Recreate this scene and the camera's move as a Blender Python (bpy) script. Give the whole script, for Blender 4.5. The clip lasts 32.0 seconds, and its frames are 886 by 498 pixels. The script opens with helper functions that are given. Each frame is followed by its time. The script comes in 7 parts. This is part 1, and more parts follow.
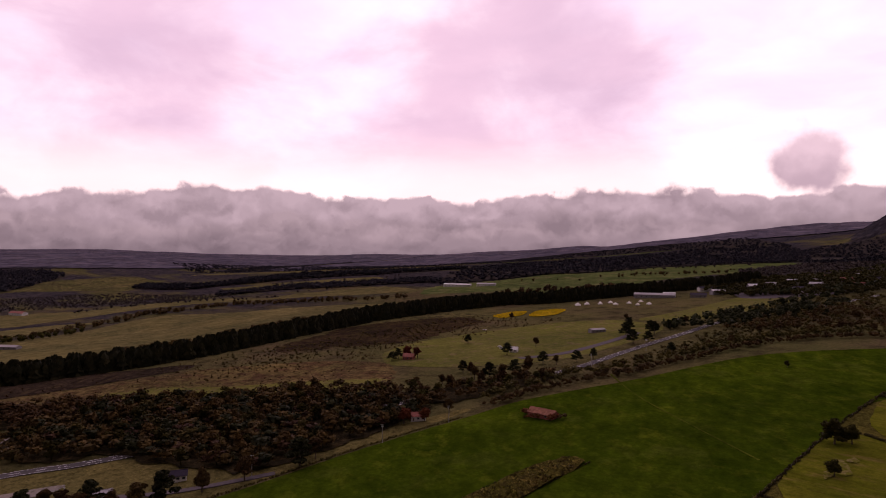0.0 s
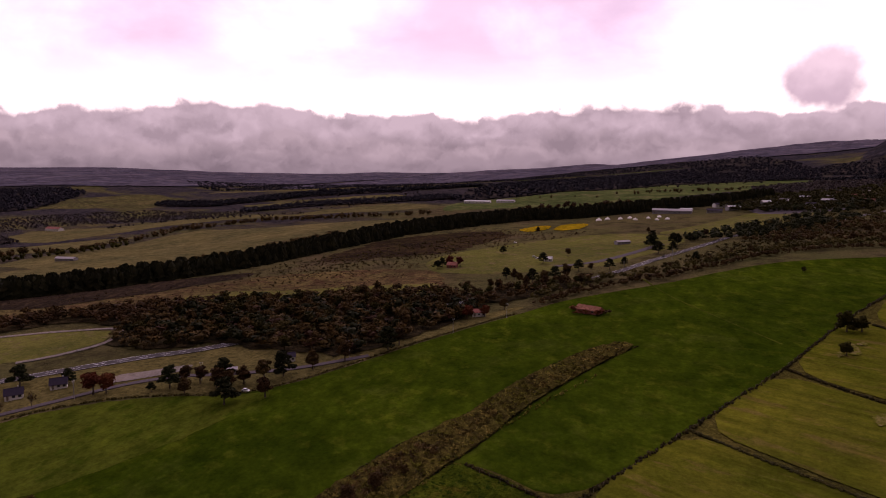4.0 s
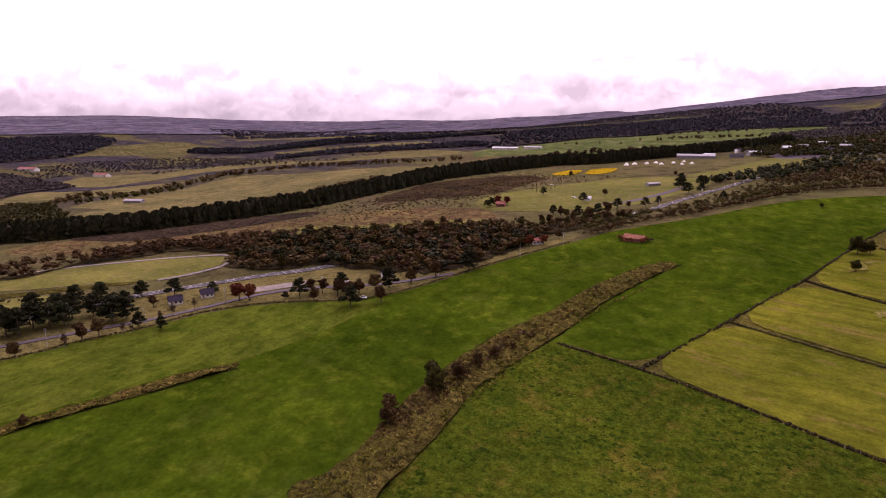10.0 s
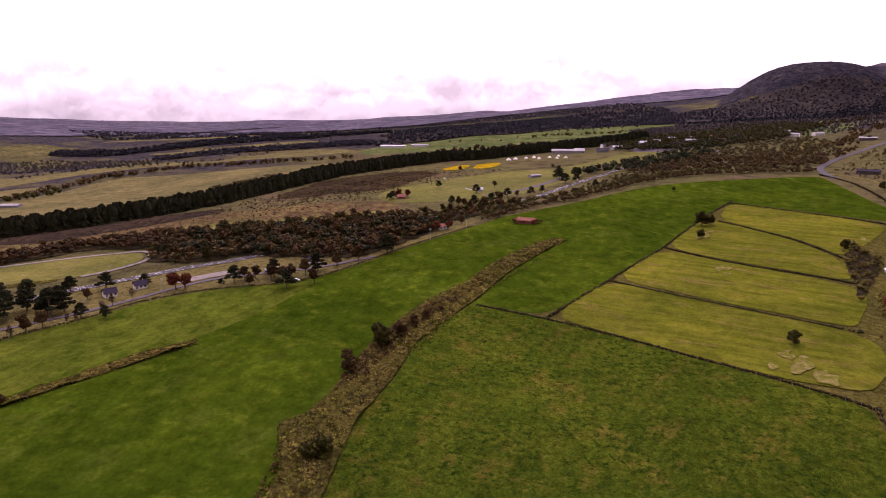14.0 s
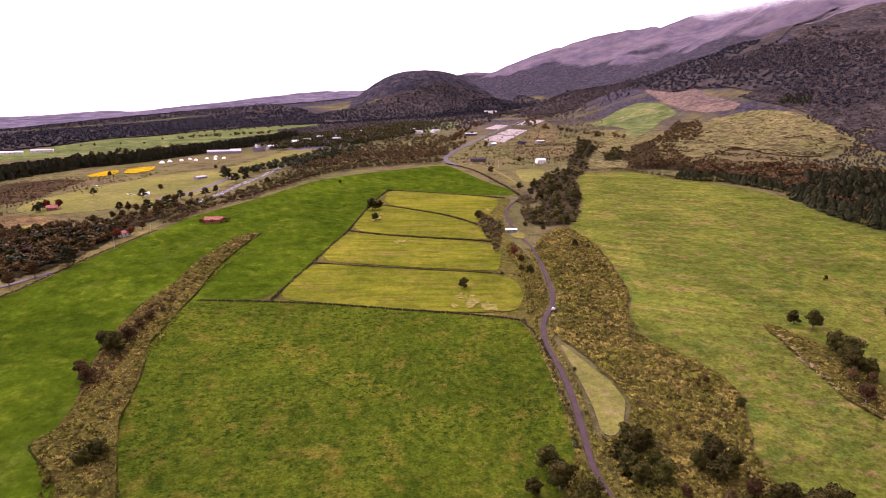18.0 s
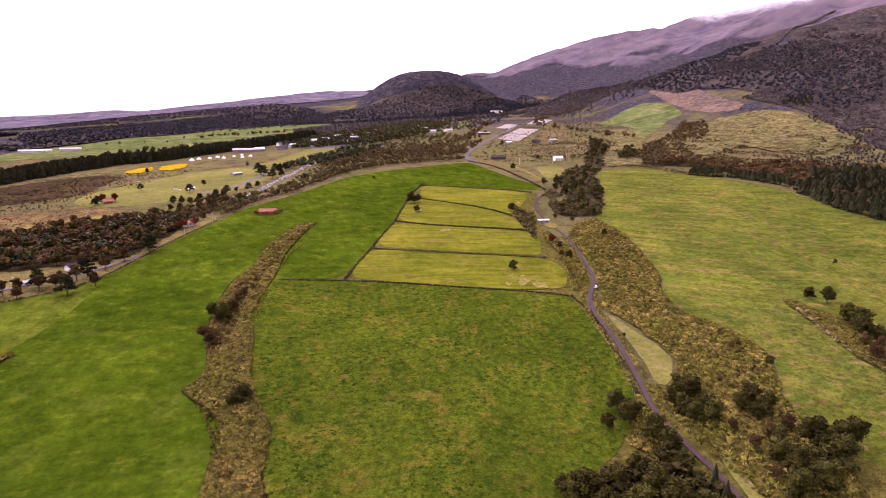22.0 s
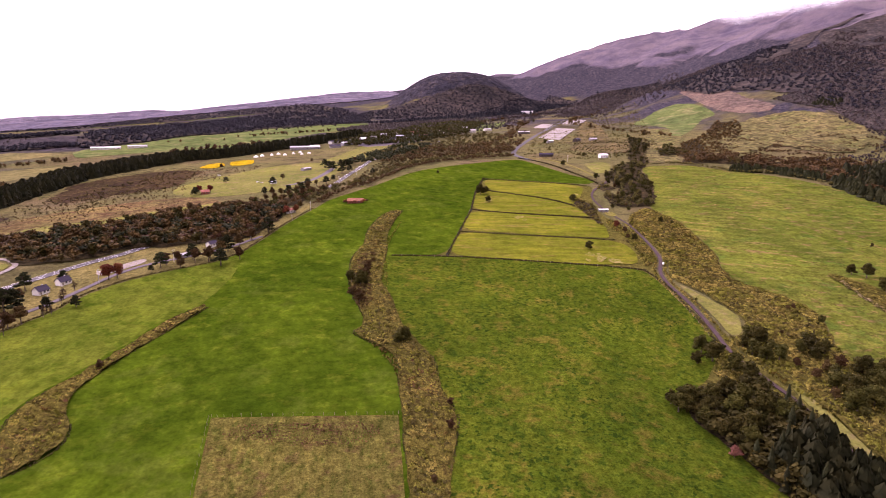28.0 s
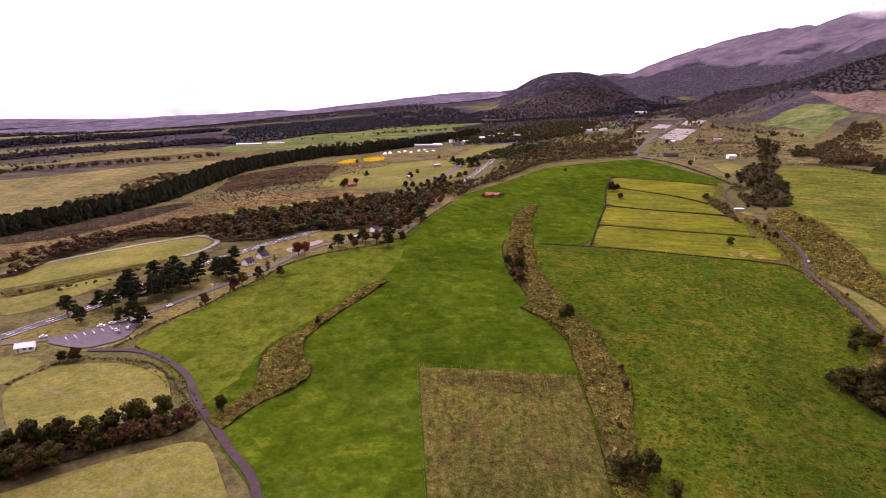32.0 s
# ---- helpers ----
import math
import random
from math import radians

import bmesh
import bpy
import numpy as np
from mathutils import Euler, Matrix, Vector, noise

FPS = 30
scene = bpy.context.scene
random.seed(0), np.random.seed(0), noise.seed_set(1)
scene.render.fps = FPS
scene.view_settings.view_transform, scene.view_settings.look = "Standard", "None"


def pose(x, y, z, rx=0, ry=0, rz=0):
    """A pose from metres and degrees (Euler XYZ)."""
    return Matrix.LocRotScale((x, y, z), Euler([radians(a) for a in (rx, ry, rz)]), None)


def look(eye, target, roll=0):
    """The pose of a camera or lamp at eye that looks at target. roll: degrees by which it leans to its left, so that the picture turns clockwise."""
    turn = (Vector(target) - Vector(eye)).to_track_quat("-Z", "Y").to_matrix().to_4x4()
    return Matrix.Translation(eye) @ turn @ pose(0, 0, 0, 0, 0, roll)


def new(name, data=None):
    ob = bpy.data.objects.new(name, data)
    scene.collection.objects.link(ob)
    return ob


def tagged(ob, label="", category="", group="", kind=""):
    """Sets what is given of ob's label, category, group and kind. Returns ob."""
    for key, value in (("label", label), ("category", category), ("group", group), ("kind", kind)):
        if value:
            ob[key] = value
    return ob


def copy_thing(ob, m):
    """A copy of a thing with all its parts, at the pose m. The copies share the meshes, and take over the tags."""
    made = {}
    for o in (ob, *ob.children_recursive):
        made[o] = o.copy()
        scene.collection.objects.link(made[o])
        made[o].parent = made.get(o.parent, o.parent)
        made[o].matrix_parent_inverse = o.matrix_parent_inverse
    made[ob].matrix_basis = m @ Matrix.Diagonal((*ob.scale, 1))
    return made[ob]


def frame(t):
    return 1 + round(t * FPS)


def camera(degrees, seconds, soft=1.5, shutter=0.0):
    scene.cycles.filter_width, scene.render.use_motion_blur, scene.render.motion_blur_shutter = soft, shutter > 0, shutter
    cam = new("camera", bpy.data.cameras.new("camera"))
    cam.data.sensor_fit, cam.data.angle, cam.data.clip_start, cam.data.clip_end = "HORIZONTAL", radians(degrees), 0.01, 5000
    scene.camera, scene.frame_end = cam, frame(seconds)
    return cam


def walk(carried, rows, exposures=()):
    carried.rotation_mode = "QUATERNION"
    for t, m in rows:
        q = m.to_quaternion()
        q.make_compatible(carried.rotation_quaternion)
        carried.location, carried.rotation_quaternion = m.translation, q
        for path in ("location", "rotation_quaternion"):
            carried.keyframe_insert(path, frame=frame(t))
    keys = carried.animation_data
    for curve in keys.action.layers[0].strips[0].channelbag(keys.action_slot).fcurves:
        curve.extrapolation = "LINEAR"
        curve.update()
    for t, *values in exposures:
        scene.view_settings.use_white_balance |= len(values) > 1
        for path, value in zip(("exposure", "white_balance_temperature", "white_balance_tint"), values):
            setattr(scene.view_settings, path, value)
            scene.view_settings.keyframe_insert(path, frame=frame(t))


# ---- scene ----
from mathutils.geometry import delaunay_2d_cdt

cam = camera(70.9, 32.0, 1.0)
METRES, EYE, TILT, LEAN, TURN = 494.0, 130.0, 3.07, -2.49, 39.0
ROWS = [
    (0.0, 0.0, 0.0, 0.0, -0.11, -2.74, 2.35),
    (0.5, -0.0116, -0.0116, 0.0015, -0.04, -2.76, 2.34),
    (1.0, -0.0218, -0.0227, 0.0023, 0.02, -2.75, 2.35),
    (1.5, -0.0322, -0.034, 0.0023, 0.07, -2.73, 2.32),
    (2.0, -0.0423, -0.0444, 0.003, 0.14, -2.74, 2.3),
    (2.5, -0.0517, -0.0566, 0.0036, 0.07, -2.76, 2.29),
    (3.0, -0.0605, -0.0671, 0.0044, 0.1, -2.8, 2.35),
    (3.5, -0.0695, -0.0789, 0.0021, 0.05, -9.18, 2.32),
    (5.5, -0.1014, -0.1236, 0.0065, 0.34, -11.47, 2.41),
    (6.0, -0.1083, -0.1359, 0.0064, 0.47, -13.67, 2.41),
    (6.5, -0.1162, -0.1476, 0.0085, 0.55, -14.77, 2.44),
    (7.0, -0.1237, -0.1593, 0.0092, 0.61, -14.79, 2.47),
    (7.5, -0.1316, -0.1724, 0.0101, 0.72, -14.78, 2.47),
    (8.0, -0.1388, -0.1845, 0.0105, 0.79, -14.79, 2.47),
    (8.5, -0.1464, -0.1987, 0.0113, 0.88, -14.79, 2.46),
    (9.0, -0.1536, -0.2102, 0.0118, 0.92, -14.81, 2.46),
    (9.5, -0.1616, -0.224, 0.0125, 0.99, -14.82, 2.48),
    (10.0, -0.1686, -0.2358, 0.013, 1.04, -14.83, 2.52),
    (10.5, -0.1763, -0.2495, 0.0134, 1.14, -14.81, 2.5),
    (11.0, -0.1841, -0.2613, 0.0144, 1.17, -14.83, 2.57),
    (11.5, -0.1921, -0.275, 0.015, 1.3, -14.83, 2.56),
    (12.0, -0.1998, -0.2874, 0.0162, 1.39, -14.83, 2.55),
    (12.5, -0.2083, -0.3016, 0.0168, 1.48, -14.82, 2.57),
    (13.0, -0.2162, -0.3141, 0.0176, 1.58, -14.8, 2.57),
    (13.5, -0.2233, -0.3277, 0.0182, -1.16, -14.93, 2.45),
    (14.0, -0.2304, -0.3406, 0.0189, -10.12, -15.3, 2.05),
    (14.5, -0.241, -0.3528, 0.0204, -18.68, -15.59, 1.57),
    (15.0, -0.2519, -0.3623, 0.0212, -25.24, -15.74, 1.19),
    (15.5, -0.2645, -0.3722, 0.0222, -31.43, -15.86, 0.86),
    (17.5, -0.3253, -0.3912, 0.0264, -42.06, -15.9, 0.12),
    (18.0, -0.3401, -0.394, 0.0271, -42.32, -15.89, 0.1),
    (18.5, -0.3563, -0.3966, 0.0281, -42.66, -15.9, 0.08),
    (19.0, -0.3717, -0.3985, 0.0289, -42.91, -15.9, 0.03),
    (19.5, -0.3886, -0.4007, 0.0296, -42.99, -15.9, 0.02),
    (20.0, -0.4041, -0.4026, 0.0304, -42.95, -15.91, 0.04),
    (20.5, -0.4209, -0.4049, 0.0311, -42.94, -15.91, 0.02),
    (21.0, -0.4366, -0.4067, 0.0318, -42.88, -15.9, 0.01),
    (21.5, -0.4534, -0.4088, 0.0327, -42.8, -15.9, 0.02),
    (22.0, -0.4688, -0.4112, 0.0334, -42.68, -15.91, 0.04),
    (22.5, -0.4855, -0.4134, 0.0341, -42.59, -15.91, 0.03),
    (23.0, -0.501, -0.4157, 0.0349, -42.5, -15.91, 0.03),
    (23.5, -0.5178, -0.4182, 0.036, -42.38, -15.92, 0.04),
    (24.0, -0.5332, -0.4206, 0.0367, -42.25, -15.91, 0.03),
    (24.5, -0.5498, -0.4235, 0.0375, -42.11, -15.91, 0.02),
    (25.0, -0.565, -0.426, 0.038, -41.99, -15.9, 0.03),
    (25.5, -0.5815, -0.4288, 0.0387, -41.83, -15.89, -0.01),
    (27.5, -0.6459, -0.4398, 0.0425, -41.3, -15.91, 0.03),
    (28.0, -0.6615, -0.4427, 0.0434, -41.16, -15.9, 0.04),
    (28.5, -0.6782, -0.4459, 0.0443, -41.0, -15.9, 0.06),
    (29.0, -0.6937, -0.4488, 0.0451, -40.85, -15.91, 0.05),
    (29.5, -0.7105, -0.452, 0.0459, -40.69, -15.9, 0.05),
    (30.0, -0.7262, -0.455, 0.0467, -40.53, -15.9, 0.06),
    (30.5, -0.743, -0.4582, 0.0475, -40.38, -15.91, 0.06),
    (31.0, -0.7584, -0.4614, 0.0484, -40.2, -15.91, 0.07),
    (31.5, -0.7761, -0.4635, 0.049, -39.38, -15.91, 0.12),
    (32.0, -0.7938, -0.463, 0.049, -32.25, -15.85, 0.49),
]
EXPOSURES = [(0.0, -2.65, 7350, 35), (3.0, -2.65, 7350, 35), (3.6, -2.55, 7200, 35), (5.5, -2.02, 7050, 33), (6.0, -1.78, 7000, 33), (7.0, -1.42, 6900, 32), (9.0, -1.10, 6800, 31), (13.0, -0.98, 6750, 31), (14.0, -0.94, 6700, 31), (15.0, -0.80, 6700, 30), (15.5, -0.64, 6700, 29), (18.0, -0.10, 6700, 30), (28.0, -0.05, 6750, 30), (31.0, -0.12, 6750, 30), (32.0, -0.38, 6750, 29)]
walk(cam, [(t, pose(0, 0, EYE, TILT, LEAN, TURN) @ pose(METRES * x, METRES * y, METRES * z, 90 + pitch, roll, yaw)) for t, x, y, z, yaw, pitch, roll in ROWS], EXPOSURES)

# ---- sky and sun: broken cloud, brightest towards the low sun in the north-west ----
SUN_WAY = Vector((math.sin(radians(-36)) * math.cos(radians(30)), math.cos(radians(-36)) * math.cos(radians(30)), math.sin(radians(30))))
world = bpy.data.worlds.new("sky")
scene.world = world
world.use_nodes = True
wt = world.node_tree
wt.nodes.clear()


def wnode(kind, **values):
    n = wt.nodes.new(kind)
    for key, value in values.items():
        n.inputs[key].default_value = value
    return n


def wmath(op, a, b=None, c=None, clamp=False):
    n = wt.nodes.new("ShaderNodeMath")
    n.operation, n.use_clamp = op, clamp
    for i, v in enumerate((a, b, c)):
        if v is None:
            continue
        if isinstance(v, (int, float)):
            n.inputs[i].default_value = v
        else:
            wt.links.new(v, n.inputs[i])
    return n.outputs[0]


def wmix(fac, a, b):
    n = wt.nodes.new("ShaderNodeMix")
    n.data_type = "RGBA"
    for i, v in ((0, fac), (6, a), (7, b)):
        if isinstance(v, (int, float, tuple)):
            n.inputs[i].default_value = v
        else:
            wt.links.new(v, n.inputs[i])
    return n.outputs[2]


def wramp(fac, low, high):
    n = wt.nodes.new("ShaderNodeMapRange")
    n.interpolation_type = "SMOOTHSTEP"
    wt.links.new(fac, n.inputs[0])
    n.inputs[1].default_value, n.inputs[2].default_value = low, high
    return n.outputs[0]


def wnoise(vector, scale, detail, rough=0.55, lift=0.0):
    n = wnode("ShaderNodeTexNoise", Scale=scale, Detail=detail, Roughness=rough, Distortion=lift)
    wt.links.new(vector, n.inputs["Vector"])
    return n.outputs["Fac"]


way = wt.nodes.new("ShaderNodeTexCoord").outputs["Generated"]
split = wt.nodes.new("ShaderNodeSeparateXYZ")
wt.links.new(way, split.inputs[0])
up = split.outputs[2]
# the cloud deck, seen on a flat layer overhead
depth = wmath("ADD", wmath("MAXIMUM", up, 0.0), 0.16)
deck = wt.nodes.new("ShaderNodeCombineXYZ")
wt.links.new(wmath("DIVIDE", split.outputs[0], depth), deck.inputs[0])
wt.links.new(wmath("DIVIDE", split.outputs[1], depth), deck.inputs[1])


def near_way(azimuth, elevation, reach):
    """How near the view lies to a direction of the sky, from 0 to 1."""
    a, e = radians(azimuth), radians(elevation)
    n = wt.nodes.new("ShaderNodeVectorMath")
    n.operation = "DISTANCE"
    wt.links.new(way, n.inputs[0])
    n.inputs[1].default_value = (math.sin(a) * math.cos(e), math.cos(a) * math.cos(e), math.sin(e))
    return wmath("SUBTRACT", 1.0, wramp(n.outputs["Value"], 0.0, reach))


def billow(vector, scale, detail=3.0, rough=0.5):
    """Heaped rounded forms: high in the middle of each lump."""
    n = wt.nodes.new("ShaderNodeTexVoronoi")
    n.feature, n.normalize = "SMOOTH_F1", True
    for key, value in (("Scale", scale), ("Detail", detail), ("Roughness", rough), ("Smoothness", 0.55)):
        n.inputs[key].default_value = value
    wt.links.new(vector, n.inputs["Vector"])
    return wmath("SUBTRACT", 1.0, n.outputs["Distance"])


flat = wnode("ShaderNodeMapping", Scale=(1.0, 1.0, 1.8))
wt.links.new(way, flat.inputs["Vector"])
ragged = wnoise(flat.outputs[0], 4.2, 7.0, 0.55, 0.3)
mass = wmath("ADD", wmath("MULTIPLY", near_way(-33, 13, 0.46), 0.75), wmath("MULTIPLY", near_way(-64, 11, 0.40), 0.42))
mass = wmath("SUBTRACT", mass, wmath("ADD", wmath("MULTIPLY", near_way(-49, 18, 0.26), 0.55), wmath("MULTIPLY", near_way(-10, 16, 0.34), 0.55)))
high = wramp(wmath("ADD", mass, wmath("MULTIPLY", wmath("SUBTRACT", ragged, 0.5), 2.1)), -0.30, 0.62)
wisp = wramp(wnoise(deck.outputs[0], 1.6, 6.0, 0.55, 0.3), 0.30, 0.75)
sky = wt.nodes.new("ShaderNodeTexSky")
sky.sky_type, sky.sun_disc = "NISHITA", False
sky.sun_elevation, sky.sun_rotation = radians(30), radians(-36)
scaled = wt.nodes.new("ShaderNodeVectorMath")
scaled.operation = "SCALE"
wt.links.new(sky.outputs[0], scaled.inputs[0])
scaled.inputs[3].default_value = 0.10
bright = wmix(wisp, (7.6, 7.3, 8.0, 1), (6.4, 5.7, 7.2, 1))
grey = wmix(wisp, (5.5, 4.5, 5.7, 1), (4.6, 3.8, 5.0, 1))
cloud = wmix(high, bright, grey)
veil = wmix(0.93, scaled.outputs[0], cloud)
# warm glow low over the horizon
glow = wmath("MULTIPLY", wramp(up, 0.02, 0.09), wmath("SUBTRACT", 1.0, wramp(up, 0.10, 0.20)))
veil = wmix(wmath("MULTIPLY", glow, 0.7), veil, (8.0, 7.2, 6.9, 1))
# the sky darkens away from the sun
toward = wt.nodes.new("ShaderNodeVectorMath")
toward.operation = "DOT_PRODUCT"
wt.links.new(way, toward.inputs[0])
toward.inputs[1].default_value = SUN_WAY
veil2 = wmix(wramp(toward.outputs["Value"], -0.25, 0.85), (0.55, 0.50, 0.56, 1), veil)
# the bank of heaped cloud along the horizon, three ranks deep, lit from above
tall = wnode("ShaderNodeMapping", Scale=(1.0, 1.0, 1.35))
wt.links.new(way, tall.inputs["Vector"])
warp = wt.nodes.new("ShaderNodeMix")
warp.data_type = "VECTOR"
warp.inputs[0].default_value = 0.075
wt.links.new(tall.outputs[0], warp.inputs[4])
wobble = wnode("ShaderNodeTexNoise", Scale=16.0, Detail=5.0, Roughness=0.6)
wt.links.new(way, wobble.inputs["Vector"])
wt.links.new(wobble.outputs["Color"], warp.inputs[5])
lumps = warp.outputs[1]
lifted = wnode("ShaderNodeVectorMath")
lifted.inputs[1].default_value = (0.0, 0.0, 0.020)
wt.links.new(lumps, lifted.inputs[0])
sky_colour = veil2
for rank, (level, swing, scale, low_c, top_c) in enumerate((
        (0.076, 0.125, 9.5, (1.95, 1.68, 1.95, 1), (3.1, 2.72, 3.1, 1)),
        (0.050, 0.110, 11.0, (1.55, 1.33, 1.55, 1), (2.5, 2.17, 2.45, 1)),
        (0.024, 0.085, 12.0, (1.15, 0.98, 1.17, 1), (1.85, 1.60, 1.85, 1)))):
    heap = billow(lumps, scale)
    above = billow(lifted.outputs[0], scale)
    slow = wnoise(way, 3.1 + rank, 2.0)
    edge = wmath("ADD", wmath("ADD", wmath("MULTIPLY", wmath("SUBTRACT", heap, 0.62), swing), level), wmath("MULTIPLY", wmath("SUBTRACT", slow, 0.5), 0.05))
    inside_rank = wramp(wmath("SUBTRACT", edge, up), -0.002, 0.007 + 0.009 * rank)
    relief = wmath("ADD", wmath("MULTIPLY", wmath("SUBTRACT", heap, above), 9.0), 0.45)
    down = wmath("SUBTRACT", 1.0, wramp(wmath("SUBTRACT", edge, up), 0.0, 0.055))
    light = wmath("ADD", wmath("MULTIPLY", relief, 0.75), wmath("MULTIPLY", down, 0.35), clamp=True)
    sky_colour = wmix(inside_rank, sky_colour, wmix(light, low_c, top_c))
# one round puff of cloud apart from the bank
puff = wt.nodes.new("ShaderNodeVectorMath")
puff.operation = "DISTANCE"
wt.links.new(way, puff.inputs[0])
puff.inputs[1].default_value = Vector((math.sin(radians(-8.4)), math.cos(radians(-8.4)), 0.128)).normalized()
ball = wmath("ADD", puff.outputs["Value"], wmath("MULTIPLY", wmath("SUBTRACT", wnoise(way, 26.0, 4.0, 0.5), 0.5), 0.055))
puff_tone = wramp(wmath("ADD", up, wmath("MULTIPLY", wmath("SUBTRACT", wnoise(way, 40.0, 4.0, 0.5), 0.5), 0.06)), 0.09, 0.17)
sky_colour = wmix(wmath("SUBTRACT", 1.0, wramp(ball, 0.034, 0.058)), sky_colour, wmix(puff_tone, (3.2, 2.7, 3.2, 1), (4.9, 4.2, 4.8, 1)))
back = wnode("ShaderNodeBackground", Strength=1.0)
wt.links.new(sky_colour, back.inputs["Color"])
wt.links.new(back.outputs[0], wt.nodes.new("ShaderNodeOutputWorld").inputs[0])

sun = new("sun", bpy.data.lights.new("sun", "SUN"))
sun.data.energy, sun.data.angle, sun.data.color = 2.0, radians(16), (1.0, 0.95, 0.90)
sun.matrix_world = look(SUN_WAY * 400, (0, 0, 0))


# ---- materials ----
def material(name, rough=0.9, spec=0.2):
    m = bpy.data.materials.new(name)
    m.use_nodes = True
    p = m.node_tree.nodes["Principled BSDF"]
    p.inputs["Roughness"].default_value = rough
    p.inputs["Specular IOR Level"].default_value = spec
    return m, m.node_tree, p


def noise_of(t, scale, detail=4.0, rough=0.55, where="Object", stretch=None, turn=0.0):
    n = t.nodes.new("ShaderNodeTexNoise")
    n.inputs["Scale"].default_value, n.inputs["Detail"].default_value, n.inputs["Roughness"].default_value = scale, detail, rough
    v = t.nodes.new("ShaderNodeTexCoord").outputs[where]
    if stretch:
        mp = t.nodes.new("ShaderNodeMapping")
        mp.vector_type = "TEXTURE"
        mp.inputs["Scale"].default_value, mp.inputs["Rotation"].default_value = [1 / max(k, 1e-4) for k in stretch], (0, 0, radians(turn))
        t.links.new(v, mp.inputs["Vector"])
        v = mp.outputs[0]
    t.links.new(v, n.inputs["Vector"])
    return n.outputs["Fac"]


def ramp_of(t, fac, stops):
    n = t.nodes.new("ShaderNodeValToRGB")
    e = n.color_ramp.elements
    while len(e) < len(stops):
        e.new(0.5)
    for el, (at, c) in zip(e, stops):
        el.position, el.color = at, (*c, 1)
    t.links.new(fac, n.inputs[0])
    return n.outputs[0]


def mix_of(t, fac, a, b, how="MIX"):
    n = t.nodes.new("ShaderNodeMix")
    n.data_type, n.blend_type = "RGBA", how
    for i, v in ((0, fac), (6, a), (7, b)):
        if isinstance(v, (int, float)):
            n.inputs[i].default_value = v
        elif isinstance(v, tuple):
            n.inputs[i].default_value = (*v, 1)
        else:
            t.links.new(v, n.inputs[i])
    return n.outputs[2]


def range_of(t, fac, a, b, c=0.0, d=1.0):
    n = t.nodes.new("ShaderNodeMapRange")
    t.links.new(fac, n.inputs[0])
    for i, v in enumerate((a, b, c, d)):
        n.inputs[i + 1].default_value = v
    return n.outputs[0]


def bump_of(t, p, fac, strength, distance):
    n = t.nodes.new("ShaderNodeBump")
    n.inputs["Strength"].default_value, n.inputs["Distance"].default_value = strength, distance
    t.links.new(fac, n.inputs["Height"])
    t.links.new(n.outputs[0], p.inputs["Normal"])


def turf(name, main, second, patch, big=45.0, mid=9.0, fine=1.2, much=0.5, relief=0.5, streak=None, turn=0.0, fine_amount=0.45, stain=None, clumps=None):
    """Grassland: two greens that change over big metres, patches of a third colour, tufts, wide stains and dark clumps."""
    m, t, p = material(name, 1.0, 0.0)
    a = noise_of(t, 1 / big, 6.0, 0.68)
    colour = ramp_of(t, a, [(0.38, main), (0.62, second)])
    b = noise_of(t, 1.0, 7.0, 0.68, stretch=(1.7 / mid, 0.45 / mid, 1.0), turn=turn) if streak else noise_of(t, 1 / mid, 7.0, 0.7)
    colour = mix_of(t, range_of(t, b, 0.62 - 0.25 * much, 0.70 - 0.2 * much), colour, patch)
    if stain:
        w = noise_of(t, 1 / (big * 0.55), 8.0, 0.72)
        colour = mix_of(t, range_of(t, w, 0.53, 0.64, 0.0, 0.75), colour, stain)
    if streak:
        s = noise_of(t, 1.0, 5.0, 0.62, stretch=streak, turn=turn)
        lines = ramp_of(t, s, [(0.34, (0.70, 0.73, 0.68)), (0.52, (1.0, 1.0, 1.0)), (0.68, (1.24, 1.21, 1.10))])
        colour = mix_of(t, 1.0, colour, lines, "MULTIPLY")
    if clumps:
        size, tone = clumps
        where = range_of(t, noise_of(t, 1 / (size * 14), 4.0, 0.6), 0.40, 0.58)
        spots = range_of(t, noise_of(t, 1 / size, 3.0, 0.6), 0.54, 0.62)
        both = t.nodes.new("ShaderNodeMath")
        both.operation = "MULTIPLY"
        t.links.new(where, both.inputs[0])
        t.links.new(spots, both.inputs[1])
        colour = mix_of(t, both.outputs[0], colour, tone)
    c = noise_of(t, 1 / (fine * 3.2), 4.0, 0.65)
    tone = ramp_of(t, c, [(0.36, (1 - fine_amount * 0.8,) * 3), (0.64, (1 + fine_amount * 0.55,) * 3)])
    colour = mix_of(t, 1.0, colour, tone, "MULTIPLY")
    f = noise_of(t, 1 / fine, 5.0, 0.75)
    shade = ramp_of(t, f, [(0.36, (1 - fine_amount,) * 3), (0.64, (1 + fine_amount * 0.7,) * 3)])
    colour = mix_of(t, 1.0, colour, shade, "MULTIPLY")
    wide = ramp_of(t, noise_of(t, 1 / 80, 6.0, 0.65), [(0.36, (0.76, 0.79, 0.80)), (0.64, (1.24, 1.18, 1.10))])
    colour = mix_of(t, 1.0, colour, wide, "MULTIPLY")
    t.links.new(colour, p.inputs["Base Color"])
    bump_of(t, p, f, relief, 0.6)
    return m


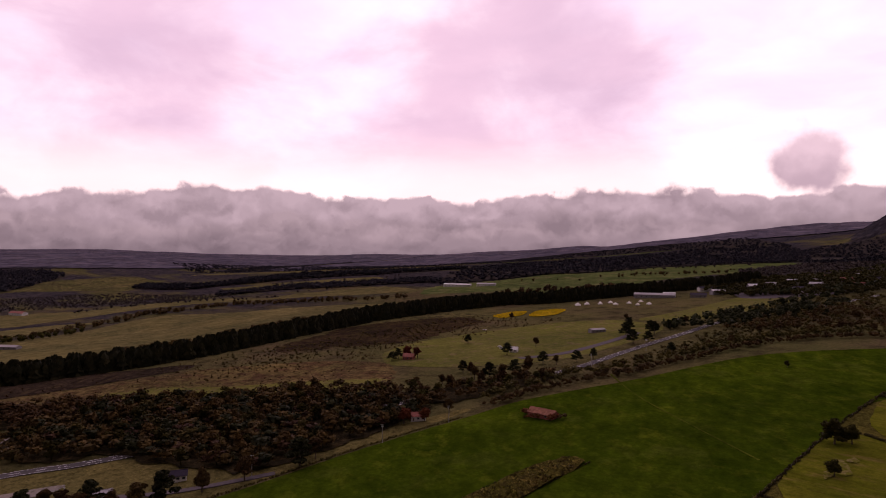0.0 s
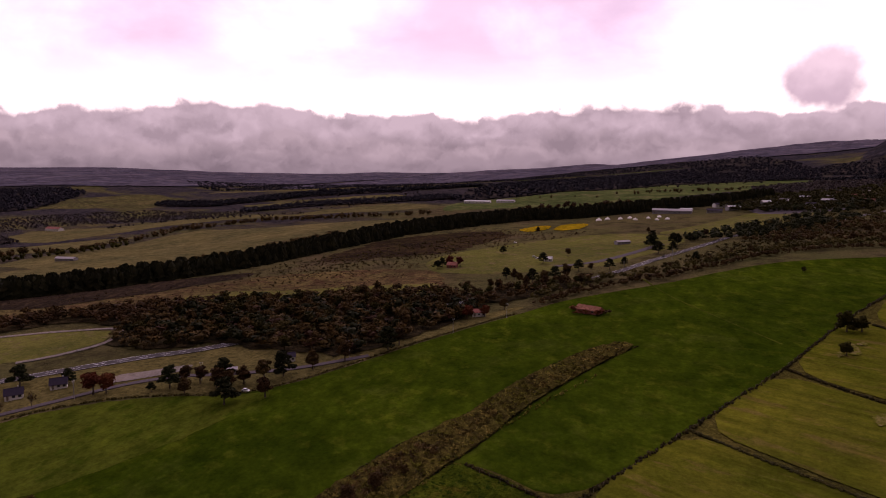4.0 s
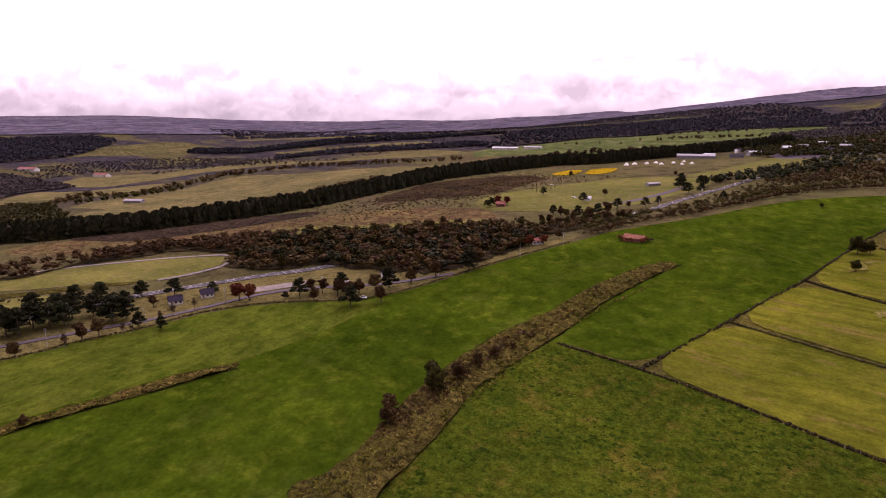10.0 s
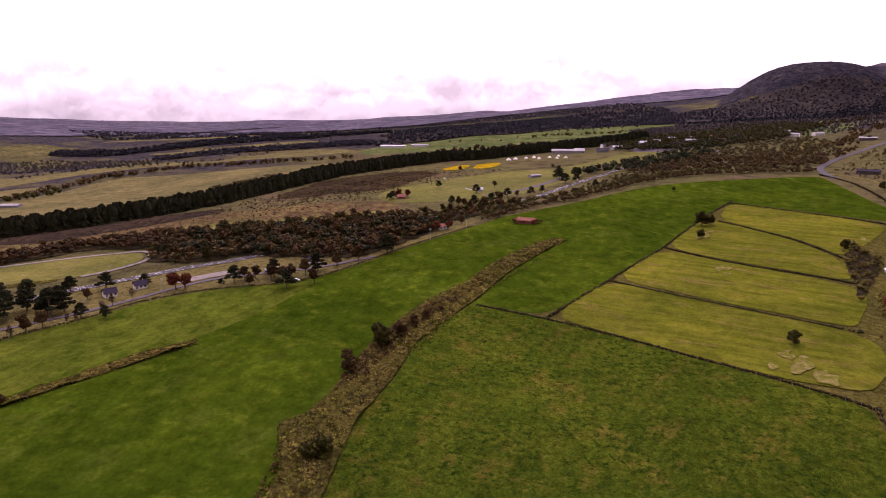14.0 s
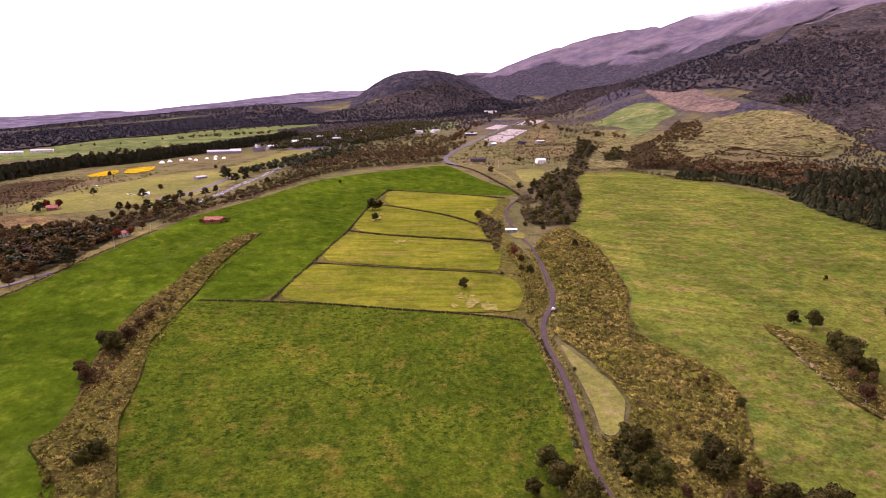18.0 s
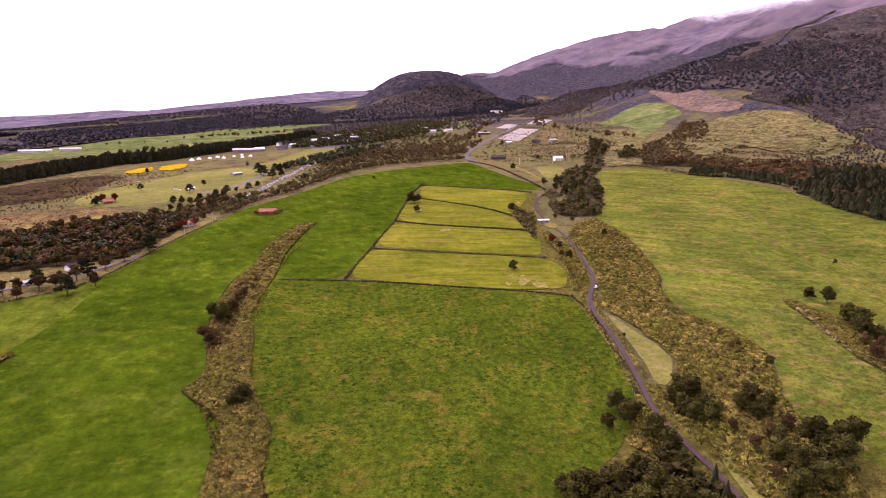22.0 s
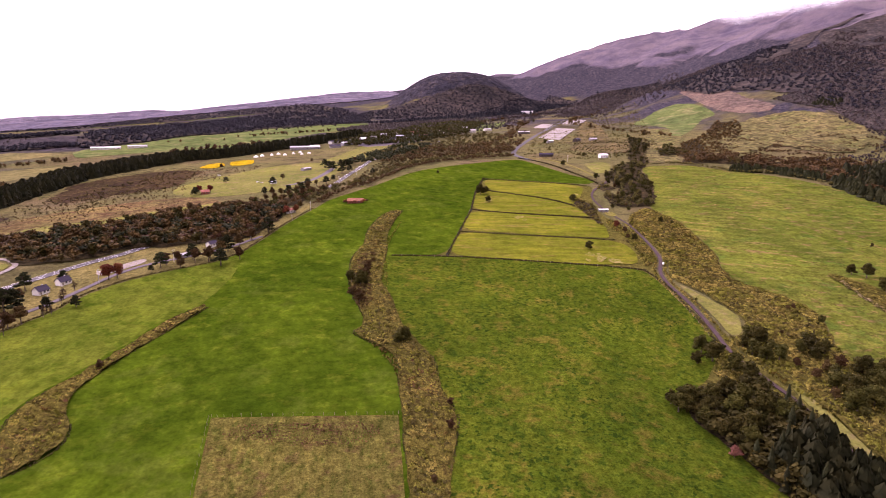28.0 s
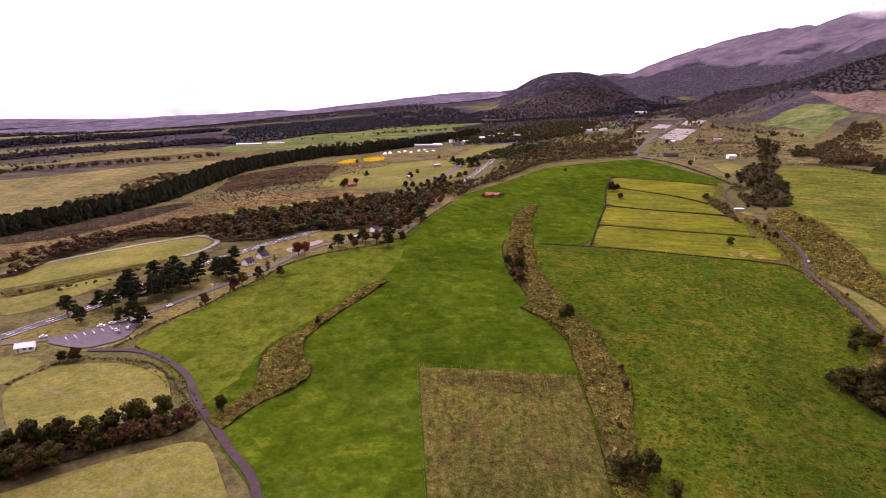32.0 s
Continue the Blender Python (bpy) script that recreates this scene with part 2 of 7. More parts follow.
def leaf_material(name, colours, rough=0.75):
    """Leaves: colour differs from clump to clump and from plant to plant."""
    m, t, p = material(name, rough, 0.04)
    r = t.nodes.new("ShaderNodeNewGeometry").outputs["Random Per Island"]
    mean = tuple(sum(c[k] for c in colours) / len(colours) for k in range(3))
    stops = [(i / max(1, len(colours) - 1), tuple(0.62 * c[k] + 0.38 * mean[k] for k in range(3))) for i, c in enumerate(colours)]
    colour = ramp_of(t, r, stops)
    o = t.nodes.new("ShaderNodeObjectInfo").outputs["Random"]
    h = t.nodes.new("ShaderNodeHueSaturation")
    t.links.new(range_of(t, o, 0, 1, 0.485, 0.515), h.inputs["Hue"])
    t.links.new(range_of(t, o, 0, 1, 0.7, 1.25), h.inputs["Value"])
    t.links.new(colour, h.inputs["Color"])
    n = noise_of(t, 0.11, 4.0, 0.6)
    colour = mix_of(t, 1.0, h.outputs[0], ramp_of(t, n, [(0.34, (0.66, 0.72, 0.72)), (0.5, (1.0, 1.0, 0.95)), (0.68, (1.34, 1.26, 1.05))]), "MULTIPLY")
    t.links.new(colour, p.inputs["Base Color"])
    return m


def reed_material(name, dark, tawny, olive, rust):
    """Tall grass that changes from tawny to olive in drifts, with rusty ones; clump highlights and shadows are put in
    as pale and dark tones.
    """
    m, t, p = material(name, 1.0, 0.0)
    r = t.nodes.new("ShaderNodeNewGeometry").outputs["Random Per Island"]
    drift = ramp_of(t, noise_of(t, 1 / 16, 4.0, 0.6), [(0.44, tawny), (0.56, olive)])
    drift = mix_of(t, range_of(t, noise_of(t, 1 / 20, 5.0, 0.65, stretch=(1.0, 1.0, 0.001)), 0.60, 0.67, 0.0, 0.8), drift, rust)
    # random clump tones imitate lit tops beside shadowed clumps
    tone = ramp_of(t, r, [(0.0, (1.35, 1.32, 1.20)), (0.35, (1.08, 1.08, 1.02)), (0.65, (0.72, 0.71, 0.66)), (1.0, (0.42, 0.41, 0.40))])
    colour = mix_of(t, 1.0, drift, tone, "MULTIPLY")
    # dark patches paint the shadow in gaps between clumps
    gaps = noise_of(t, 1 / 6, 5.0, 0.65)
    colour = mix_of(t, range_of(t, gaps, 0.55, 0.62, 0.0, 0.85), colour, dark)
    t.links.new(colour, p.inputs["Base Color"])
    bump_of(t, p, noise_of(t, 1.6, 4.0, 0.7), 0.6, 0.3)
    return m


def plain(name, colour, rough=0.7, spec=0.3, vary=0.2, scale=1.5, metal=0.0, relief=0.1):
    m, t, p = material(name, rough, spec)
    n = noise_of(t, scale, 6.0, 0.65)
    low, top = tuple(c * (1 - vary) for c in colour), tuple(min(1, c * (1 + vary)) for c in colour)
    t.links.new(ramp_of(t, n, [(0.3, low), (0.7, top)]), p.inputs["Base Color"])
    p.inputs["Metallic"].default_value = metal
    bump_of(t, p, noise_of(t, scale * 6, 3.0), relief, 0.05)
    return m


GREEN_TURF = turf("lush_turf", (0.025, 0.044, 0.003), (0.035, 0.056, 0.004), (0.050, 0.069, 0.006), 60, 24, 2.4, 0.32, 0.4, (0.10, 0.010, 1), 14, 0.22, (0.047, 0.065, 0.008))
PALE_GREEN_TURF = turf("pale_hay_turf", (0.053, 0.071, 0.008), (0.069, 0.083, 0.011), (0.041, 0.062, 0.006), 50, 20, 2.0, 0.35, 0.4, (0.12, 0.008, 1), 10, 0.22)
PASTURE_TURF = turf("grazed_turf", (0.037, 0.056, 0.005), (0.054, 0.069, 0.007), (0.028, 0.045, 0.005), 26, 6.0, 1.1, 0.46, 1.0, None, 0, 0.38, (0.088, 0.072, 0.013), (2.4, (0.017, 0.031, 0.004)))
PADDOCK_TURF = turf("yellowing_turf", (0.080, 0.089, 0.009), (0.103, 0.103, 0.013), (0.124, 0.100, 0.024), 34, 16, 1.6, 0.30, 0.5, (0.13, 0.012, 1), -98, 0.20, (0.070, 0.082, 0.008))
MEADOW_TURF = turf("meadow_turf", (0.070, 0.086, 0.013), (0.096, 0.101, 0.019), (0.140, 0.098, 0.038), 48, 16, 1.4, 0.30, 1.0, (0.065, 0.007, 1), 42, 0.34, (0.050, 0.082, 0.014), (4.0, (0.056, 0.058, 0.013)))
DRY_TURF = turf("mown_dry_turf", (0.111, 0.109, 0.027), (0.128, 0.121, 0.033), (0.141, 0.115, 0.048), 40, 8, 1.2, 0.40, 0.3, None, 0, 0.25)
BEIGE_TURF = turf("pale_dry_grass", (0.112, 0.098, 0.041), (0.140, 0.117, 0.050), (0.092, 0.082, 0.034), 110, 40, 5.0, 0.36, 0.6, None, 0, 0.30)
HEATH_TURF = turf("brown_heath", (0.101, 0.068, 0.033), (0.122, 0.095, 0.037), (0.076, 0.044, 0.025), 60, 14, 2.0, 0.5, 0.8, None, 0, 0.5)
MARSH_TURF = turf("dark_marsh", (0.029, 0.019, 0.014), (0.043, 0.029, 0.016), (0.056, 0.041, 0.017), 45, 12, 2.0, 0.5, 0.8, None, 0, 0.5)
BANK_TURF = turf("tussock_bank", (0.062, 0.054, 0.013), (0.080, 0.068, 0.016), (0.036, 0.027, 0.009), 14, 4, 0.8, 0.5, 1.0, None, 0, 0.55)
WEED_TURF = turf("weedy_plot", (0.074, 0.068, 0.017), (0.090, 0.078, 0.020), (0.052, 0.056, 0.012), 22, 6, 1.0, 0.45, 1.0, (0.40, 0.03, 1), 8, 0.42, (0.066, 0.036, 0.019))
BANK_GRASS = turf("rough_margin_grass", (0.072, 0.066, 0.016), (0.092, 0.078, 0.020), (0.048, 0.044, 0.013), 18, 5, 0.9, 0.45, 0.8, None, 0, 0.45)
LAWN_TURF = turf("lawn_turf", (0.103, 0.105, 0.027), (0.121, 0.116, 0.035), (0.138, 0.111, 0.049), 50, 14, 1.5, 0.4, 0.3, None, 0, 0.25)
FAR_GREEN = turf("far_green_turf", (0.066, 0.088, 0.028), (0.086, 0.104, 0.036), (0.104, 0.104, 0.046), 110, 40, 6.0, 0.40, 0.3, None, 0, 0.30)
RED_HEATH = turf("russet_heath", (0.103, 0.072, 0.060), (0.127, 0.092, 0.073), (0.079, 0.054, 0.046), 60, 14, 3.0, 0.4, 0.7, None, 0, 0.45)
OLIVE_HEATH = turf("olive_hill_grass", (0.096, 0.088, 0.034), (0.126, 0.106, 0.046), (0.062, 0.052, 0.026), 60, 14, 3.0, 0.50, 0.9, None, 0, 0.5, (0.090, 0.100, 0.030), (7.0, (0.046, 0.040, 0.020)))
VERGE_TURF = turf("dry_verge_grass", (0.113, 0.095, 0.035), (0.131, 0.110, 0.041), (0.079, 0.068, 0.024), 20, 5, 1.0, 0.45, 0.5, None, 0, 0.4)
BARE_EARTH = turf("trodden_earth", (0.160, 0.134, 0.044), (0.200, 0.158, 0.074), (0.108, 0.110, 0.016), 6, 3, 0.9, 0.75, 0.5, None, 0, 0.25)
PLOUGHED = turf("dark_ploughed_soil", (0.033, 0.023, 0.018), (0.042, 0.030, 0.022), (0.058, 0.041, 0.024), 40, 9, 1.8, 0.4, 0.9, (0.8, 0.02, 1), 40, 0.5)
BROWN_SOIL = turf("brown_cropland", (0.092, 0.071, 0.037), (0.109, 0.085, 0.042), (0.075, 0.068, 0.029), 40, 10, 2.0, 0.4, 0.6, (0.25, 0.01, 1), 20, 0.4)
FLOWERS = turf("yellow_flower_rows", (0.261, 0.168, 0.007), (0.295, 0.198, 0.010), (0.110, 0.097, 0.014), 20, 5, 1.0, 0.35, 0.6, (0.5, 0.02, 1), 60, 0.4)
GRAVEL = turf("pale_gravel", (0.215, 0.180, 0.165), (0.250, 0.215, 0.195), (0.160, 0.135, 0.115), 15, 4, 0.5, 0.4, 0.3, None, 0, 0.25)


def land_material():
    """Rough country: tawny grass and scrub low down, dark woods and heath on the mountain with haze mixed into their
    colours.
    """
    m, t, p = material("rough_country", 1.0, 0.0)
    where = t.nodes.new("ShaderNodeNewGeometry").outputs["Position"]
    xyz = t.nodes.new("ShaderNodeSeparateXYZ")
    t.links.new(where, xyz.inputs[0])
    big, mid, fine = noise_of(t, 1 / 130, 6.0, 0.6), noise_of(t, 1 / 22, 6.0, 0.65), noise_of(t, 1 / 2.4, 5.0, 0.7)
    low = ramp_of(t, big, [(0.36, (0.086, 0.083, 0.031)), (0.52, (0.108, 0.094, 0.038)), (0.64, (0.106, 0.080, 0.042))])
    low = mix_of(t, range_of(t, mid, 0.50, 0.66), low, (0.056, 0.048, 0.022))
    # the violet-blue of wood and heath stands in for distance haze
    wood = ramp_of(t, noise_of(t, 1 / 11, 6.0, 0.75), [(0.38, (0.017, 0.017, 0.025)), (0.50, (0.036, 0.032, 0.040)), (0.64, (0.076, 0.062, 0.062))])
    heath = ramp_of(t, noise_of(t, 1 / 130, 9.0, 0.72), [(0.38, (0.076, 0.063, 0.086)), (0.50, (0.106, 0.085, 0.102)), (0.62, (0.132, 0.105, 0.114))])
    # dark woods between the fields of the far plain, haze tint in their mauve
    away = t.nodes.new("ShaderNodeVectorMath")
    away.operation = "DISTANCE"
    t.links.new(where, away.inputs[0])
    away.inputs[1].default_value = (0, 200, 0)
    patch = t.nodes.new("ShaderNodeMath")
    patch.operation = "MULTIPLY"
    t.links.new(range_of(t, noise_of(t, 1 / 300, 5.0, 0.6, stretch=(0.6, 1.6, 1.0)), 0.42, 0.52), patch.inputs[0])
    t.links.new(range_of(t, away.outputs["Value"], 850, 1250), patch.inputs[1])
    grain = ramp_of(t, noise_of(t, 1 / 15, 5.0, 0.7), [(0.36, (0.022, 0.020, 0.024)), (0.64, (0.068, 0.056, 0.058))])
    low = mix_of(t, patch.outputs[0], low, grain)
    sway = t.nodes.new("ShaderNodeMath")
    sway.operation = "MULTIPLY_ADD"
    t.links.new(noise_of(t, 1 / 330, 5.0, 0.55), sway.inputs[0])
    sway.inputs[1].default_value = 420.0
    t.links.new(xyz.outputs[2], sway.inputs[2])
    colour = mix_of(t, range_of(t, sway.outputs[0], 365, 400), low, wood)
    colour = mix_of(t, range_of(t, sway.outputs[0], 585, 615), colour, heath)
    broad = ramp_of(t, noise_of(t, 1 / 75, 8.0, 0.72), [(0.34, (0.80, 0.81, 0.84)), (0.66, (1.12, 1.10, 1.08))])
    colour = mix_of(t, 1.0, colour, broad, "MULTIPLY")
    shade = ramp_of(t, fine, [(0.3, (0.62, 0.62, 0.62)), (0.7, (1.3, 1.3, 1.3))])
    colour = mix_of(t, 1.0, colour, shade, "MULTIPLY")
    t.links.new(colour, p.inputs["Base Color"])
    bump_of(t, p, noise_of(t, 1 / 9, 7.0, 0.75), 0.9, 4.0)
    return m


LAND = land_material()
ASPHALT = plain("worn_asphalt", (0.088, 0.072, 0.080), 0.95, 0.04, 0.18, 0.35)
LANE_ASPHALT = plain("farm_lane_asphalt", (0.048, 0.031, 0.032), 0.95, 0.05, 0.22, 0.3)
HIGHWAY_ASPHALT = plain("pale_highway_asphalt", (0.072, 0.063, 0.066), 0.95, 0.04, 0.12, 0.2)
PAINT_LINE = plain("white_road_paint", (0.75, 0.73, 0.72), 0.7, 0.3, 0.1)
BARK = plain("grey_brown_bark", (0.105, 0.080, 0.062), 0.95, 0.1, 0.35, 2.0, 0, 0.6)
OAK_LEAF = leaf_material("dark_green_leaves", [(0.013, 0.013, 0.003), (0.031, 0.028, 0.006), (0.045, 0.041, 0.009), (0.066, 0.054, 0.013)])
BROWN_LEAF = leaf_material("browning_leaves", [(0.024, 0.014, 0.007), (0.050, 0.029, 0.013), (0.078, 0.045, 0.017), (0.098, 0.058, 0.021)])
RED_LEAF = leaf_material("crimson_leaves", [(0.060, 0.012, 0.010), (0.110, 0.022, 0.014), (0.150, 0.040, 0.018), (0.090, 0.030, 0.016)])
PINE_LEAF = leaf_material("pine_needles", [(0.010, 0.012, 0.006), (0.020, 0.023, 0.010), (0.030, 0.033, 0.013), (0.044, 0.042, 0.018)])
CEDAR_LEAF = leaf_material("cedar_needles", [(0.009, 0.011, 0.005), (0.018, 0.019, 0.008), (0.030, 0.028, 0.011)])
PINK_LEAF = leaf_material("faded_pink_leaves", [(0.170, 0.070, 0.050), (0.230, 0.105, 0.075), (0.280, 0.140, 0.095)])
SCRUB_LEAF = leaf_material("scrub_leaves", [(0.041, 0.033, 0.013), (0.081, 0.065, 0.021), (0.116, 0.090, 0.028), (0.062, 0.059, 0.019)])
HEDGE_LEAF = leaf_material("hedge_leaves", [(0.021, 0.018, 0.008), (0.043, 0.036, 0.012), (0.067, 0.053, 0.019), (0.038, 0.038, 0.012)])
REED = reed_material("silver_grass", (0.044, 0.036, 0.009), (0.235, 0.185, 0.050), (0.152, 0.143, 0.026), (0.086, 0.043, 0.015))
PALE_REED = reed_material("bleached_silver_grass", (0.170, 0.130, 0.062), (0.260, 0.205, 0.110), (0.200, 0.165, 0.065), (0.150, 0.105, 0.055))
# far conifers: dark needles with blue distance haze in the colour
DARK_FAR = leaf_material("haze_tinted_far_conifers", [(0.014, 0.014, 0.021), (0.024, 0.022, 0.032), (0.038, 0.034, 0.043)])
WINE_LEAF = leaf_material("wine_brown_leaves", [(0.030, 0.016, 0.014), (0.056, 0.028, 0.020), (0.090, 0.045, 0.026), (0.048, 0.038, 0.018)])
RUSH_LEAF = leaf_material("dark_rush_tufts", [(0.016, 0.034, 0.006), (0.026, 0.048, 0.008), (0.036, 0.058, 0.010)], 0.9)
# far autumn trees, greyed and blued in colour to imitate haze
FAR_LEAF = leaf_material("haze_tinted_far_trees", [(0.025, 0.020, 0.026), (0.044, 0.034, 0.040), (0.074, 0.053, 0.052), (0.060, 0.054, 0.040)])
RUST_WEED = leaf_material("rust_coloured_weeds", [(0.070, 0.028, 0.018), (0.110, 0.045, 0.026), (0.085, 0.055, 0.028)], 0.9)
YELLOW_BUSH = leaf_material("yellow_green_scrub", [(0.080, 0.074, 0.018), (0.125, 0.110, 0.024), (0.165, 0.135, 0.030)])
WALL_WHITE = plain("white_render", (0.70, 0.67, 0.64), 0.85, 0.2, 0.10)
WALL_GREY = plain("grey_cladding", (0.26, 0.24, 0.25), 0.8, 0.2, 0.15)
WALL_DARK = plain("dark_timber_wall", (0.060, 0.046, 0.042), 0.85, 0.2, 0.25)
ROOF_SLATE = plain("slate_blue_roof", (0.036, 0.028, 0.044), 0.85, 0.08, 0.2)
ROOF_RED = plain("rusty_red_roof", (0.270, 0.085, 0.066), 0.75, 0.25, 0.35, 0.6)
ROOF_RUST = plain("weathered_rust_roof", (0.240, 0.105, 0.070), 0.9, 0.05, 0.45, 0.5)
ROOF_GREY = plain("grey_sheet_roof", (0.360, 0.330, 0.350), 0.85, 0.08, 0.12)
ROOF_WHITE = plain("white_sheet_roof", (0.629, 0.603, 0.612), 0.85, 0.08, 0.08)
TIMBER = plain("weathered_timber", (0.200, 0.160, 0.125), 0.9, 0.1, 0.25)
CANVAS = plain("white_canvas", (0.80, 0.76, 0.72), 0.9, 0.1, 0.05)
CAR_WHITE = plain("white_car_paint", (0.78, 0.77, 0.77), 0.3, 0.5, 0.03)
CAR_DARK = plain("dark_car_paint", (0.040, 0.040, 0.050), 0.3, 0.5, 0.05)
CAR_RED = plain("red_car_paint", (0.330, 0.040, 0.035), 0.3, 0.5, 0.05)
RUBBER = plain("black_rubber", (0.018, 0.018, 0.019), 0.9, 0.2, 0.1)
CONCRETE = plain("grey_concrete", (0.340, 0.320, 0.310), 0.9, 0.2, 0.15)
FILM_SHEET = plain("pale_greenhouse_film", (0.235, 0.205, 0.190), 1.0, 0.0, 0.25, 0.12)
WIRE = plain("dark_wire", (0.060, 0.056, 0.054), 0.8, 0.1)
METAL = plain("dull_metal", (0.42, 0.42, 0.43), 0.45, 0.5, 0.1, 2.0, 0.8)
# woods of the round hill, a bluish haze tint in their dark colour
HILL_WOOD = turf("haze_tinted_hill_woods", (0.026, 0.024, 0.032), (0.038, 0.034, 0.042), (0.054, 0.046, 0.046), 120, 24, 9, 0.4, 0.8, None, 0, 0.5)
PLOT_REED = reed_material("plot_grass", (0.036, 0.030, 0.008), (0.086, 0.078, 0.018), (0.062, 0.070, 0.013), (0.056, 0.027, 0.013))
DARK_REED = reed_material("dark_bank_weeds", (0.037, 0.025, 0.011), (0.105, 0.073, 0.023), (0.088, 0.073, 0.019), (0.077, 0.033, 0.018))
# distance haze is mixed into these pale violet colours
FAR_WOOD = turf("haze_painted_far_woods", (0.078, 0.068, 0.098), (0.106, 0.091, 0.124), (0.150, 0.126, 0.142), 220, 70, 22, 0.30, 0.6, (0.003, 0.0012, 1), 62, 0.36)
# wood floors: crown shade is in the colour, the far one toned like its trees
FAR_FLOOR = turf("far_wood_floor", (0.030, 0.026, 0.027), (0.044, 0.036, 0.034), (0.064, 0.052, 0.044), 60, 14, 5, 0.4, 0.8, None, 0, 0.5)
FOREST_FLOOR = turf("forest_floor_with_shade", (0.024, 0.020, 0.012), (0.036, 0.028, 0.015), (0.050, 0.036, 0.018), 20, 6, 1.5, 0.4, 0.8, None, 0, 0.5)
GLASS, _gt, _gp = material("window_glass", 0.08, 0.5)
_gp.inputs["Base Color"].default_value = (0.03, 0.035, 0.045, 1)


# ---- the lie of the land: height of the ground at (x, y), for numbers or arrays ----
def ridge(x, y, line, slope, top):
    """Height of a ridge that runs along the line of (x, y, z), falling away on both sides."""
    best = np.full(np.shape(x), -1e9)
    for (ax, ay, az), (bx, by, bz) in zip(line, line[1:]):
        dx, dy = bx - ax, by - ay
        k = np.clip(((x - ax) * dx + (y - ay) * dy) / (dx * dx + dy * dy), 0, 1)
        d = np.hypot(x - ax - k * dx, y - ay - k * dy)
        best = np.maximum(best, az + k * (bz - az) - slope * (np.sqrt(d * d + top * top) - top))
    return best


def waves(x, y, size, seed):
    """Smooth irregular waves between about -1 and 1."""
    r = np.random.RandomState(seed)
    total = 0.0
    for i in range(7):
        a, p, q = r.uniform(0, 6.283), r.uniform(0, 6.283), r.uniform(0.6, 1.7)
        total = total + np.sin((x * math.cos(a) + y * math.sin(a)) * 6.283 * q / size + p)
    return total / 4.0


SKYLINE = [(-40, 3720, 350), (303, 3667, 381), (579, 3632, 415), (798, 3590, 452), (910, 3564, 532), (1069, 3521, 576), (1222, 3472, 609), (1513, 3361, 640), (1620, 3313, 678), (1849, 3198, 716), (2150, 3050, 760)]
PEAK = [(2250, 2150, 960), (1850, 2380, 740), (1723, 2459, 618), (1654, 2502, 566), (1584, 2544, 493), (1507, 2587, 438), (1361, 2661, 380), (1180, 2760, 320)]
SPUR = [(2000, 1350, 700), (1600, 1683, 530), (1514, 1751, 455), (1434, 1810, 398), (1357, 1862, 366), (1241, 2048, 336), (1103, 2119, 305), (914, 2201, 265), (680, 2176, 225)]
SHOULDER = [(-2900, 3100, 108), (-2460, 2992, 113), (-2184, 3098, 132), (-1850, 3334, 150), (-1750, 3354, 156), (-1677, 3389, 170), (-1575, 3437, 162), (-1175, 3588, 196), (-771, 3693, 231), (-570, 3729, 256), (-515, 3735, 284), (-364, 3754, 288), (-100, 3720, 300)]
WEST = [(-4528, 700, 140), (-4435, 1069, 139), (-4242, 1634, 143), (-4104, 1936, 129), (-3933, 2247, 115), (-3484, 2868, 103), (-3208, 3162, 114), (-2903, 3434, 112)]


def lump(x, y, cx, cy, wide, long):
    """A smooth swell round (cx, cy), 1 in its middle."""
    return np.exp(-((x - cx) / wide) ** 2 - ((y - cy) / long) ** 2)


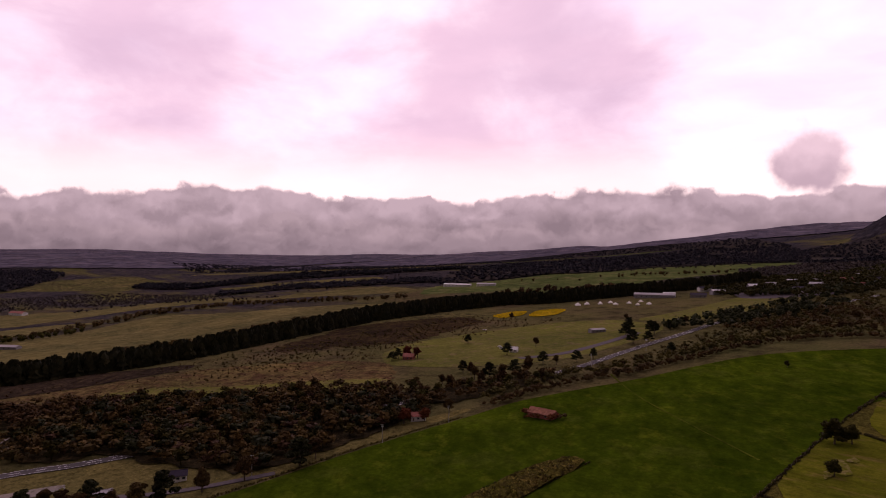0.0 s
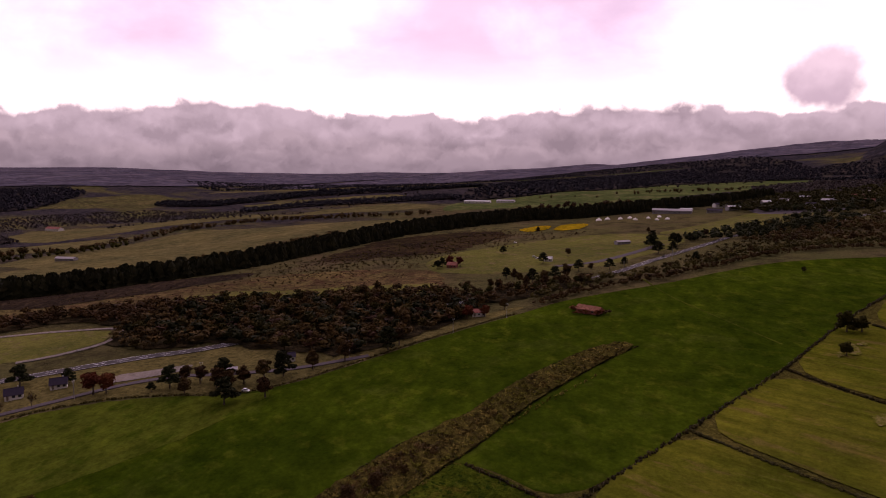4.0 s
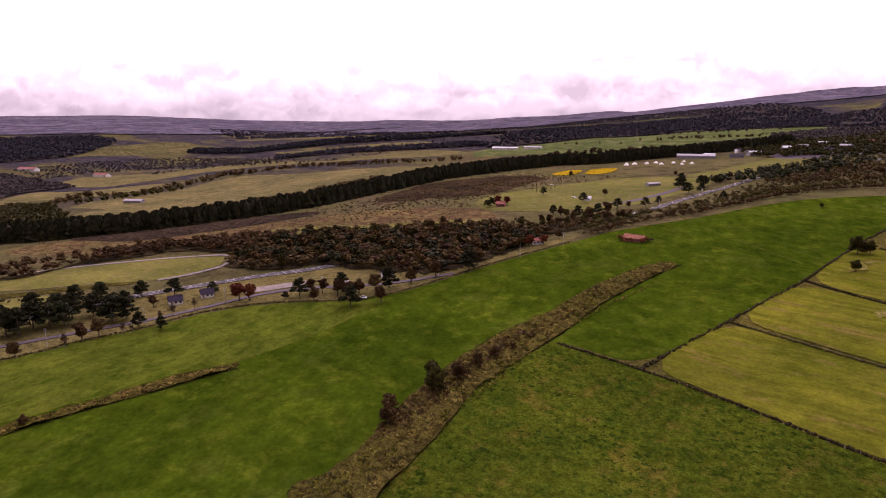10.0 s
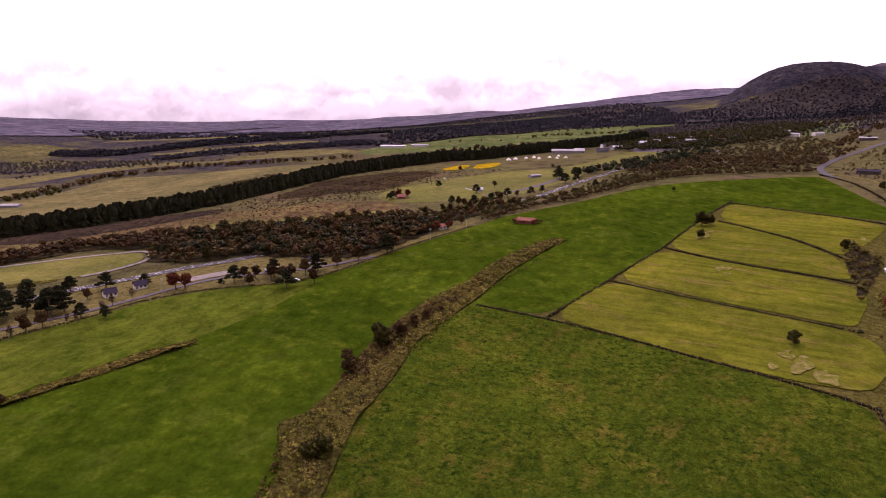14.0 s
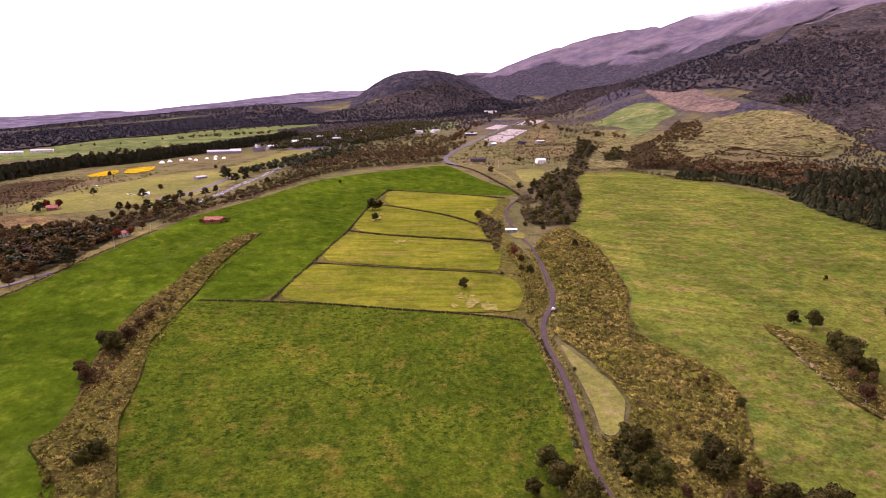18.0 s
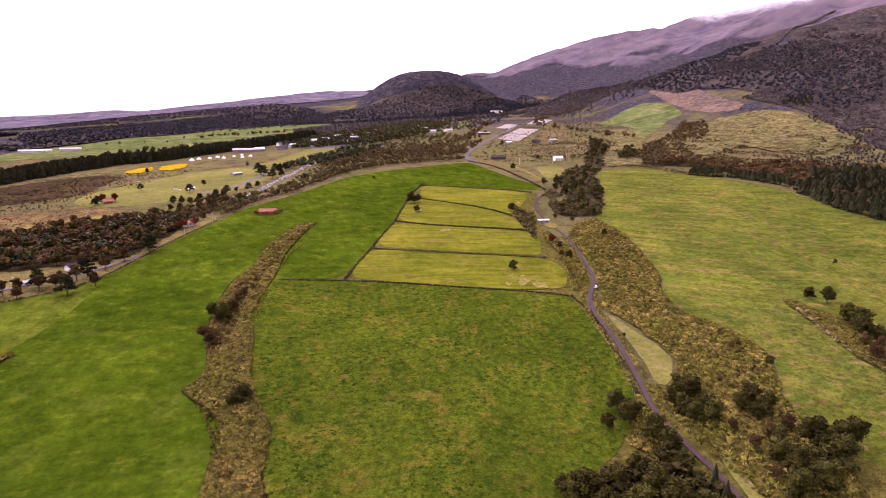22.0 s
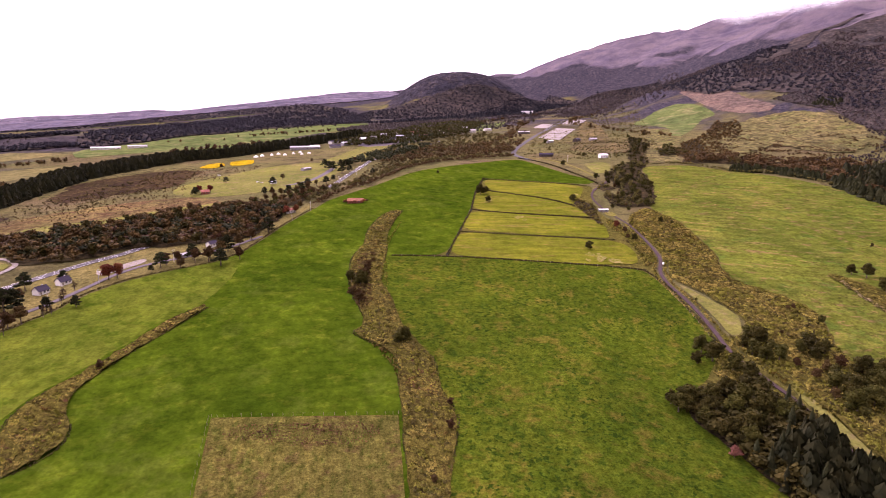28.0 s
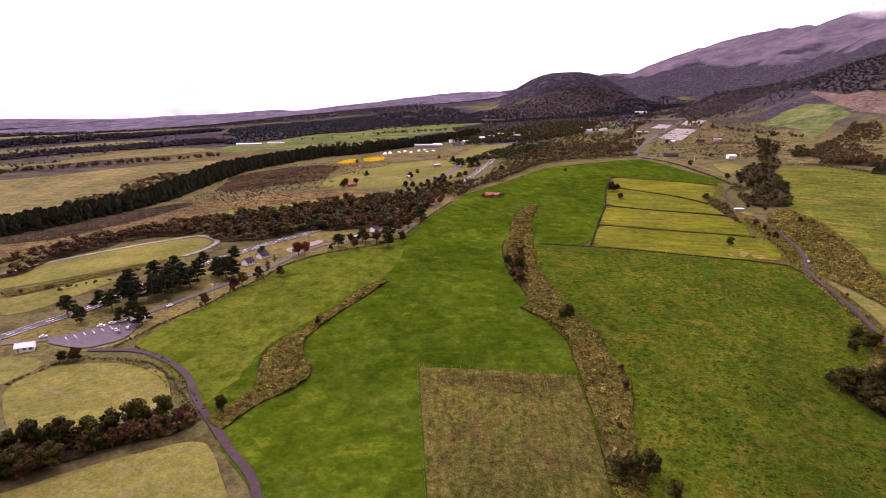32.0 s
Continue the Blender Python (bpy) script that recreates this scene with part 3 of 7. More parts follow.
def height(x, y):
    x, y = np.asarray(x, float), np.asarray(y, float)
    xc, yc = np.clip(x, -900, 600), np.clip(y, -450, 1250)
    u, v = xc / 1000, yc / 1000
    z = (-0.1 - 35.9 * u + 110.7 * v + 152.8 * u * v - 51.3 * u * u - 57.6 * v * v + 20.1 * v ** 3 + 71.2 * u * u * v - 74.3 * u * v * v)
    z = z + 0.032 * np.clip(x + 900, -1300, 0) + 0.10 * np.maximum(x - 600, 0) * np.clip((y + 200) / 900, 0.2, 1)
    z = z + 0.043 * np.maximum(y - 1250, 0) * np.clip(1 + x / 3000, 0.3, 1) + 0.07 * np.minimum(y + 450, 0)
    hill = np.hypot(x - 54, y - 2700)
    z = z + 182 * np.exp(-(hill / 310) ** 3)
    z = z + 26 * np.exp(-((x + 2750) / 420) ** 2 - ((y - 760) / 260) ** 2)
    # the stream hollow along the lane, the crest of the hay field and the swell of the meadow
    z = z - 8.0 * lump(x, y, 112, 300, 42, 85) - 7.5 * lump(x, y, 132, 165, 38, 70) - 2.5 * lump(x, y, 82, 116, 18, 40)
    z = z + 5.0 * lump(x, y, -80, 515, 130, 110) + 2.6 * lump(x, y, -160, 305, 70, 75) + 4.5 * lump(x, y, 245, 105, 55, 90)
    far = 6.0
    tops = [z] + [ridge(x, y, line, slope, top) for line, slope, top in
                  ((SKYLINE, 0.40, 60), (PEAK, 0.52, 40), (SPUR, 0.36, 50), (SHOULDER, 0.12, 50), (WEST, 0.06, 200))]
    top = np.max(tops, axis=0)
    z = top + far * np.log(sum(np.exp((t - top) / far) for t in tops))
    steep = np.clip((z - 150) / 250, 0, 1) * np.clip((hill - 250) / 300, 0.05, 1)
    z = z + steep * (5 * waves(x, y, 520, 3) + 5 * waves(x, y, 230, 4) - 14 * np.abs(waves(x, y, 300, 8)) + 3 * waves(x, y, 120, 9))
    out = np.clip((np.hypot(x + 60, y - 100) - 900) / 900, 0, 1)
    return z + (0.25 + 0.35 * out) * waves(x, y, 130, 5) + 1.5 * out * waves(x, y, 420, 6)


# ---- tools ----
def mesh_of(name, verts, faces, mat, smooth=False):
    me = bpy.data.meshes.new(name)
    me.from_pydata(np.asarray(verts, float).tolist(), [], faces if isinstance(faces, list) else faces.tolist())
    me.materials.append(mat)
    if smooth:
        me.shade_smooth()
    return me


def part(name, data, parent, label=""):
    """Links a mesh as a part of a thing."""
    ob = new(name, data)
    ob.parent = parent
    return tagged(ob, label)


def thing(name, label, category, group="", at=(0, 0, 0), turn=0.0):
    ob = new(name)
    ob.matrix_basis = pose(*at, 0, 0, turn)
    return tagged(ob, label, category, group)


def ground_at(x, y):
    return float(height(x, y))


def curve_through(points, step, closed=False):
    """Even points along a smooth curve through the given ones."""
    p = np.array(points, float)
    n = len(p)
    out = []
    for i in range(n if closed else n - 1):
        a, b, c, d = (p[(i + k) % n] if closed else p[min(max(i + k, 0), n - 1)] for k in (-1, 0, 1, 2))
        count = max(1, int(np.hypot(*(c - b)) / step))
        for s in np.arange(count) / count:
            out.append(0.5 * (2 * b + (c - a) * s + (2 * a - 5 * b + 4 * c - d) * s * s + (3 * b - a - 3 * c + d) * s ** 3))
    if not closed:
        out.append(p[-1])
    return np.array(out)


def rounded(points, step, k=0.18):
    """A closed outline with its corners cut twice, in even steps."""
    p = np.array(points, float)
    for _ in range(2):
        q = np.roll(p, -1, 0)
        p = np.stack([p + (q - p) * k, p + (q - p) * (1 - k)], 1).reshape(-1, 2)
    out = []
    for a, b in zip(p, np.roll(p, -1, 0)):
        n = max(1, int(np.hypot(*(b - a)) / step))
        out += [a + (b - a) * i / n for i in range(n)]
    return np.array(out)


def inset(points, by):
    """The outline drawn in by some metres."""
    p = np.array(points, float)
    d = np.roll(p, -1, 0) - np.roll(p, 1, 0)
    d /= np.linalg.norm(d, axis=1)[:, None] + 1e-9
    area = np.sum(p[:, 0] * np.roll(p[:, 1], -1) - np.roll(p[:, 0], -1) * p[:, 1])
    return p + by * np.sign(area) * np.stack([-d[:, 1], d[:, 0]], -1)


def inside(px, py, poly):
    poly = np.asarray(poly, float)
    hit = np.zeros(np.shape(px), bool)
    j = len(poly) - 1
    for i in range(len(poly)):
        (xi, yi), (xj, yj) = poly[i], poly[j]
        if yi != yj:
            hit ^= ((yi > py) != (yj > py)) & (px < (xj - xi) * (py - yi) / (yj - yi) + xi)
        j = i
    return hit


def drape(name, outline, mat, lift, label, category, step=9.0, ragged=0.8, bumps=None, smooth=True, edge=5.0):
    """A sheet of ground inside the outline, lying on the land, with a slightly ragged border."""
    border = rounded(outline, edge) if smooth else np.array(outline, float)
    if ragged:
        border = border + ragged * np.stack([waves(border[:, 0], border[:, 1], 17, 21), waves(border[:, 0], border[:, 1], 17, 22)], -1)
    lo, hi = border.min(0), border.max(0)
    gx, gy = np.meshgrid(np.arange(lo[0] + step / 2, hi[0], step), np.arange(lo[1] + step / 2, hi[1], step))
    gx, gy = gx.ravel(), gy.ravel()
    keep = inside(gx, gy, border)
    gx, gy = gx[keep], gy[keep]
    near = np.full(len(gx), 1e9)
    for b in border:
        near = np.minimum(near, np.hypot(gx - b[0], gy - b[1]))
    gx, gy = gx[near > step * 0.45], gy[near > step * 0.45]
    pts = [Vector(b) for b in border] + [Vector(q) for q in zip(gx, gy)]
    n = len(border)
    v, _, f, *_ = delaunay_2d_cdt(pts, [(i, (i + 1) % n) for i in range(n)], [], 1, 0.01)
    v = np.array([(q.x, q.y) for q in v])
    z = height(v[:, 0], v[:, 1]) + lift
    if bumps:
        z = z + bumps(v[:, 0], v[:, 1])
    me = mesh_of(name, np.column_stack([v, z]), [tuple(reversed(q)) if False else tuple(q) for q in f], mat, True)
    return tagged(new(name, me), label, category, "", "structure")


def strip(name, line, width, mat, lift, label, category, step=4.0, kerb=0.12):
    """A road or path along the line: a slightly cambered band with thin sides."""
    c = curve_through(line, step)
    d = np.gradient(c, axis=0)
    d /= np.linalg.norm(d, axis=1)[:, None] + 1e-9
    side = np.stack([-d[:, 1], d[:, 0]], -1)
    rows = []
    for off, drop in ((-0.5, -kerb - 0.2), (-0.5, 0.0), (-0.17, 0.05), (0.17, 0.05), (0.5, 0.0), (0.5, -kerb - 0.2)):
        wob = 0.12 * waves(c[:, 0] + 50 * off, c[:, 1], 14, 31) if abs(off) > 0.4 else 0
        q = c + side * (off * width + wob)[:, None] if abs(off) > 0.4 else c + side * off * width
        rows.append(np.column_stack([q, height(q[:, 0], q[:, 1]) + lift + drop]))
    v = np.concatenate(rows)
    n, faces = len(c), []
    for r in range(5):
        for i in range(n - 1):
            faces.append((r * n + i, r * n + i + 1, (r + 1) * n + i + 1, (r + 1) * n + i))
    ob = new(name, mesh_of(name, v, faces, mat))
    return tagged(ob, label, category, "", "structure")


def box(bm, x0, y0, z0, x1, y1, z1, bevel=0.0):
    r = bmesh.ops.create_cube(bm, size=1, matrix=Matrix.Translation(((x0 + x1) / 2, (y0 + y1) / 2, (z0 + z1) / 2)) @ Matrix.Diagonal((x1 - x0, y1 - y0, z1 - z0, 1)))
    if bevel:
        es = {e for q in r["verts"] for e in q.link_edges}
        bmesh.ops.bevel(bm, geom=list(es), offset=bevel, segments=2, affect="EDGES")


def baked(name, bm, mat, smooth=False):
    me = bpy.data.meshes.new(name)
    bm.to_mesh(me)
    bm.free()
    me.materials.append(mat)
    if smooth:
        me.shade_smooth()
    return me


def box_mesh(name, mat, *sizes, bevel=0.0):
    bm = bmesh.new()
    for s in sizes:
        box(bm, *s, bevel=bevel)
    return baked(name, bm, mat)


def tube(points, radii, sides=6):
    """Vertices and faces of a tapering tube."""
    pts = np.array(points, float)
    verts, faces = [], []
    for i, (p, r) in enumerate(zip(pts, radii)):
        d = pts[min(i + 1, len(pts) - 1)] - pts[max(i - 1, 0)]
        d /= np.linalg.norm(d)
        a = np.cross(d, (0.31, 0.95, 0.0))
        a /= np.linalg.norm(a)
        b = np.cross(d, a)
        for k in range(sides):
            w = 6.2832 * k / sides
            verts.append(p + r * (math.cos(w) * a + math.sin(w) * b))
    for i in range(len(pts) - 1):
        for k in range(sides):
            q, s = i * sides + k, i * sides + (k + 1) % sides
            faces.append((q, s, s + sides, q + sides))
    return verts, faces


def merged(pieces):
    verts, faces = [], []
    for v, f in pieces:
        n = len(verts)
        verts += [tuple(q) for q in v]
        faces += [tuple(i + n for i in q) for q in f]
    return verts, faces


# ---- plants ----
def leaves_on(r, lobes, count, size):
    """Clumps of leaves scattered over the outside of a crown's lobes, with a dark heart in each lobe."""
    share = np.array([l[3] ** 2 for l in lobes])
    share = share / share.sum()
    which = r.choice(len(lobes), count, p=share)
    L = np.array(lobes)[which]
    d = r.normal(size=(count, 3))
    d[:, 2] = np.abs(d[:, 2]) * 0.9 - 0.25
    d /= np.linalg.norm(d, axis=1)[:, None]
    far = r.uniform(0.72, 1.10, count)[:, None]
    c = L[:, :3] + d * far * np.column_stack([L[:, 3], L[:, 3], L[:, 4]])
    nrm = d + r.normal(scale=0.55, size=(count, 3))
    nrm /= np.linalg.norm(nrm, axis=1)[:, None]
    a = np.cross(nrm, r.normal(size=(count, 3)))
    a /= np.linalg.norm(a, axis=1)[:, None] + 1e-9
    b = np.cross(nrm, a)
    s = size * r.uniform(0.6, 1.35, count)[:, None]
    t = s * r.uniform(0.5, 0.95, count)[:, None]
    quads = np.stack([c - a * s - b * t * 0.4, c + a * s * 0.3 - b * t, c + a * s + b * t * 0.4, c - a * s * 0.3 + b * t + nrm * s * 0.35], 1)
    verts = quads.reshape(-1, 3)
    faces = np.arange(count * 4).reshape(-1, 4)
    return verts.tolist(), [tuple(q) for q in faces]


def heart(r, lobes, shrink=0.78, sides=7, rings=((-0.9, 0.35), (-0.35, 0.95), (0.35, 0.95), (0.9, 0.35))):
    pieces = []
    for x, y, z, rad, rz in lobes:
        vs, fs = [], []
        for i, (zz, k) in enumerate(rings):
            for s in range(sides):
                w = 6.2832 * (s + 0.5 * (i % 2)) / sides
                j = r.uniform(0.82, 1.12)
                vs.append((x + math.cos(w) * k * rad * shrink * j, y + math.sin(w) * k * rad * shrink * j, z + zz * rz * shrink * j))
        n_rings = len(rings)
        for i in range(n_rings - 1):
            for s in range(sides):
                q, n = i * sides + s, i * sides + (s + 1) % sides
                fs.append((q, n, n + sides, q + sides))
        fs.append(tuple(range((n_rings - 1) * sides, n_rings * sides)))
        pieces.append((vs, fs))
    return merged(pieces)


def trunk_mesh(r, tall, radius, limbs, spread):
    pieces = [tube([(0, 0, -0.6), (0.02 * tall, 0, tall * 0.3), (0.0, 0.03 * tall, tall * 0.75)], [radius * 1.5, radius, radius * 0.45])]
    for i in range(limbs):
        w, z = r.uniform(0, 6.28), tall * r.uniform(0.3, 0.6)
        e = (math.cos(w) * spread * 0.7, math.sin(w) * spread * 0.7, z + tall * r.uniform(0.15, 0.35))
        pieces.append(tube([(0, 0, z), (e[0] * 0.5, e[1] * 0.5, z + (e[2] - z) * 0.6), e], [radius * 0.5, radius * 0.35, radius * 0.12], 5))
    return merged(pieces)


def broad_lobes(r, tall, wide, low, lobes):
    out = []
    for i in range(lobes):
        w, k = r.uniform(0, 6.28), math.sqrt(r.uniform(0, 1)) * 0.62
        z = tall * r.uniform(low + 0.12, 0.86)
        fat = wide * r.uniform(0.30, 0.46) * (1.15 - 0.45 * abs(z / tall - 0.55))
        out.append((math.cos(w) * k * wide, math.sin(w) * k * wide, z, fat, fat * 0.8))
    out.append((0, 0, tall * 0.6, wide * 0.55, tall * 0.24))
    out.append((0, 0, tall * 0.84, wide * 0.36, tall * 0.15))
    return out


def pine_lobes(r, tall, wide):
    out = []
    for i in range(14):
        k = i / 13
        w = i * 2.4 + r.uniform(-0.5, 0.5)
        reach = wide * (0.85 - 0.62 * k) * r.uniform(0.55, 1.0)
        out.append((math.cos(w) * reach, math.sin(w) * reach, tall * (0.30 + 0.64 * k), wide * r.uniform(0.30, 0.46) * (1.05 - 0.30 * k), tall * 0.065))
    return out


def cedar_mesh(r, tall, wide, tiers=9, sides=11):
    """A pointed conifer of drooping whorls."""
    verts, faces = [], []
    for i in range(tiers):
        k = i / tiers
        z, rad = tall * (0.06 + 0.92 * k), wide * (1 - k) ** 0.8 * r.uniform(0.88, 1.12) + 0.15
        for s in range(sides):
            w = 6.2832 * (s + r.uniform(-0.3, 0.3)) / sides
            reach = rad * r.uniform(0.7, 1.15)
            ca, sa = math.cos(w), math.sin(w)
            wd = 6.2832 * rad / sides * 0.75
            n = len(verts)
            up_ = tall / tiers * 1.35
            verts += [(ca * 0.1, sa * 0.1, z + up_), (ca * reach * 0.6 - sa * wd, sa * reach * 0.6 + ca * wd, z + up_ * 0.22), (ca * reach, sa * reach, z - 0.25 * r.uniform(0, 1.6)), (ca * reach * 0.6 + sa * wd, sa * reach * 0.6 - ca * wd, z + up_ * 0.22)]
            faces += [(n, n + 1, n + 2), (n, n + 2, n + 3)]
    return verts, faces


def make_tree(kind, seed, label, category="tree"):
    """One tree of unit height 10 m, standing at the origin."""
    r = np.random.RandomState(seed)
    tree = thing("tree" if kind != "shrub" else "shrub", label, category)
    leaf = {"oak": OAK_LEAF, "brown": BROWN_LEAF, "red": RED_LEAF, "pine": PINE_LEAF, "cedar": CEDAR_LEAF, "bare": BROWN_LEAF, "pink": PINK_LEAF, "scrub": SCRUB_LEAF}[kind]
    if kind == "cedar":
        part("trunk", mesh_of("trunk", *tube([(0, 0, -0.6), (0, 0, 5), (0, 0, 9)], [0.24, 0.15, 0.05]), BARK), tree)
        part("crown", mesh_of("crown", *merged([cedar_mesh(r, 10, 2.1, 13, 12)]), leaf), tree)
        return tree
    if kind == "pine":
        lobes = pine_lobes(r, 10, 4.8)
        part("trunk", mesh_of("trunk", *trunk_mesh(r, 12, 0.26, 7, 3.0), BARK), tree)
        part("crown", mesh_of("crown", *merged([leaves_on(r, lobes, 1500, 0.40), heart(r, lobes, 0.55)]), leaf), tree)
    elif kind == "bare":
        pieces = [trunk_mesh(r, 9, 0.18, 6, 3.0)]
        for i in range(46):
            w, z = r.uniform(0, 6.28), r.uniform(2.5, 7.5)
            reach = r.uniform(1.0, 3.2) * (1.1 - z / 12)
            pieces.append(tube([(0.1, 0, z * 0.9), (math.cos(w) * reach * 0.6, math.sin(w) * reach * 0.6, z + 0.8), (math.cos(w) * reach, math.sin(w) * reach, z + r.uniform(1.0, 2.4))], [0.07, 0.05, 0.02], 4))
        lobes = broad_lobes(r, 9.5, 3.0, 0.3, 6)
        part("trunk", mesh_of("trunk", *merged(pieces), BARK), tree)
        part("crown", mesh_of("crown", *leaves_on(r, lobes, 260, 0.26), leaf), tree)
    else:
        wide = {"oak": 4.6, "brown": 4.2, "red": 4.6, "pink": 4.6, "scrub": 5.2}[kind] * r.uniform(0.88, 1.1)
        low = 0.12 if kind in ("oak", "scrub", "pink") else 0.22
        lobes = broad_lobes(r, 10, wide, low, 13)
        part("trunk", mesh_of("trunk", *trunk_mesh(r, 9, 0.30, 5, wide * 0.7), BARK), tree)
        part("crown", mesh_of("crown", *merged([leaves_on(r, lobes, 1700, 0.36), heart(r, lobes, 0.70)]), leaf), tree)
    return tree


LIGHT_RINGS = ((-0.8, 0.6), (0.1, 1.0), (0.85, 0.4))


def small_crown(r, kind):
    """A light crown for woods seen from afar, 1 m high."""
    if kind == "cedar":
        return cedar_mesh(r, 1.0, 0.24, 4, 6)
    lobes = [(0.0, 0.0, 0.6, 0.34, 0.32)] + [(r.uniform(-0.25, 0.25), r.uniform(-0.25, 0.25), r.uniform(0.35, 0.8), r.uniform(0.16, 0.26), r.uniform(0.14, 0.22)) for _ in range(4)]
    return merged([heart(r, lobes[:2], 0.72, 5, LIGHT_RINGS), leaves_on(r, lobes, 64, 0.088)])


def tussock(r):
    """A clump of tall grass, 1 m high: arching blades that spring from one root."""
    verts, faces, n = [(0.0, 0.0, -0.4)], [], 19
    for k in range(n):
        w = 6.2832 * (k + r.uniform(-0.5, 0.5)) / n * 2.0
        reach, tall, wd = r.uniform(0.35, 1.15), r.uniform(0.7, 1.15), r.uniform(0.06, 0.13)
        ca, sa = math.cos(w), math.sin(w)
        b = len(verts)
        mid, tip = reach * 0.5, reach
        verts += [(ca * mid - sa * wd, sa * mid + ca * wd, tall * 0.82), (ca * mid + sa * wd, sa * mid - ca * wd, tall * 0.9), (ca * tip, sa * tip, tall * r.uniform(0.35, 0.85))]
        faces += [(0, b + 1, b), (b, b + 1, b + 2)]
    return verts, faces


def scatter(name, templates, spots, sizes, mat, label, category, seed=0, squash=(0.85, 1.15), sink=0.0):
    """One mesh of many small plants standing on the land."""
    r = np.random.RandomState(seed + 77)
    spots, sizes = np.asarray(spots, float), np.asarray(sizes, float)
    if not len(spots):
        return None
    z = height(spots[:, 0], spots[:, 1]) - sink
    allv, allf, base = [], [], 0
    pick = r.randint(len(templates), size=len(spots))
    for k, (tv, tf) in enumerate(templates):
        idx = np.where(pick == k)[0]
        if not len(idx):
            continue
        tv = np.array(tv)
        a = r.uniform(0, 6.2832, len(idx))
        s, wide = sizes[idx], r.uniform(*squash, len(idx))
        ca, sa = np.cos(a)[:, None], np.sin(a)[:, None]
        x, y = tv[None, :, 0], tv[None, :, 1]
        X = (ca * x - sa * y) * (s * wide)[:, None] + spots[idx, 0][:, None]
        Y = (sa * x + ca * y) * (s * wide)[:, None] + spots[idx, 1][:, None]
        Z = tv[None, :, 2] * s[:, None] + z[idx][:, None]
        allv.append(np.stack([X, Y, Z], -1).reshape(-1, 3))
        nv = len(tv)
        for q in range(len(idx)):
            o = base + q * nv
            allf += [tuple(i + o for i in f) for f in tf]
        base += nv * len(idx)
    ob = new(name, mesh_of(name, np.concatenate(allv), allf, mat))
    return tagged(ob, label, category, "", "stuff")


def spots_in(poly, gap, seed, clump=0.0):
    """Random spots inside an outline, about gap metres apart."""
    r = np.random.RandomState(seed)
    p = np.array(poly, float)
    lo, hi = p.min(0), p.max(0)
    gx, gy = np.meshgrid(np.arange(lo[0], hi[0], gap), np.arange(lo[1], hi[1], gap))
    x = gx.ravel() + r.uniform(-0.6, 0.6, gx.size) * gap
    y = gy.ravel() + r.uniform(-0.6, 0.6, gx.size) * gap
    keep = inside(x, y, p)
    if clump:
        keep &= waves(x, y, max(60, gap * 9), seed) > -1 + clump * 1.2
    return np.stack([x[keep], y[keep]], -1)


def spots_along(line, gap, width, seed):
    r = np.random.RandomState(seed)
    c = curve_through(line, gap)
    return c + r.uniform(-0.5, 0.5, c.shape) * np.array([width, width])


def both_sides(left, right):
    return list(left) + list(reversed(right))


_r = np.random.RandomState(5)
WOOD_CROWNS = [small_crown(_r, "oak") for _ in range(7)]
CEDAR_CROWNS = [small_crown(_r, "cedar") for _ in range(5)]
FAR_CROWNS = [merged([heart(_r, [(0, 0, 0.45, 0.30, 0.45)], 0.9, 5, LIGHT_RINGS), leaves_on(_r, [(0, 0, 0.55, 0.34, 0.46), (0.14, -0.12, 0.66, 0.22, 0.32), (-0.16, 0.1, 0.5, 0.22, 0.3)], 15, 0.15)]) for _ in range(8)]
LOW_CROWNS = [merged([heart(_r, [(0, 0, 0.45, 0.42, 0.48)], 0.95, 5, LIGHT_RINGS), leaves_on(_r, [(0, 0, 0.5, 0.42, 0.45), (0.15, -0.1, 0.6, 0.25, 0.3)], 14, 0.13)]) for _ in range(6)]
def tall_crown(r):
    """A full broadleaf tree with its stem, 1 m high."""
    lobes = [(x / 10, y / 10, z / 10, a / 10, b / 10) for x, y, z, a, b in broad_lobes(r, 10, 4.2, 0.2, 9)]
    stem = tube([(0, 0, -0.05), (0.01, 0, 0.3), (0, 0.02, 0.7)], [0.035, 0.025, 0.012], 5)
    return merged([stem, heart(r, lobes, 0.76, 5, LIGHT_RINGS), leaves_on(r, lobes, 230, 0.062)])


TALL_CROWNS = [tall_crown(_r) for _ in range(5)]
TUSSOCKS = [tussock(_r) for _ in range(8)]


# ---- the land ----
def spaced(near_lo, near_hi, near_step, far_lo, far_hi, grow):
    mid = list(np.arange(near_lo, near_hi + 0.1, near_step))
    s, v, low, top = near_step, near_lo, [], []
    while v > far_lo:
        s = min(s * grow, 48)
        v -= s
        low.append(v)
    s, v = near_step, near_hi
    while v < far_hi:
        s = min(s * grow, 48)
        v += s
        top.append(v)
    return np.array(low[::-1] + mid + top)


def build_ground():
    xs, ys = spaced(-800, 700, 9, -5600, 4200, 1.06), spaced(-420, 1150, 9, -2200, 5600, 1.06)
    gx, gy = np.meshgrid(xs, ys)
    v = np.stack([gx, gy, height(gx, gy)], -1).reshape(-1, 3)
    w, h = len(xs), len(ys)
    i = (np.arange(h - 1)[:, None] * w + np.arange(w - 1)[None]).ravel()
    f = np.stack([i, i + 1, i + 1 + w, i + w], -1)
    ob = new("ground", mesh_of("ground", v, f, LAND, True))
    tagged(ob, "tawny autumn grassland rising to wooded mountain slopes", "ground", "", "structure")


build_ground()

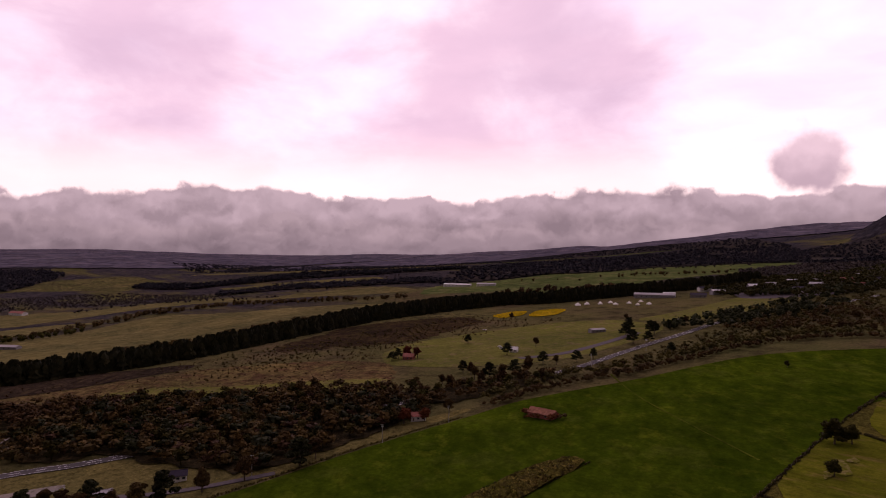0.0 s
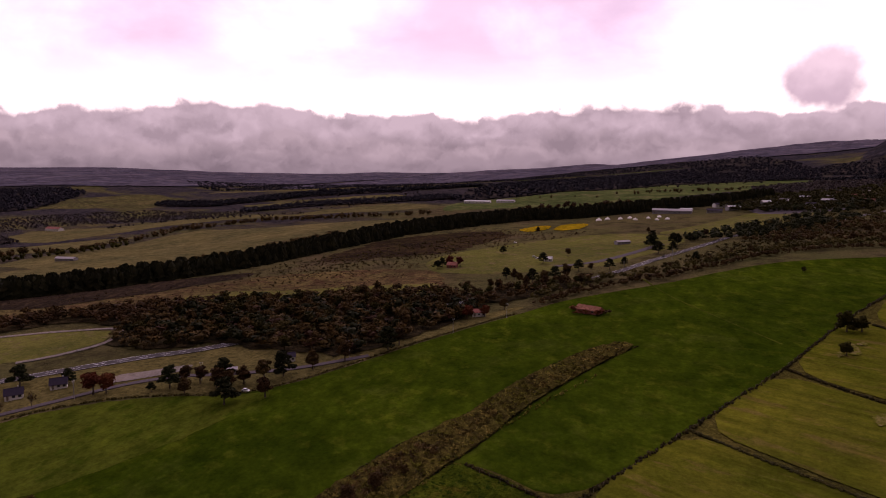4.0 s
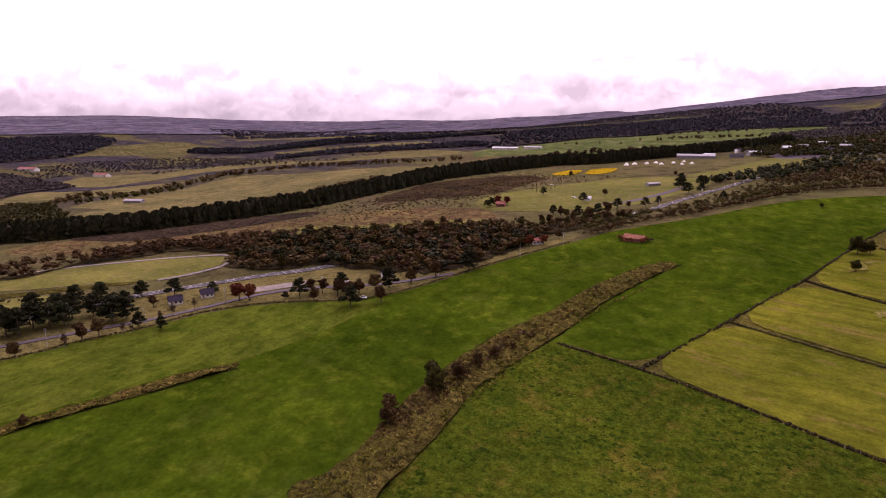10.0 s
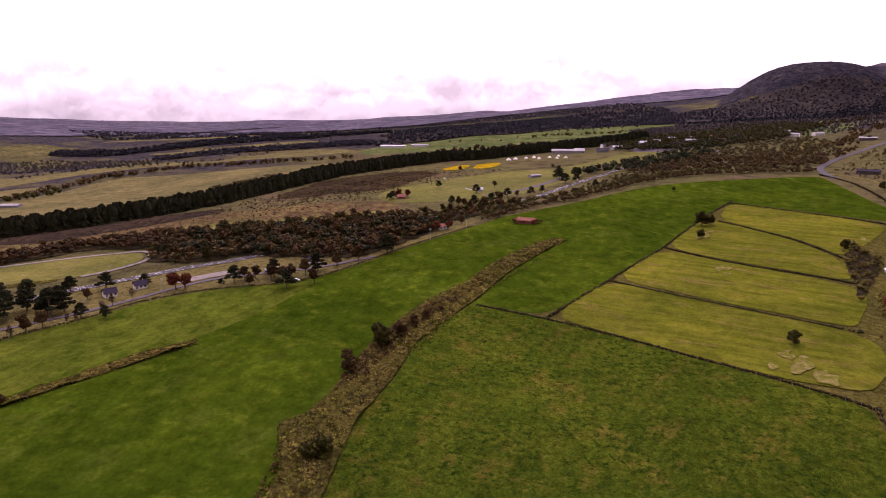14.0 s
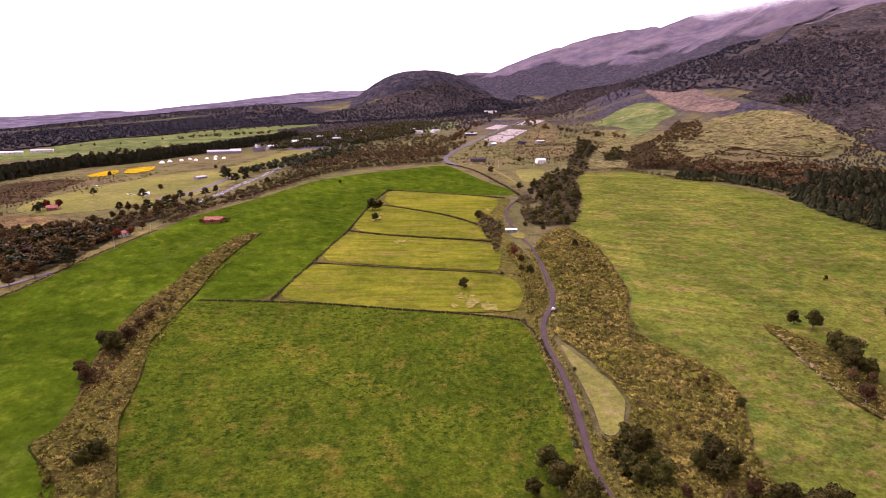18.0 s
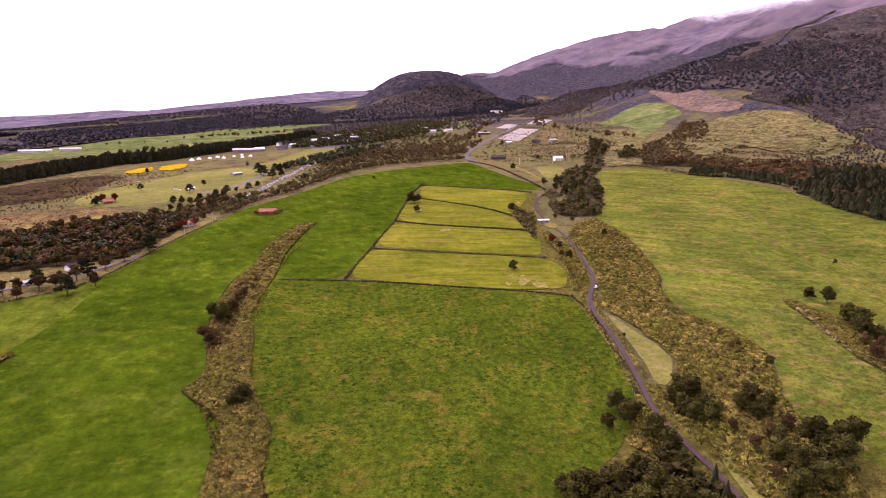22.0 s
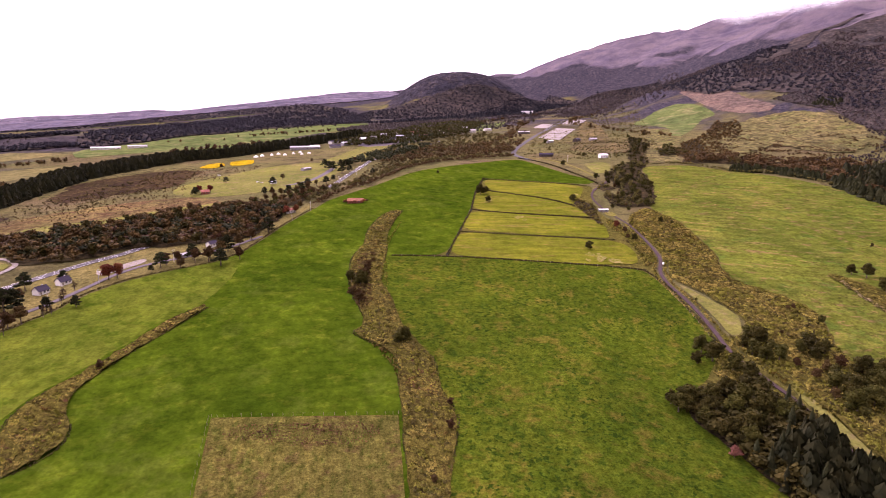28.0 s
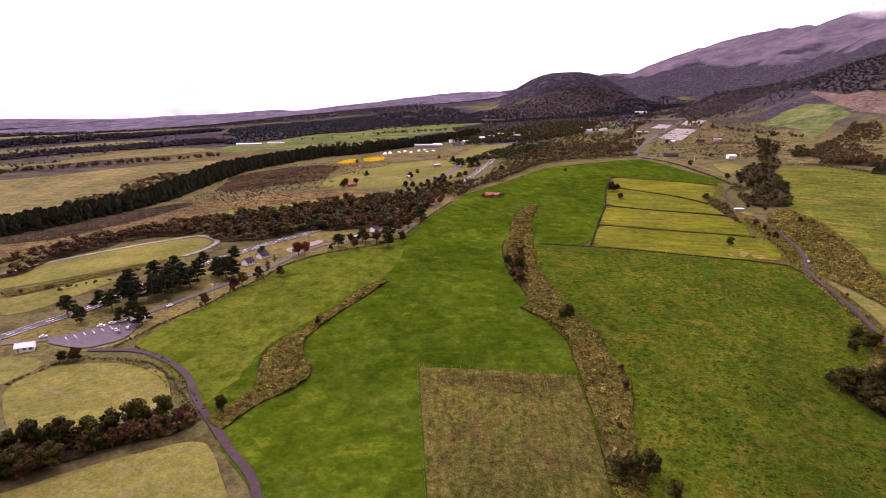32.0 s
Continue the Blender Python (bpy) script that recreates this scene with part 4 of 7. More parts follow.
# outlines of the fields, in metres on the plan
GREEN = [(-376, -115), (-372, -80), (-361, -45), (-356, -20), (-347, 6), (-343, 37), (-329, 65), (-306, 89), (-279, 110), (-265, 137), (-259, 175), (-252, 222), (-243, 266), (-232, 307), (-225, 355), (-201, 402), (-166, 462), (-128, 540), (-78, 600), (9, 659), (51, 672), (69, 585), (93, 495), (120, 446), (100, 426), (-31, 467), (-49, 383), (-63, 286), (-79, 203), (-96, 123), (-143, 128), (-155, 90), (-153, 59), (-143, -2), (-124, -56), (-113, -113), (-118, -206), (-120, -340), (-190, -340), (-252, -229), (-280, -203), (-312, -164), (-346, -133)]
PASTURE = [(-148, 127), (-95, 121), (-45, 111), (-3, 103), (28, 97), (55, 91), (60, 79), (61, 44), (61, 3), (58, -32), (49, -54), (30, -80), (12, -96), (14, -112), (28, -150), (30, -240), (20, -340), (-110, -340), (-110, -200), (-108, -161), (-104, -136), (-102, -112), (-109, -89), (-112, -62), (-119, -46), (-132, -14), (-139, 27), (-148, 58), (-149, 92)]
PADDOCK_A = [(-94, 124), (-80, 199), (-24, 184), (50, 170), (66, 158), (67, 133), (58, 104), (29, 100), (-45, 113)]
PADDOCK_B = [(-78, 204), (-63, 284), (-5, 263), (61, 246), (66, 224), (57, 178), (50, 175), (-24, 188)]
PADDOCK_C = [(-61, 290), (-49, 380), (-33, 388), (20, 348), (56, 302), (61, 254), (-5, 269)]
PADDOCK_D = [(-34, 394), (-31, 462), (14, 452), (95, 416), (74, 356), (56, 310), (20, 354)]
MEADOW = [(214, 555), (285, 558), (337, 494), (385, 440), (401, 407), (437, 299), (470, 255), (560, 120), (520, -160), (330, -200), (180, -120), (129, -66), (132, -34), (139, -17), (150, 8), (149, 28), (139, 48), (122, 70), (126, 95), (134, 122), (145, 149), (149, 189), (151, 241), (146, 282), (142, 318), (172, 376), (188, 435)]
TRIANGLE = [(73, 64), (82, 40), (90, 17), (91, 4), (83, -15), (77, -23), (72, -22), (74, -2), (74, 31)]
PLOT = [(-210, -118), (-127, -114), (-124, -152), (-122, -177), (-120, -240), (-150, -290), (-186, -280), (-191, -217), (-203, -156)]
DITCH_A_WEST = [(-146, 281), (-158, 255), (-166, 205), (-166, 157), (-172, 120), (-170, 78), (-165, 42), (-155, 6), (-151, -14), (-156, -27), (-151, -35), (-136, -49), (-129, -62), (-128, -85), (-125, -112), (-124, -137), (-121, -162), (-122, -206), (-122, -330)]
DITCH_A_EAST = [(-135, 280), (-143, 235), (-147, 185), (-145, 140), (-146, 92), (-145, 58), (-136, 27), (-129, -14), (-116, -46), (-109, -62), (-107, -89), (-100, -112), (-102, -136), (-106, -161), (-108, -200), (-106, -330)]
DITCH_B_WEST = [(-256, 14), (-269, -8), (-276, -39), (-286, -78), (-294, -95), (-297, -118), (-292, -136), (-287, -153), (-293, -171), (-299, -180)]
DITCH_B_EAST = [(-253, 11), (-264, -27), (-274, -59), (-281, -93), (-277, -111), (-267, -126), (-264, -137), (-267, -150), (-279, -165), (-284, -182), (-287, -189)]
DITCH_A, DITCH_B = both_sides(DITCH_A_WEST, DITCH_A_EAST), both_sides(DITCH_B_WEST, DITCH_B_EAST)
ROUGH = [(94, 240), (112, 290), (138, 316), (145, 282), (150, 241), (148, 189), (144, 149), (133, 122), (125, 95), (121, 72), (138, 48), (148, 28), (149, 8), (138, -17), (131, -34), (128, -100), (100, -140), (84, -150), (84, -110), (80, -70), (74, -44), (70, -22), (72, -26), (84, -18), (94, 4), (85, 44), (76, 66), (73, 78), (88, 116), (95, 165)]
SEEP = [(199, 87), (212, 71), (224, 48), (227, 30), (223, 5), (209, -15), (199, 3), (200, 31), (199, 56)]
GOLF_B = [(-530, -75), (-489, -27), (-478, -3), (-454, 4), (-462, -28), (-474, -82)]
WEST_VERGE = [(-470, -150), (-452, -85), (-432, -20), (-415, 45), (-385, 110), (-350, 160), (-300, 176), (-280, 215), (-262, 270), (-246, 326), (-238, 326), (-246, 268), (-255, 222), (-262, 176), (-268, 138), (-282, 112), (-309, 91), (-332, 66), (-346, 38), (-350, 6), (-359, -20), (-364, -45), (-376, -80), (-384, -122)]

drape("field_margin", [(-170, -330), (-175, 60), (-175, 200), (-150, 290), (-60, 300), (-40, 475), (105, 425), (98, 390), (84, 340), (78, 280), (84, 200), (82, 130), (66, 88), (62, 60), (62, 0), (58, -40), (46, -60), (20, -84), (34, -150), (36, -330)], BANK_GRASS, 0.08, "rough olive grass along hedges and banks", "grass", 9, 0.5)
drape("field_margin", [(56, -30), (62, -20), (80, -26), (92, -20), (110, -60), (132, -62), (190, -116), (330, -196), (320, -330), (-10, -335), (-10, -92), (20, -72)], BANK_GRASS, 0.06, "rough olive grass beside the lane and the grove", "grass", 9, 0.5)
drape("field", GREEN, GREEN_TURF, 0.15, "lush bright green hay field on a gentle slope", "field", 8, 0.4)
drape("field", [(-376, -115), (-372, -80), (-361, -45), (-356, -20), (-347, 6), (-343, 37), (-329, 65), (-306, 89), (-279, 110), (-262, 128), (-254, 70), (-258, 16), (-272, -8), (-280, -40), (-290, -80), (-300, -105), (-299, -140), (-303, -172), (-312, -164), (-346, -133)], PALE_GREEN_TURF, 0.25, "paler yellowish green part of the hay field", "field", 8, 1.5)
drape("field", [(-133, 276), (-141, 235), (-144, 185), (-142, 128), (-97, 124), (-81, 200), (-68, 268), (-100, 288)], GREEN_TURF, 0.25, "mown green strip between bank and hedge", "field", 8, 1.0)
drape("pasture", PASTURE, PASTURE_TURF, 0.30, "tufted grazed green pasture with browning patches", "pasture", 8, 0.3)
for _p in (PADDOCK_A, PADDOCK_B, PADDOCK_C, PADDOCK_D):
    drape("paddock", _p, PADDOCK_TURF, 0.45, "yellow-green mown paddock between low hedges", "paddock", 9, 0.3)
drape("meadow", MEADOW, MEADOW_TURF, 0.20, "broad olive meadow with rusty patches beside the scrub", "meadow", 11, 0.6)
drape("meadow", TRIANGLE, DRY_TURF, 0.45, "small dry mown triangle of grass beside the lane", "meadow", 6, 0.3)
drape("plot", PLOT, WEED_TURF, 0.45, "square weedy plot with rust-coloured growth", "field", 6, 0.3, smooth=False)
drape("meadow", [(138, 600), (173, 607), (178, 576), (152, 507), (133, 502)], LAWN_TURF, 0.2, "small mown green field among trees", "meadow", 10, 0.5)
drape("ground_patch", WEST_VERGE, VERGE_TURF, 0.12, "dry pale grass verge between road and field", "grass", 9, 0.8)
drape("meadow", [(-545, -45), (-560, 0), (-548, 40), (-515, 85), (-490, 112), (-464, 132), (-439, 113), (-437, 85), (-443, 61), (-477, 27), (-507, -10)], DRY_TURF, 0.25, "rounded pale mown meadow with a sandy rim", "meadow", 9, 0.5)
drape("bank", [(-520, -40), (-495, -6), (-470, 30), (-452, 52), (-448, 46), (-464, 22), (-488, -16), (-512, -50)], BANK_TURF, 0.4, "rusty grass swale between the mown meadows", "bank", 5, 1.0)
drape("meadow", GOLF_B, DRY_TURF, 0.25, "narrow pale mown meadow by the highway", "meadow", 9, 0.5)
drape("meadow", [(-409, -170), (-401, -143), (-373, -136), (-341, -141), (-326, -160), (-319, -174), (-336, -188), (-368, -212)], DRY_TURF, 0.25, "pale mown meadow inside the bend of the lane", "meadow", 7, 0.4)
drape("meadow", [(-370, -262), (-334, -226), (-318, -213), (-297, -198), (-287, -198), (-256, -240), (-230, -320), (-360, -330)], DRY_TURF, 0.25, "pale dry meadow beside the narrow lane", "meadow", 8, 0.4)
drape("meadow", [(-480, -200), (-455, -140), (-420, -135), (-405, -143), (-415, -175), (-440, -215)], LAWN_TURF, 0.2, "greenish roadside meadow", "meadow", 8, 0.4)
drape("heath", [(-690, 20), (-700, 84), (-606, 121), (-579, 205), (-554, 312), (-480, 390), (-400, 420), (-330, 350), (-399, 293), (-439, 243), (-496, 215), (-518, 161), (-560, 109), (-600, 60)], HEATH_TURF, 0.25, "russet brown heath in a long belt", "heath", 12, 3.0)
drape("meadow", [(-532, 208), (-505, 258), (-448, 284), (-400, 340), (-342, 369), (-332, 328), (-387, 295), (-424, 264), (-458, 242), (-501, 212), (-505, 167)], DRY_TURF, 0.5, "yellowish rough grass behind the wood", "meadow", 12, 4.0)
drape("meadow", [(-616, 446), (-672, 615), (-646, 735), (-556, 758), (-500, 719), (-564, 702), (-614, 663), (-640, 571), (-611, 453)], OLIVE_HEATH, 0.35, "olive rough grass beside the conifers", "meadow", 12, 4.0)
drape("ploughed_field", [(-709, 100), (-689, 88), (-611, 118), (-580, 205), (-562, 313), (-587, 330), (-640, 241), (-668, 149)], PLOUGHED, 0.4, "dark ploughed strip along the conifer wood", "field", 10, 0.8)
drape("marsh", [(-663, 600), (-610, 640), (-562, 722), (-476, 685), (-472, 591), (-463, 510), (-505, 470), (-563, 400), (-600, 440), (-625, 540)], MARSH_TURF, 0.25, "dark brown boggy ground with pale streaks", "marsh", 13, 7.0)
drape("lawn", [(-441, 445), (-458, 511), (-428, 600), (-377, 703), (-322, 736), (-270, 720), (-240, 690), (-238, 600), (-255, 500), (-290, 455), (-327, 430), (-354, 415), (-393, 405)], LAWN_TURF, 0.3, "wide pale green park lawn", "lawn", 12, 0.8)
drape("flower_field", [(-504, 728), (-499, 779), (-477, 789), (-460, 744), (-472, 710)], FLOWERS, 0.9, "bright yellow flower bed in rows", "flower field", 8, 0.3)
drape("flower_field", [(-468, 795), (-449, 824), (-429, 818), (-414, 760), (-432, 734), (-451, 741)], FLOWERS, 0.9, "bright yellow flower bed in rows", "flower field", 8, 0.3)
drape("meadow", [(-303, 735), (-272, 835), (-237, 1033), (-149, 1074), (-171, 880), (-235, 747)], LAWN_TURF, 0.3, "pale mown meadow beside the camping ground", "meadow", 14, 0.8)
drape("field", [(-1035, 204), (-978, 224), (-890, 227), (-880, 269), (-871, 327), (-879, 401), (-829, 498), (-818, 605), (-740, 764), (-800, 830), (-963, 743), (-1043, 652), (-1175, 599), (-1147, 508), (-1088, 423), (-1074, 356), (-1097, 311), (-1074, 255)], BEIGE_TURF, 0.3, "pale dry grass field behind the conifer wood", "field", 20, 2)
drape("field", [(-880, 140), (-760, 215), (-705, 330), (-716, 500), (-760, 600), (-850, 480), (-895, 390), (-890, 260), (-960, 200)], BEIGE_TURF, 0.25, "pale dry grass along the back of the conifers", "field", 20, 2)
drape("field", [(-1165, 130), (-1224, 200), (-1166, 274), (-1128, 339), (-1171, 458), (-1212, 493), (-1273, 416), (-1281, 320), (-1406, 265), (-1276, 179)], BEIGE_TURF, 0.3, "pale dry grass field between hedges", "field", 22, 2)
drape("field", [(-1537, 339), (-1321, 358), (-1345, 494), (-1356, 574), (-1341, 710), (-1215, 790), (-1097, 872), (-930, 930), (-860, 1000), (-1034, 1040), (-1164, 935), (-1191, 831), (-1364, 820), (-1474, 706), (-1508, 577), (-1645, 466)], BEIGE_TURF, 0.3, "long pale dry grass field", "field", 25, 3)
drape("field", [(-2083, 543), (-2102, 651), (-2042, 771), (-1883, 845), (-2282, 1106), (-2392, 1014), (-2358, 865), (-2328, 744)], OLIVE_HEATH, 0.4, "olive grass slope below the dark bench", "field", 35, 4)
drape("field", [(-2257, 1183), (-2032, 1350), (-1667, 1416), (-1300, 1480), (-1350, 1800), (-1900, 1900), (-2220, 1820)], BEIGE_TURF, 0.5, "distant tawny field beyond dark woods", "field", 40, 5)
drape("field", [(-1634, 962), (-1469, 1067), (-1308, 1152), (-1183, 1190), (-1060, 1120), (-1250, 1060), (-1400, 960)], BEIGE_TURF, 0.4, "tawny strip between two dark belts", "field", 30, 3)
drape("field", [(-578, 939), (-555, 992), (-513, 1078), (-441, 1229), (-353, 1504), (-254, 1616), (-297, 1937), (-429, 1834), (-590, 1684), (-629, 1399), (-775, 1156), (-882, 1037), (-820, 930), (-766, 977), (-672, 1010)], FAR_GREEN, 0.5, "wide distant green grazing land", "field", 25, 3)
drape("field", [(-1750, 2050), (-1200, 2350), (-900, 2450), (-700, 2750), (-1000, 2700), (-1500, 2450)], FAR_GREEN, 0.6, "far pale green field on the plain", "field", 45, 6)
drape("field", [(405, 1160), (440, 1240), (520, 1330), (575, 1340), (600, 1270), (593, 1111), (545, 1101), (473, 979), (414, 888), (400, 922), (450, 1036), (440, 1131)], FAR_GREEN, 0.5, "bright green field on the hillside", "field", 16, 1.5)
drape("field", [(342, 1687), (482, 1996), (539, 1895), (445, 1681), (352, 1589)], OLIVE_HEATH, 0.8, "pale olive field on the long slope", "field", 30, 4)
drape("field", [(69, 1886), (132, 1919), (117, 1754), (56, 1675)], FAR_GREEN, 0.6, "small bright green field past the village", "field", 25, 2)
drape("field", [(240, 590), (293, 576), (320, 714), (423, 883), (445, 1022), (391, 1063), (296, 769)], OLIVE_HEATH, 0.35, "olive grass strip on the slope", "field", 14, 1.5)
for _p in ([(767, 975), (838, 1011), (878, 962), (835, 910), (797, 923)], [(895, 1100), (947, 1099), (980, 1060), (968, 1021), (916, 1054)], [(740, 1330), (790, 1308), (832, 1223), (813, 1172), (766, 1224)]):
    drape("clearing", _p, OLIVE_HEATH, 0.8, "pale grassy clearing in the mountain woods", "clearing", 14, 3)
drape("heath", [(706, 1604), (726, 1513), (696, 1276), (686, 1137), (695, 1053), (672, 1024), (629, 1056), (601, 1127), (613, 1289), (638, 1458)], RED_HEATH, 0.6, "russet heath on the mountain foot", "heath", 18, 4)
drape("heath", [(413, 806), (513, 950), (608, 1013), (706, 981), (736, 899), (730, 799), (669, 691), (584, 612), (533, 638), (516, 720), (428, 647), (355, 621)], OLIVE_HEATH, 1.2, "hummocky olive-brown hillside", "heath", 12, 6.0, lambda x, y: 5.0 * np.abs(waves(x, y, 85, 41)) * np.clip(1.1 - np.hypot((x - 575) / 190, (y - 790) / 200), 0, 1))
drape("field", [(192, 865), (294, 1257), (367, 1438), (336, 1193), (268, 875), (210, 805)], BROWN_SOIL, 0.4, "brown terraced cropland", "field", 16, 1)
drape("field", [(20, 1230), (90, 1330), (160, 1600), (110, 1620), (30, 1450)], FAR_GREEN, 0.5, "small bright field near the village", "field", 18, 1)
drape("field", [(150, 760), (190, 860), (330, 860), (300, 720), (220, 690)], BROWN_SOIL, 0.3, "rough terraced smallholding ground", "field", 12, 1)
drape("field", [(-40, 800), (60, 860), (120, 1080), (60, 1200), (-20, 1000)], OLIVE_HEATH, 0.4, "rough olive meadow beyond the hedge", "field", 16, 1.5)
for _x, _y, _w in ((31, 118, 10), (41, 109, 8), (25, 127, 6), (-38, 336, 8), (-42, 324, 4), (-34, 348, 4), (-15, 250, 7), (-12, 238, 4), (73, 365, 5), (67, 354, 4), (20, 110, 4)):
    _a = np.linspace(0, 2 * math.pi, 12, endpoint=False)
    _k = _w * (0.75 + 0.55 * waves(_x + 9 * np.cos(_a), _y + 9 * np.sin(_a), 11, 61))
    drape("bare_patch", np.stack([_x + 0.7 * _k * np.cos(_a), _y + 1.25 * _k * np.sin(_a)], -1).tolist(), BARE_EARTH, 0.85, "trodden bare earth in the grass", "bare ground", 4, 0.8)

# farthest woods: their air haze is painted into the sheet colour
drape("far_woods", [(-5400, 300), (-5300, 2600), (-3600, 4400), (-2600, 4700), (-2350, 3300), (-2700, 2300), (-2500, 1500), (-2900, 900), (-3100, 300)], FAR_WOOD, 4.0, "dark woods and fields of the far plain, haze painted in", "woodland", 60, 20)
drape("far_woods", [(-2300, 1500), (-1900, 2100), (-1500, 2600), (-700, 2900), (-350, 3100), (-200, 3400), (-700, 4300), (-2300, 4400), (-2350, 3300), (-2650, 2300)], FAR_WOOD, 4.0, "dark woods of the far rise, haze painted in", "woodland", 55, 20)
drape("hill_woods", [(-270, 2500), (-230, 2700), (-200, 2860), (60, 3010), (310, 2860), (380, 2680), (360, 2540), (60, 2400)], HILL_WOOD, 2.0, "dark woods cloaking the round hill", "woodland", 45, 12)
# banks of rough grass between the fields
_bank = lambda x, y: 0.9 + 0.8 * waves(x, y, 9, 51) + 0.4 * waves(x, y, 3.5, 52)
drape("bank", DITCH_A, BANK_TURF, 0.2, "overgrown tawny bank winding between the fields", "bank", 2.6, 0.7, _bank)
drape("bank", DITCH_B, BANK_TURF, 0.2, "tapering bank of tawny rough grass", "bank", 2.2, 0.5, _bank)
drape("rough_ground", ROUGH, BANK_TURF, 0.15, "hollow filled with tall tawny grass and scrub", "rough grass", 4.0, 1.2, _bank)
drape("rough_ground", SEEP, BANK_TURF, 0.35, "overgrown gully with pale stones in the meadow", "rough grass", 3.0, 0.8, _bank)

# ---- roads ----
LANE = [(160, 520), (154, 487), (126, 433), (100, 392), (89, 351), (92, 285), (95, 237), (91, 182), (88, 143), (83, 121), (71, 90), (66, 61), (67, 31), (66, 3), (64, -20), (62, -47), (66, -69), (71, -90), (73, -111), (74, -128), (74, -154), (74, -240), (70, -330)]
strip("lane", LANE, 2.7, LANE_ASPHALT, 0.62, "narrow purple-grey asphalt farm lane", "lane")
strip("lane", [(-230, -290), (-254, -227), (-279, -199), (-309, -167), (-326, -145), (-348, -129), (-370, -121), (-395, -124)], 3.8, LANE_ASPHALT, 0.62, "narrow curving asphalt farm lane", "lane")
strip("grass_verge", [(82, -60), (79, -90), (80, -111), (80, -128), (80, -154), (80, -240)], 6.0, DRY_TURF, 0.45, "pale mown verge beside the lane", "verge")
strip("road", [(-470, -150), (-450, -123), (-434, -117), (-413, -100), (-400, -78), (-383, -41), (-369, -8), (-358, 20), (-350, 50), (-342, 84), (-328, 108), (-306, 127), (-283, 151), (-262, 190)], 4.2, ASPHALT, 0.5, "grey country road along the field edge", "road")
HIGHWAY = [(-520, -260), (-475, -160), (-452, -97), (-439, -67), (-428, -21), (-418, 24), (-403, 63), (-379, 115), (-361, 146), (-330, 230), (-290, 320), (-252, 394), (-239, 440), (-230, 490), (-222, 563), (-210, 671), (-200, 745), (-165, 810), (-125, 900), (-70, 1050)]
strip("highway", HIGHWAY, 8.0, HIGHWAY_ASPHALT, 0.55, "pale two-lane highway through the park", "road")
strip("road", [(66, 650), (56, 692), (52, 746), (69, 824), (108, 945), (157, 1084), (222, 1254), (319, 1515)], 9.0, HIGHWAY_ASPHALT, 0.5, "pale curving asphalt road to the farms", "road")
strip("track", [(60, 690), (100, 640), (118, 560), (126, 470)], 3.0, BARE_EARTH, 0.4, "narrow earth track along the field", "track")
strip("track", [(-300, 480), (-274, 516), (-262, 580), (-258, 650)], 9.0, ASPHALT, 0.5, "grey service road among park trees", "road")
strip("track", [(-545, -45), (-560, 0), (-548, 40), (-515, 87), (-490, 114), (-464, 134), (-437, 115), (-434, 85), (-441, 62)], 4.5, GRAVEL, 0.55, "sandy path round the meadow", "path")
strip("track", [(-200, 451), (-149, 391), (-70, 327)], 1.2, PALE_GREEN_TURF, 0.30, "faint cattle track across the field", "track")
drape("car_park", [(-264, 1053), (-199, 1086), (-148, 1123), (-100, 1152), (-100, 1080), (-183, 993), (-237, 985)], ASPHALT, 0.4, "large pale asphalt car park by the village", "car park", 16, 0.5)
drape("car_park", [(-430, -118), (-412, -98), (-399, -74), (-388, -84), (-384, -108), (-398, -124)], ASPHALT, 0.66, "purple-grey asphalt car park at the road junction", "car park", 6, 0.2)
drape("gravel_yard", [(-362, 88), (-352, 104), (-340, 124), (-334, 115), (-345, 90), (-354, 78)], GRAVEL, 0.45, "pale gravel yard beside the road", "yard", 5, 0.4)
drape("bare_patch", [(82, 284), (90, 302), (98, 296), (94, 278), (87, 273)], BARE_EARTH, 0.75, "worn earth yard beside the lane shed", "bare ground", 4, 0.4)


def nursery_bed(corners, rows, label):
    """A plot of long film-covered rows with dark gaps between."""
    t = thing("nursery_bed", label, "nursery bed", "nursery beds")
    a, b, c, e = (np.array(q, float) for q in corners)
    for k in range(rows):
        u, w = k / rows + 0.02, (k + 0.9) / rows
        v, f = [], []
        for s in np.linspace(0, 1, 14):
            p, q = (a + (e - a) * u) * (1 - s) + (b + (c - b) * u) * s, (a + (e - a) * w) * (1 - s) + (b + (c - b) * w) * s
            for g, lift in ((0, 0.3), (0.2, 1.5), (0.8, 1.5), (1, 0.3)):
                o = p + (q - p) * g
                v.append((o[0], o[1], ground_at(*o) + lift))
        for s in range(13):
            f += [(s * 4 + g, s * 4 + g + 1, s * 4 + g + 5, s * 4 + g + 4) for g in range(3)]
        part("row_cover", mesh_of("row_cover", v, f, FILM_SHEET), t)


for _p, _n in (([(177, 938), (145, 1006), (182, 1097), (218, 1039)], 7), ([(222, 1056), (187, 1112), (232, 1223), (264, 1157)], 7), ([(208, 1228), (183, 1283), (228, 1407), (252, 1356)], 6), ([(304, 1290), (272, 1350), (342, 1535), (365, 1441)], 6)):
    nursery_bed(_p, _n, "pale film-covered nursery rows on terraced ground")


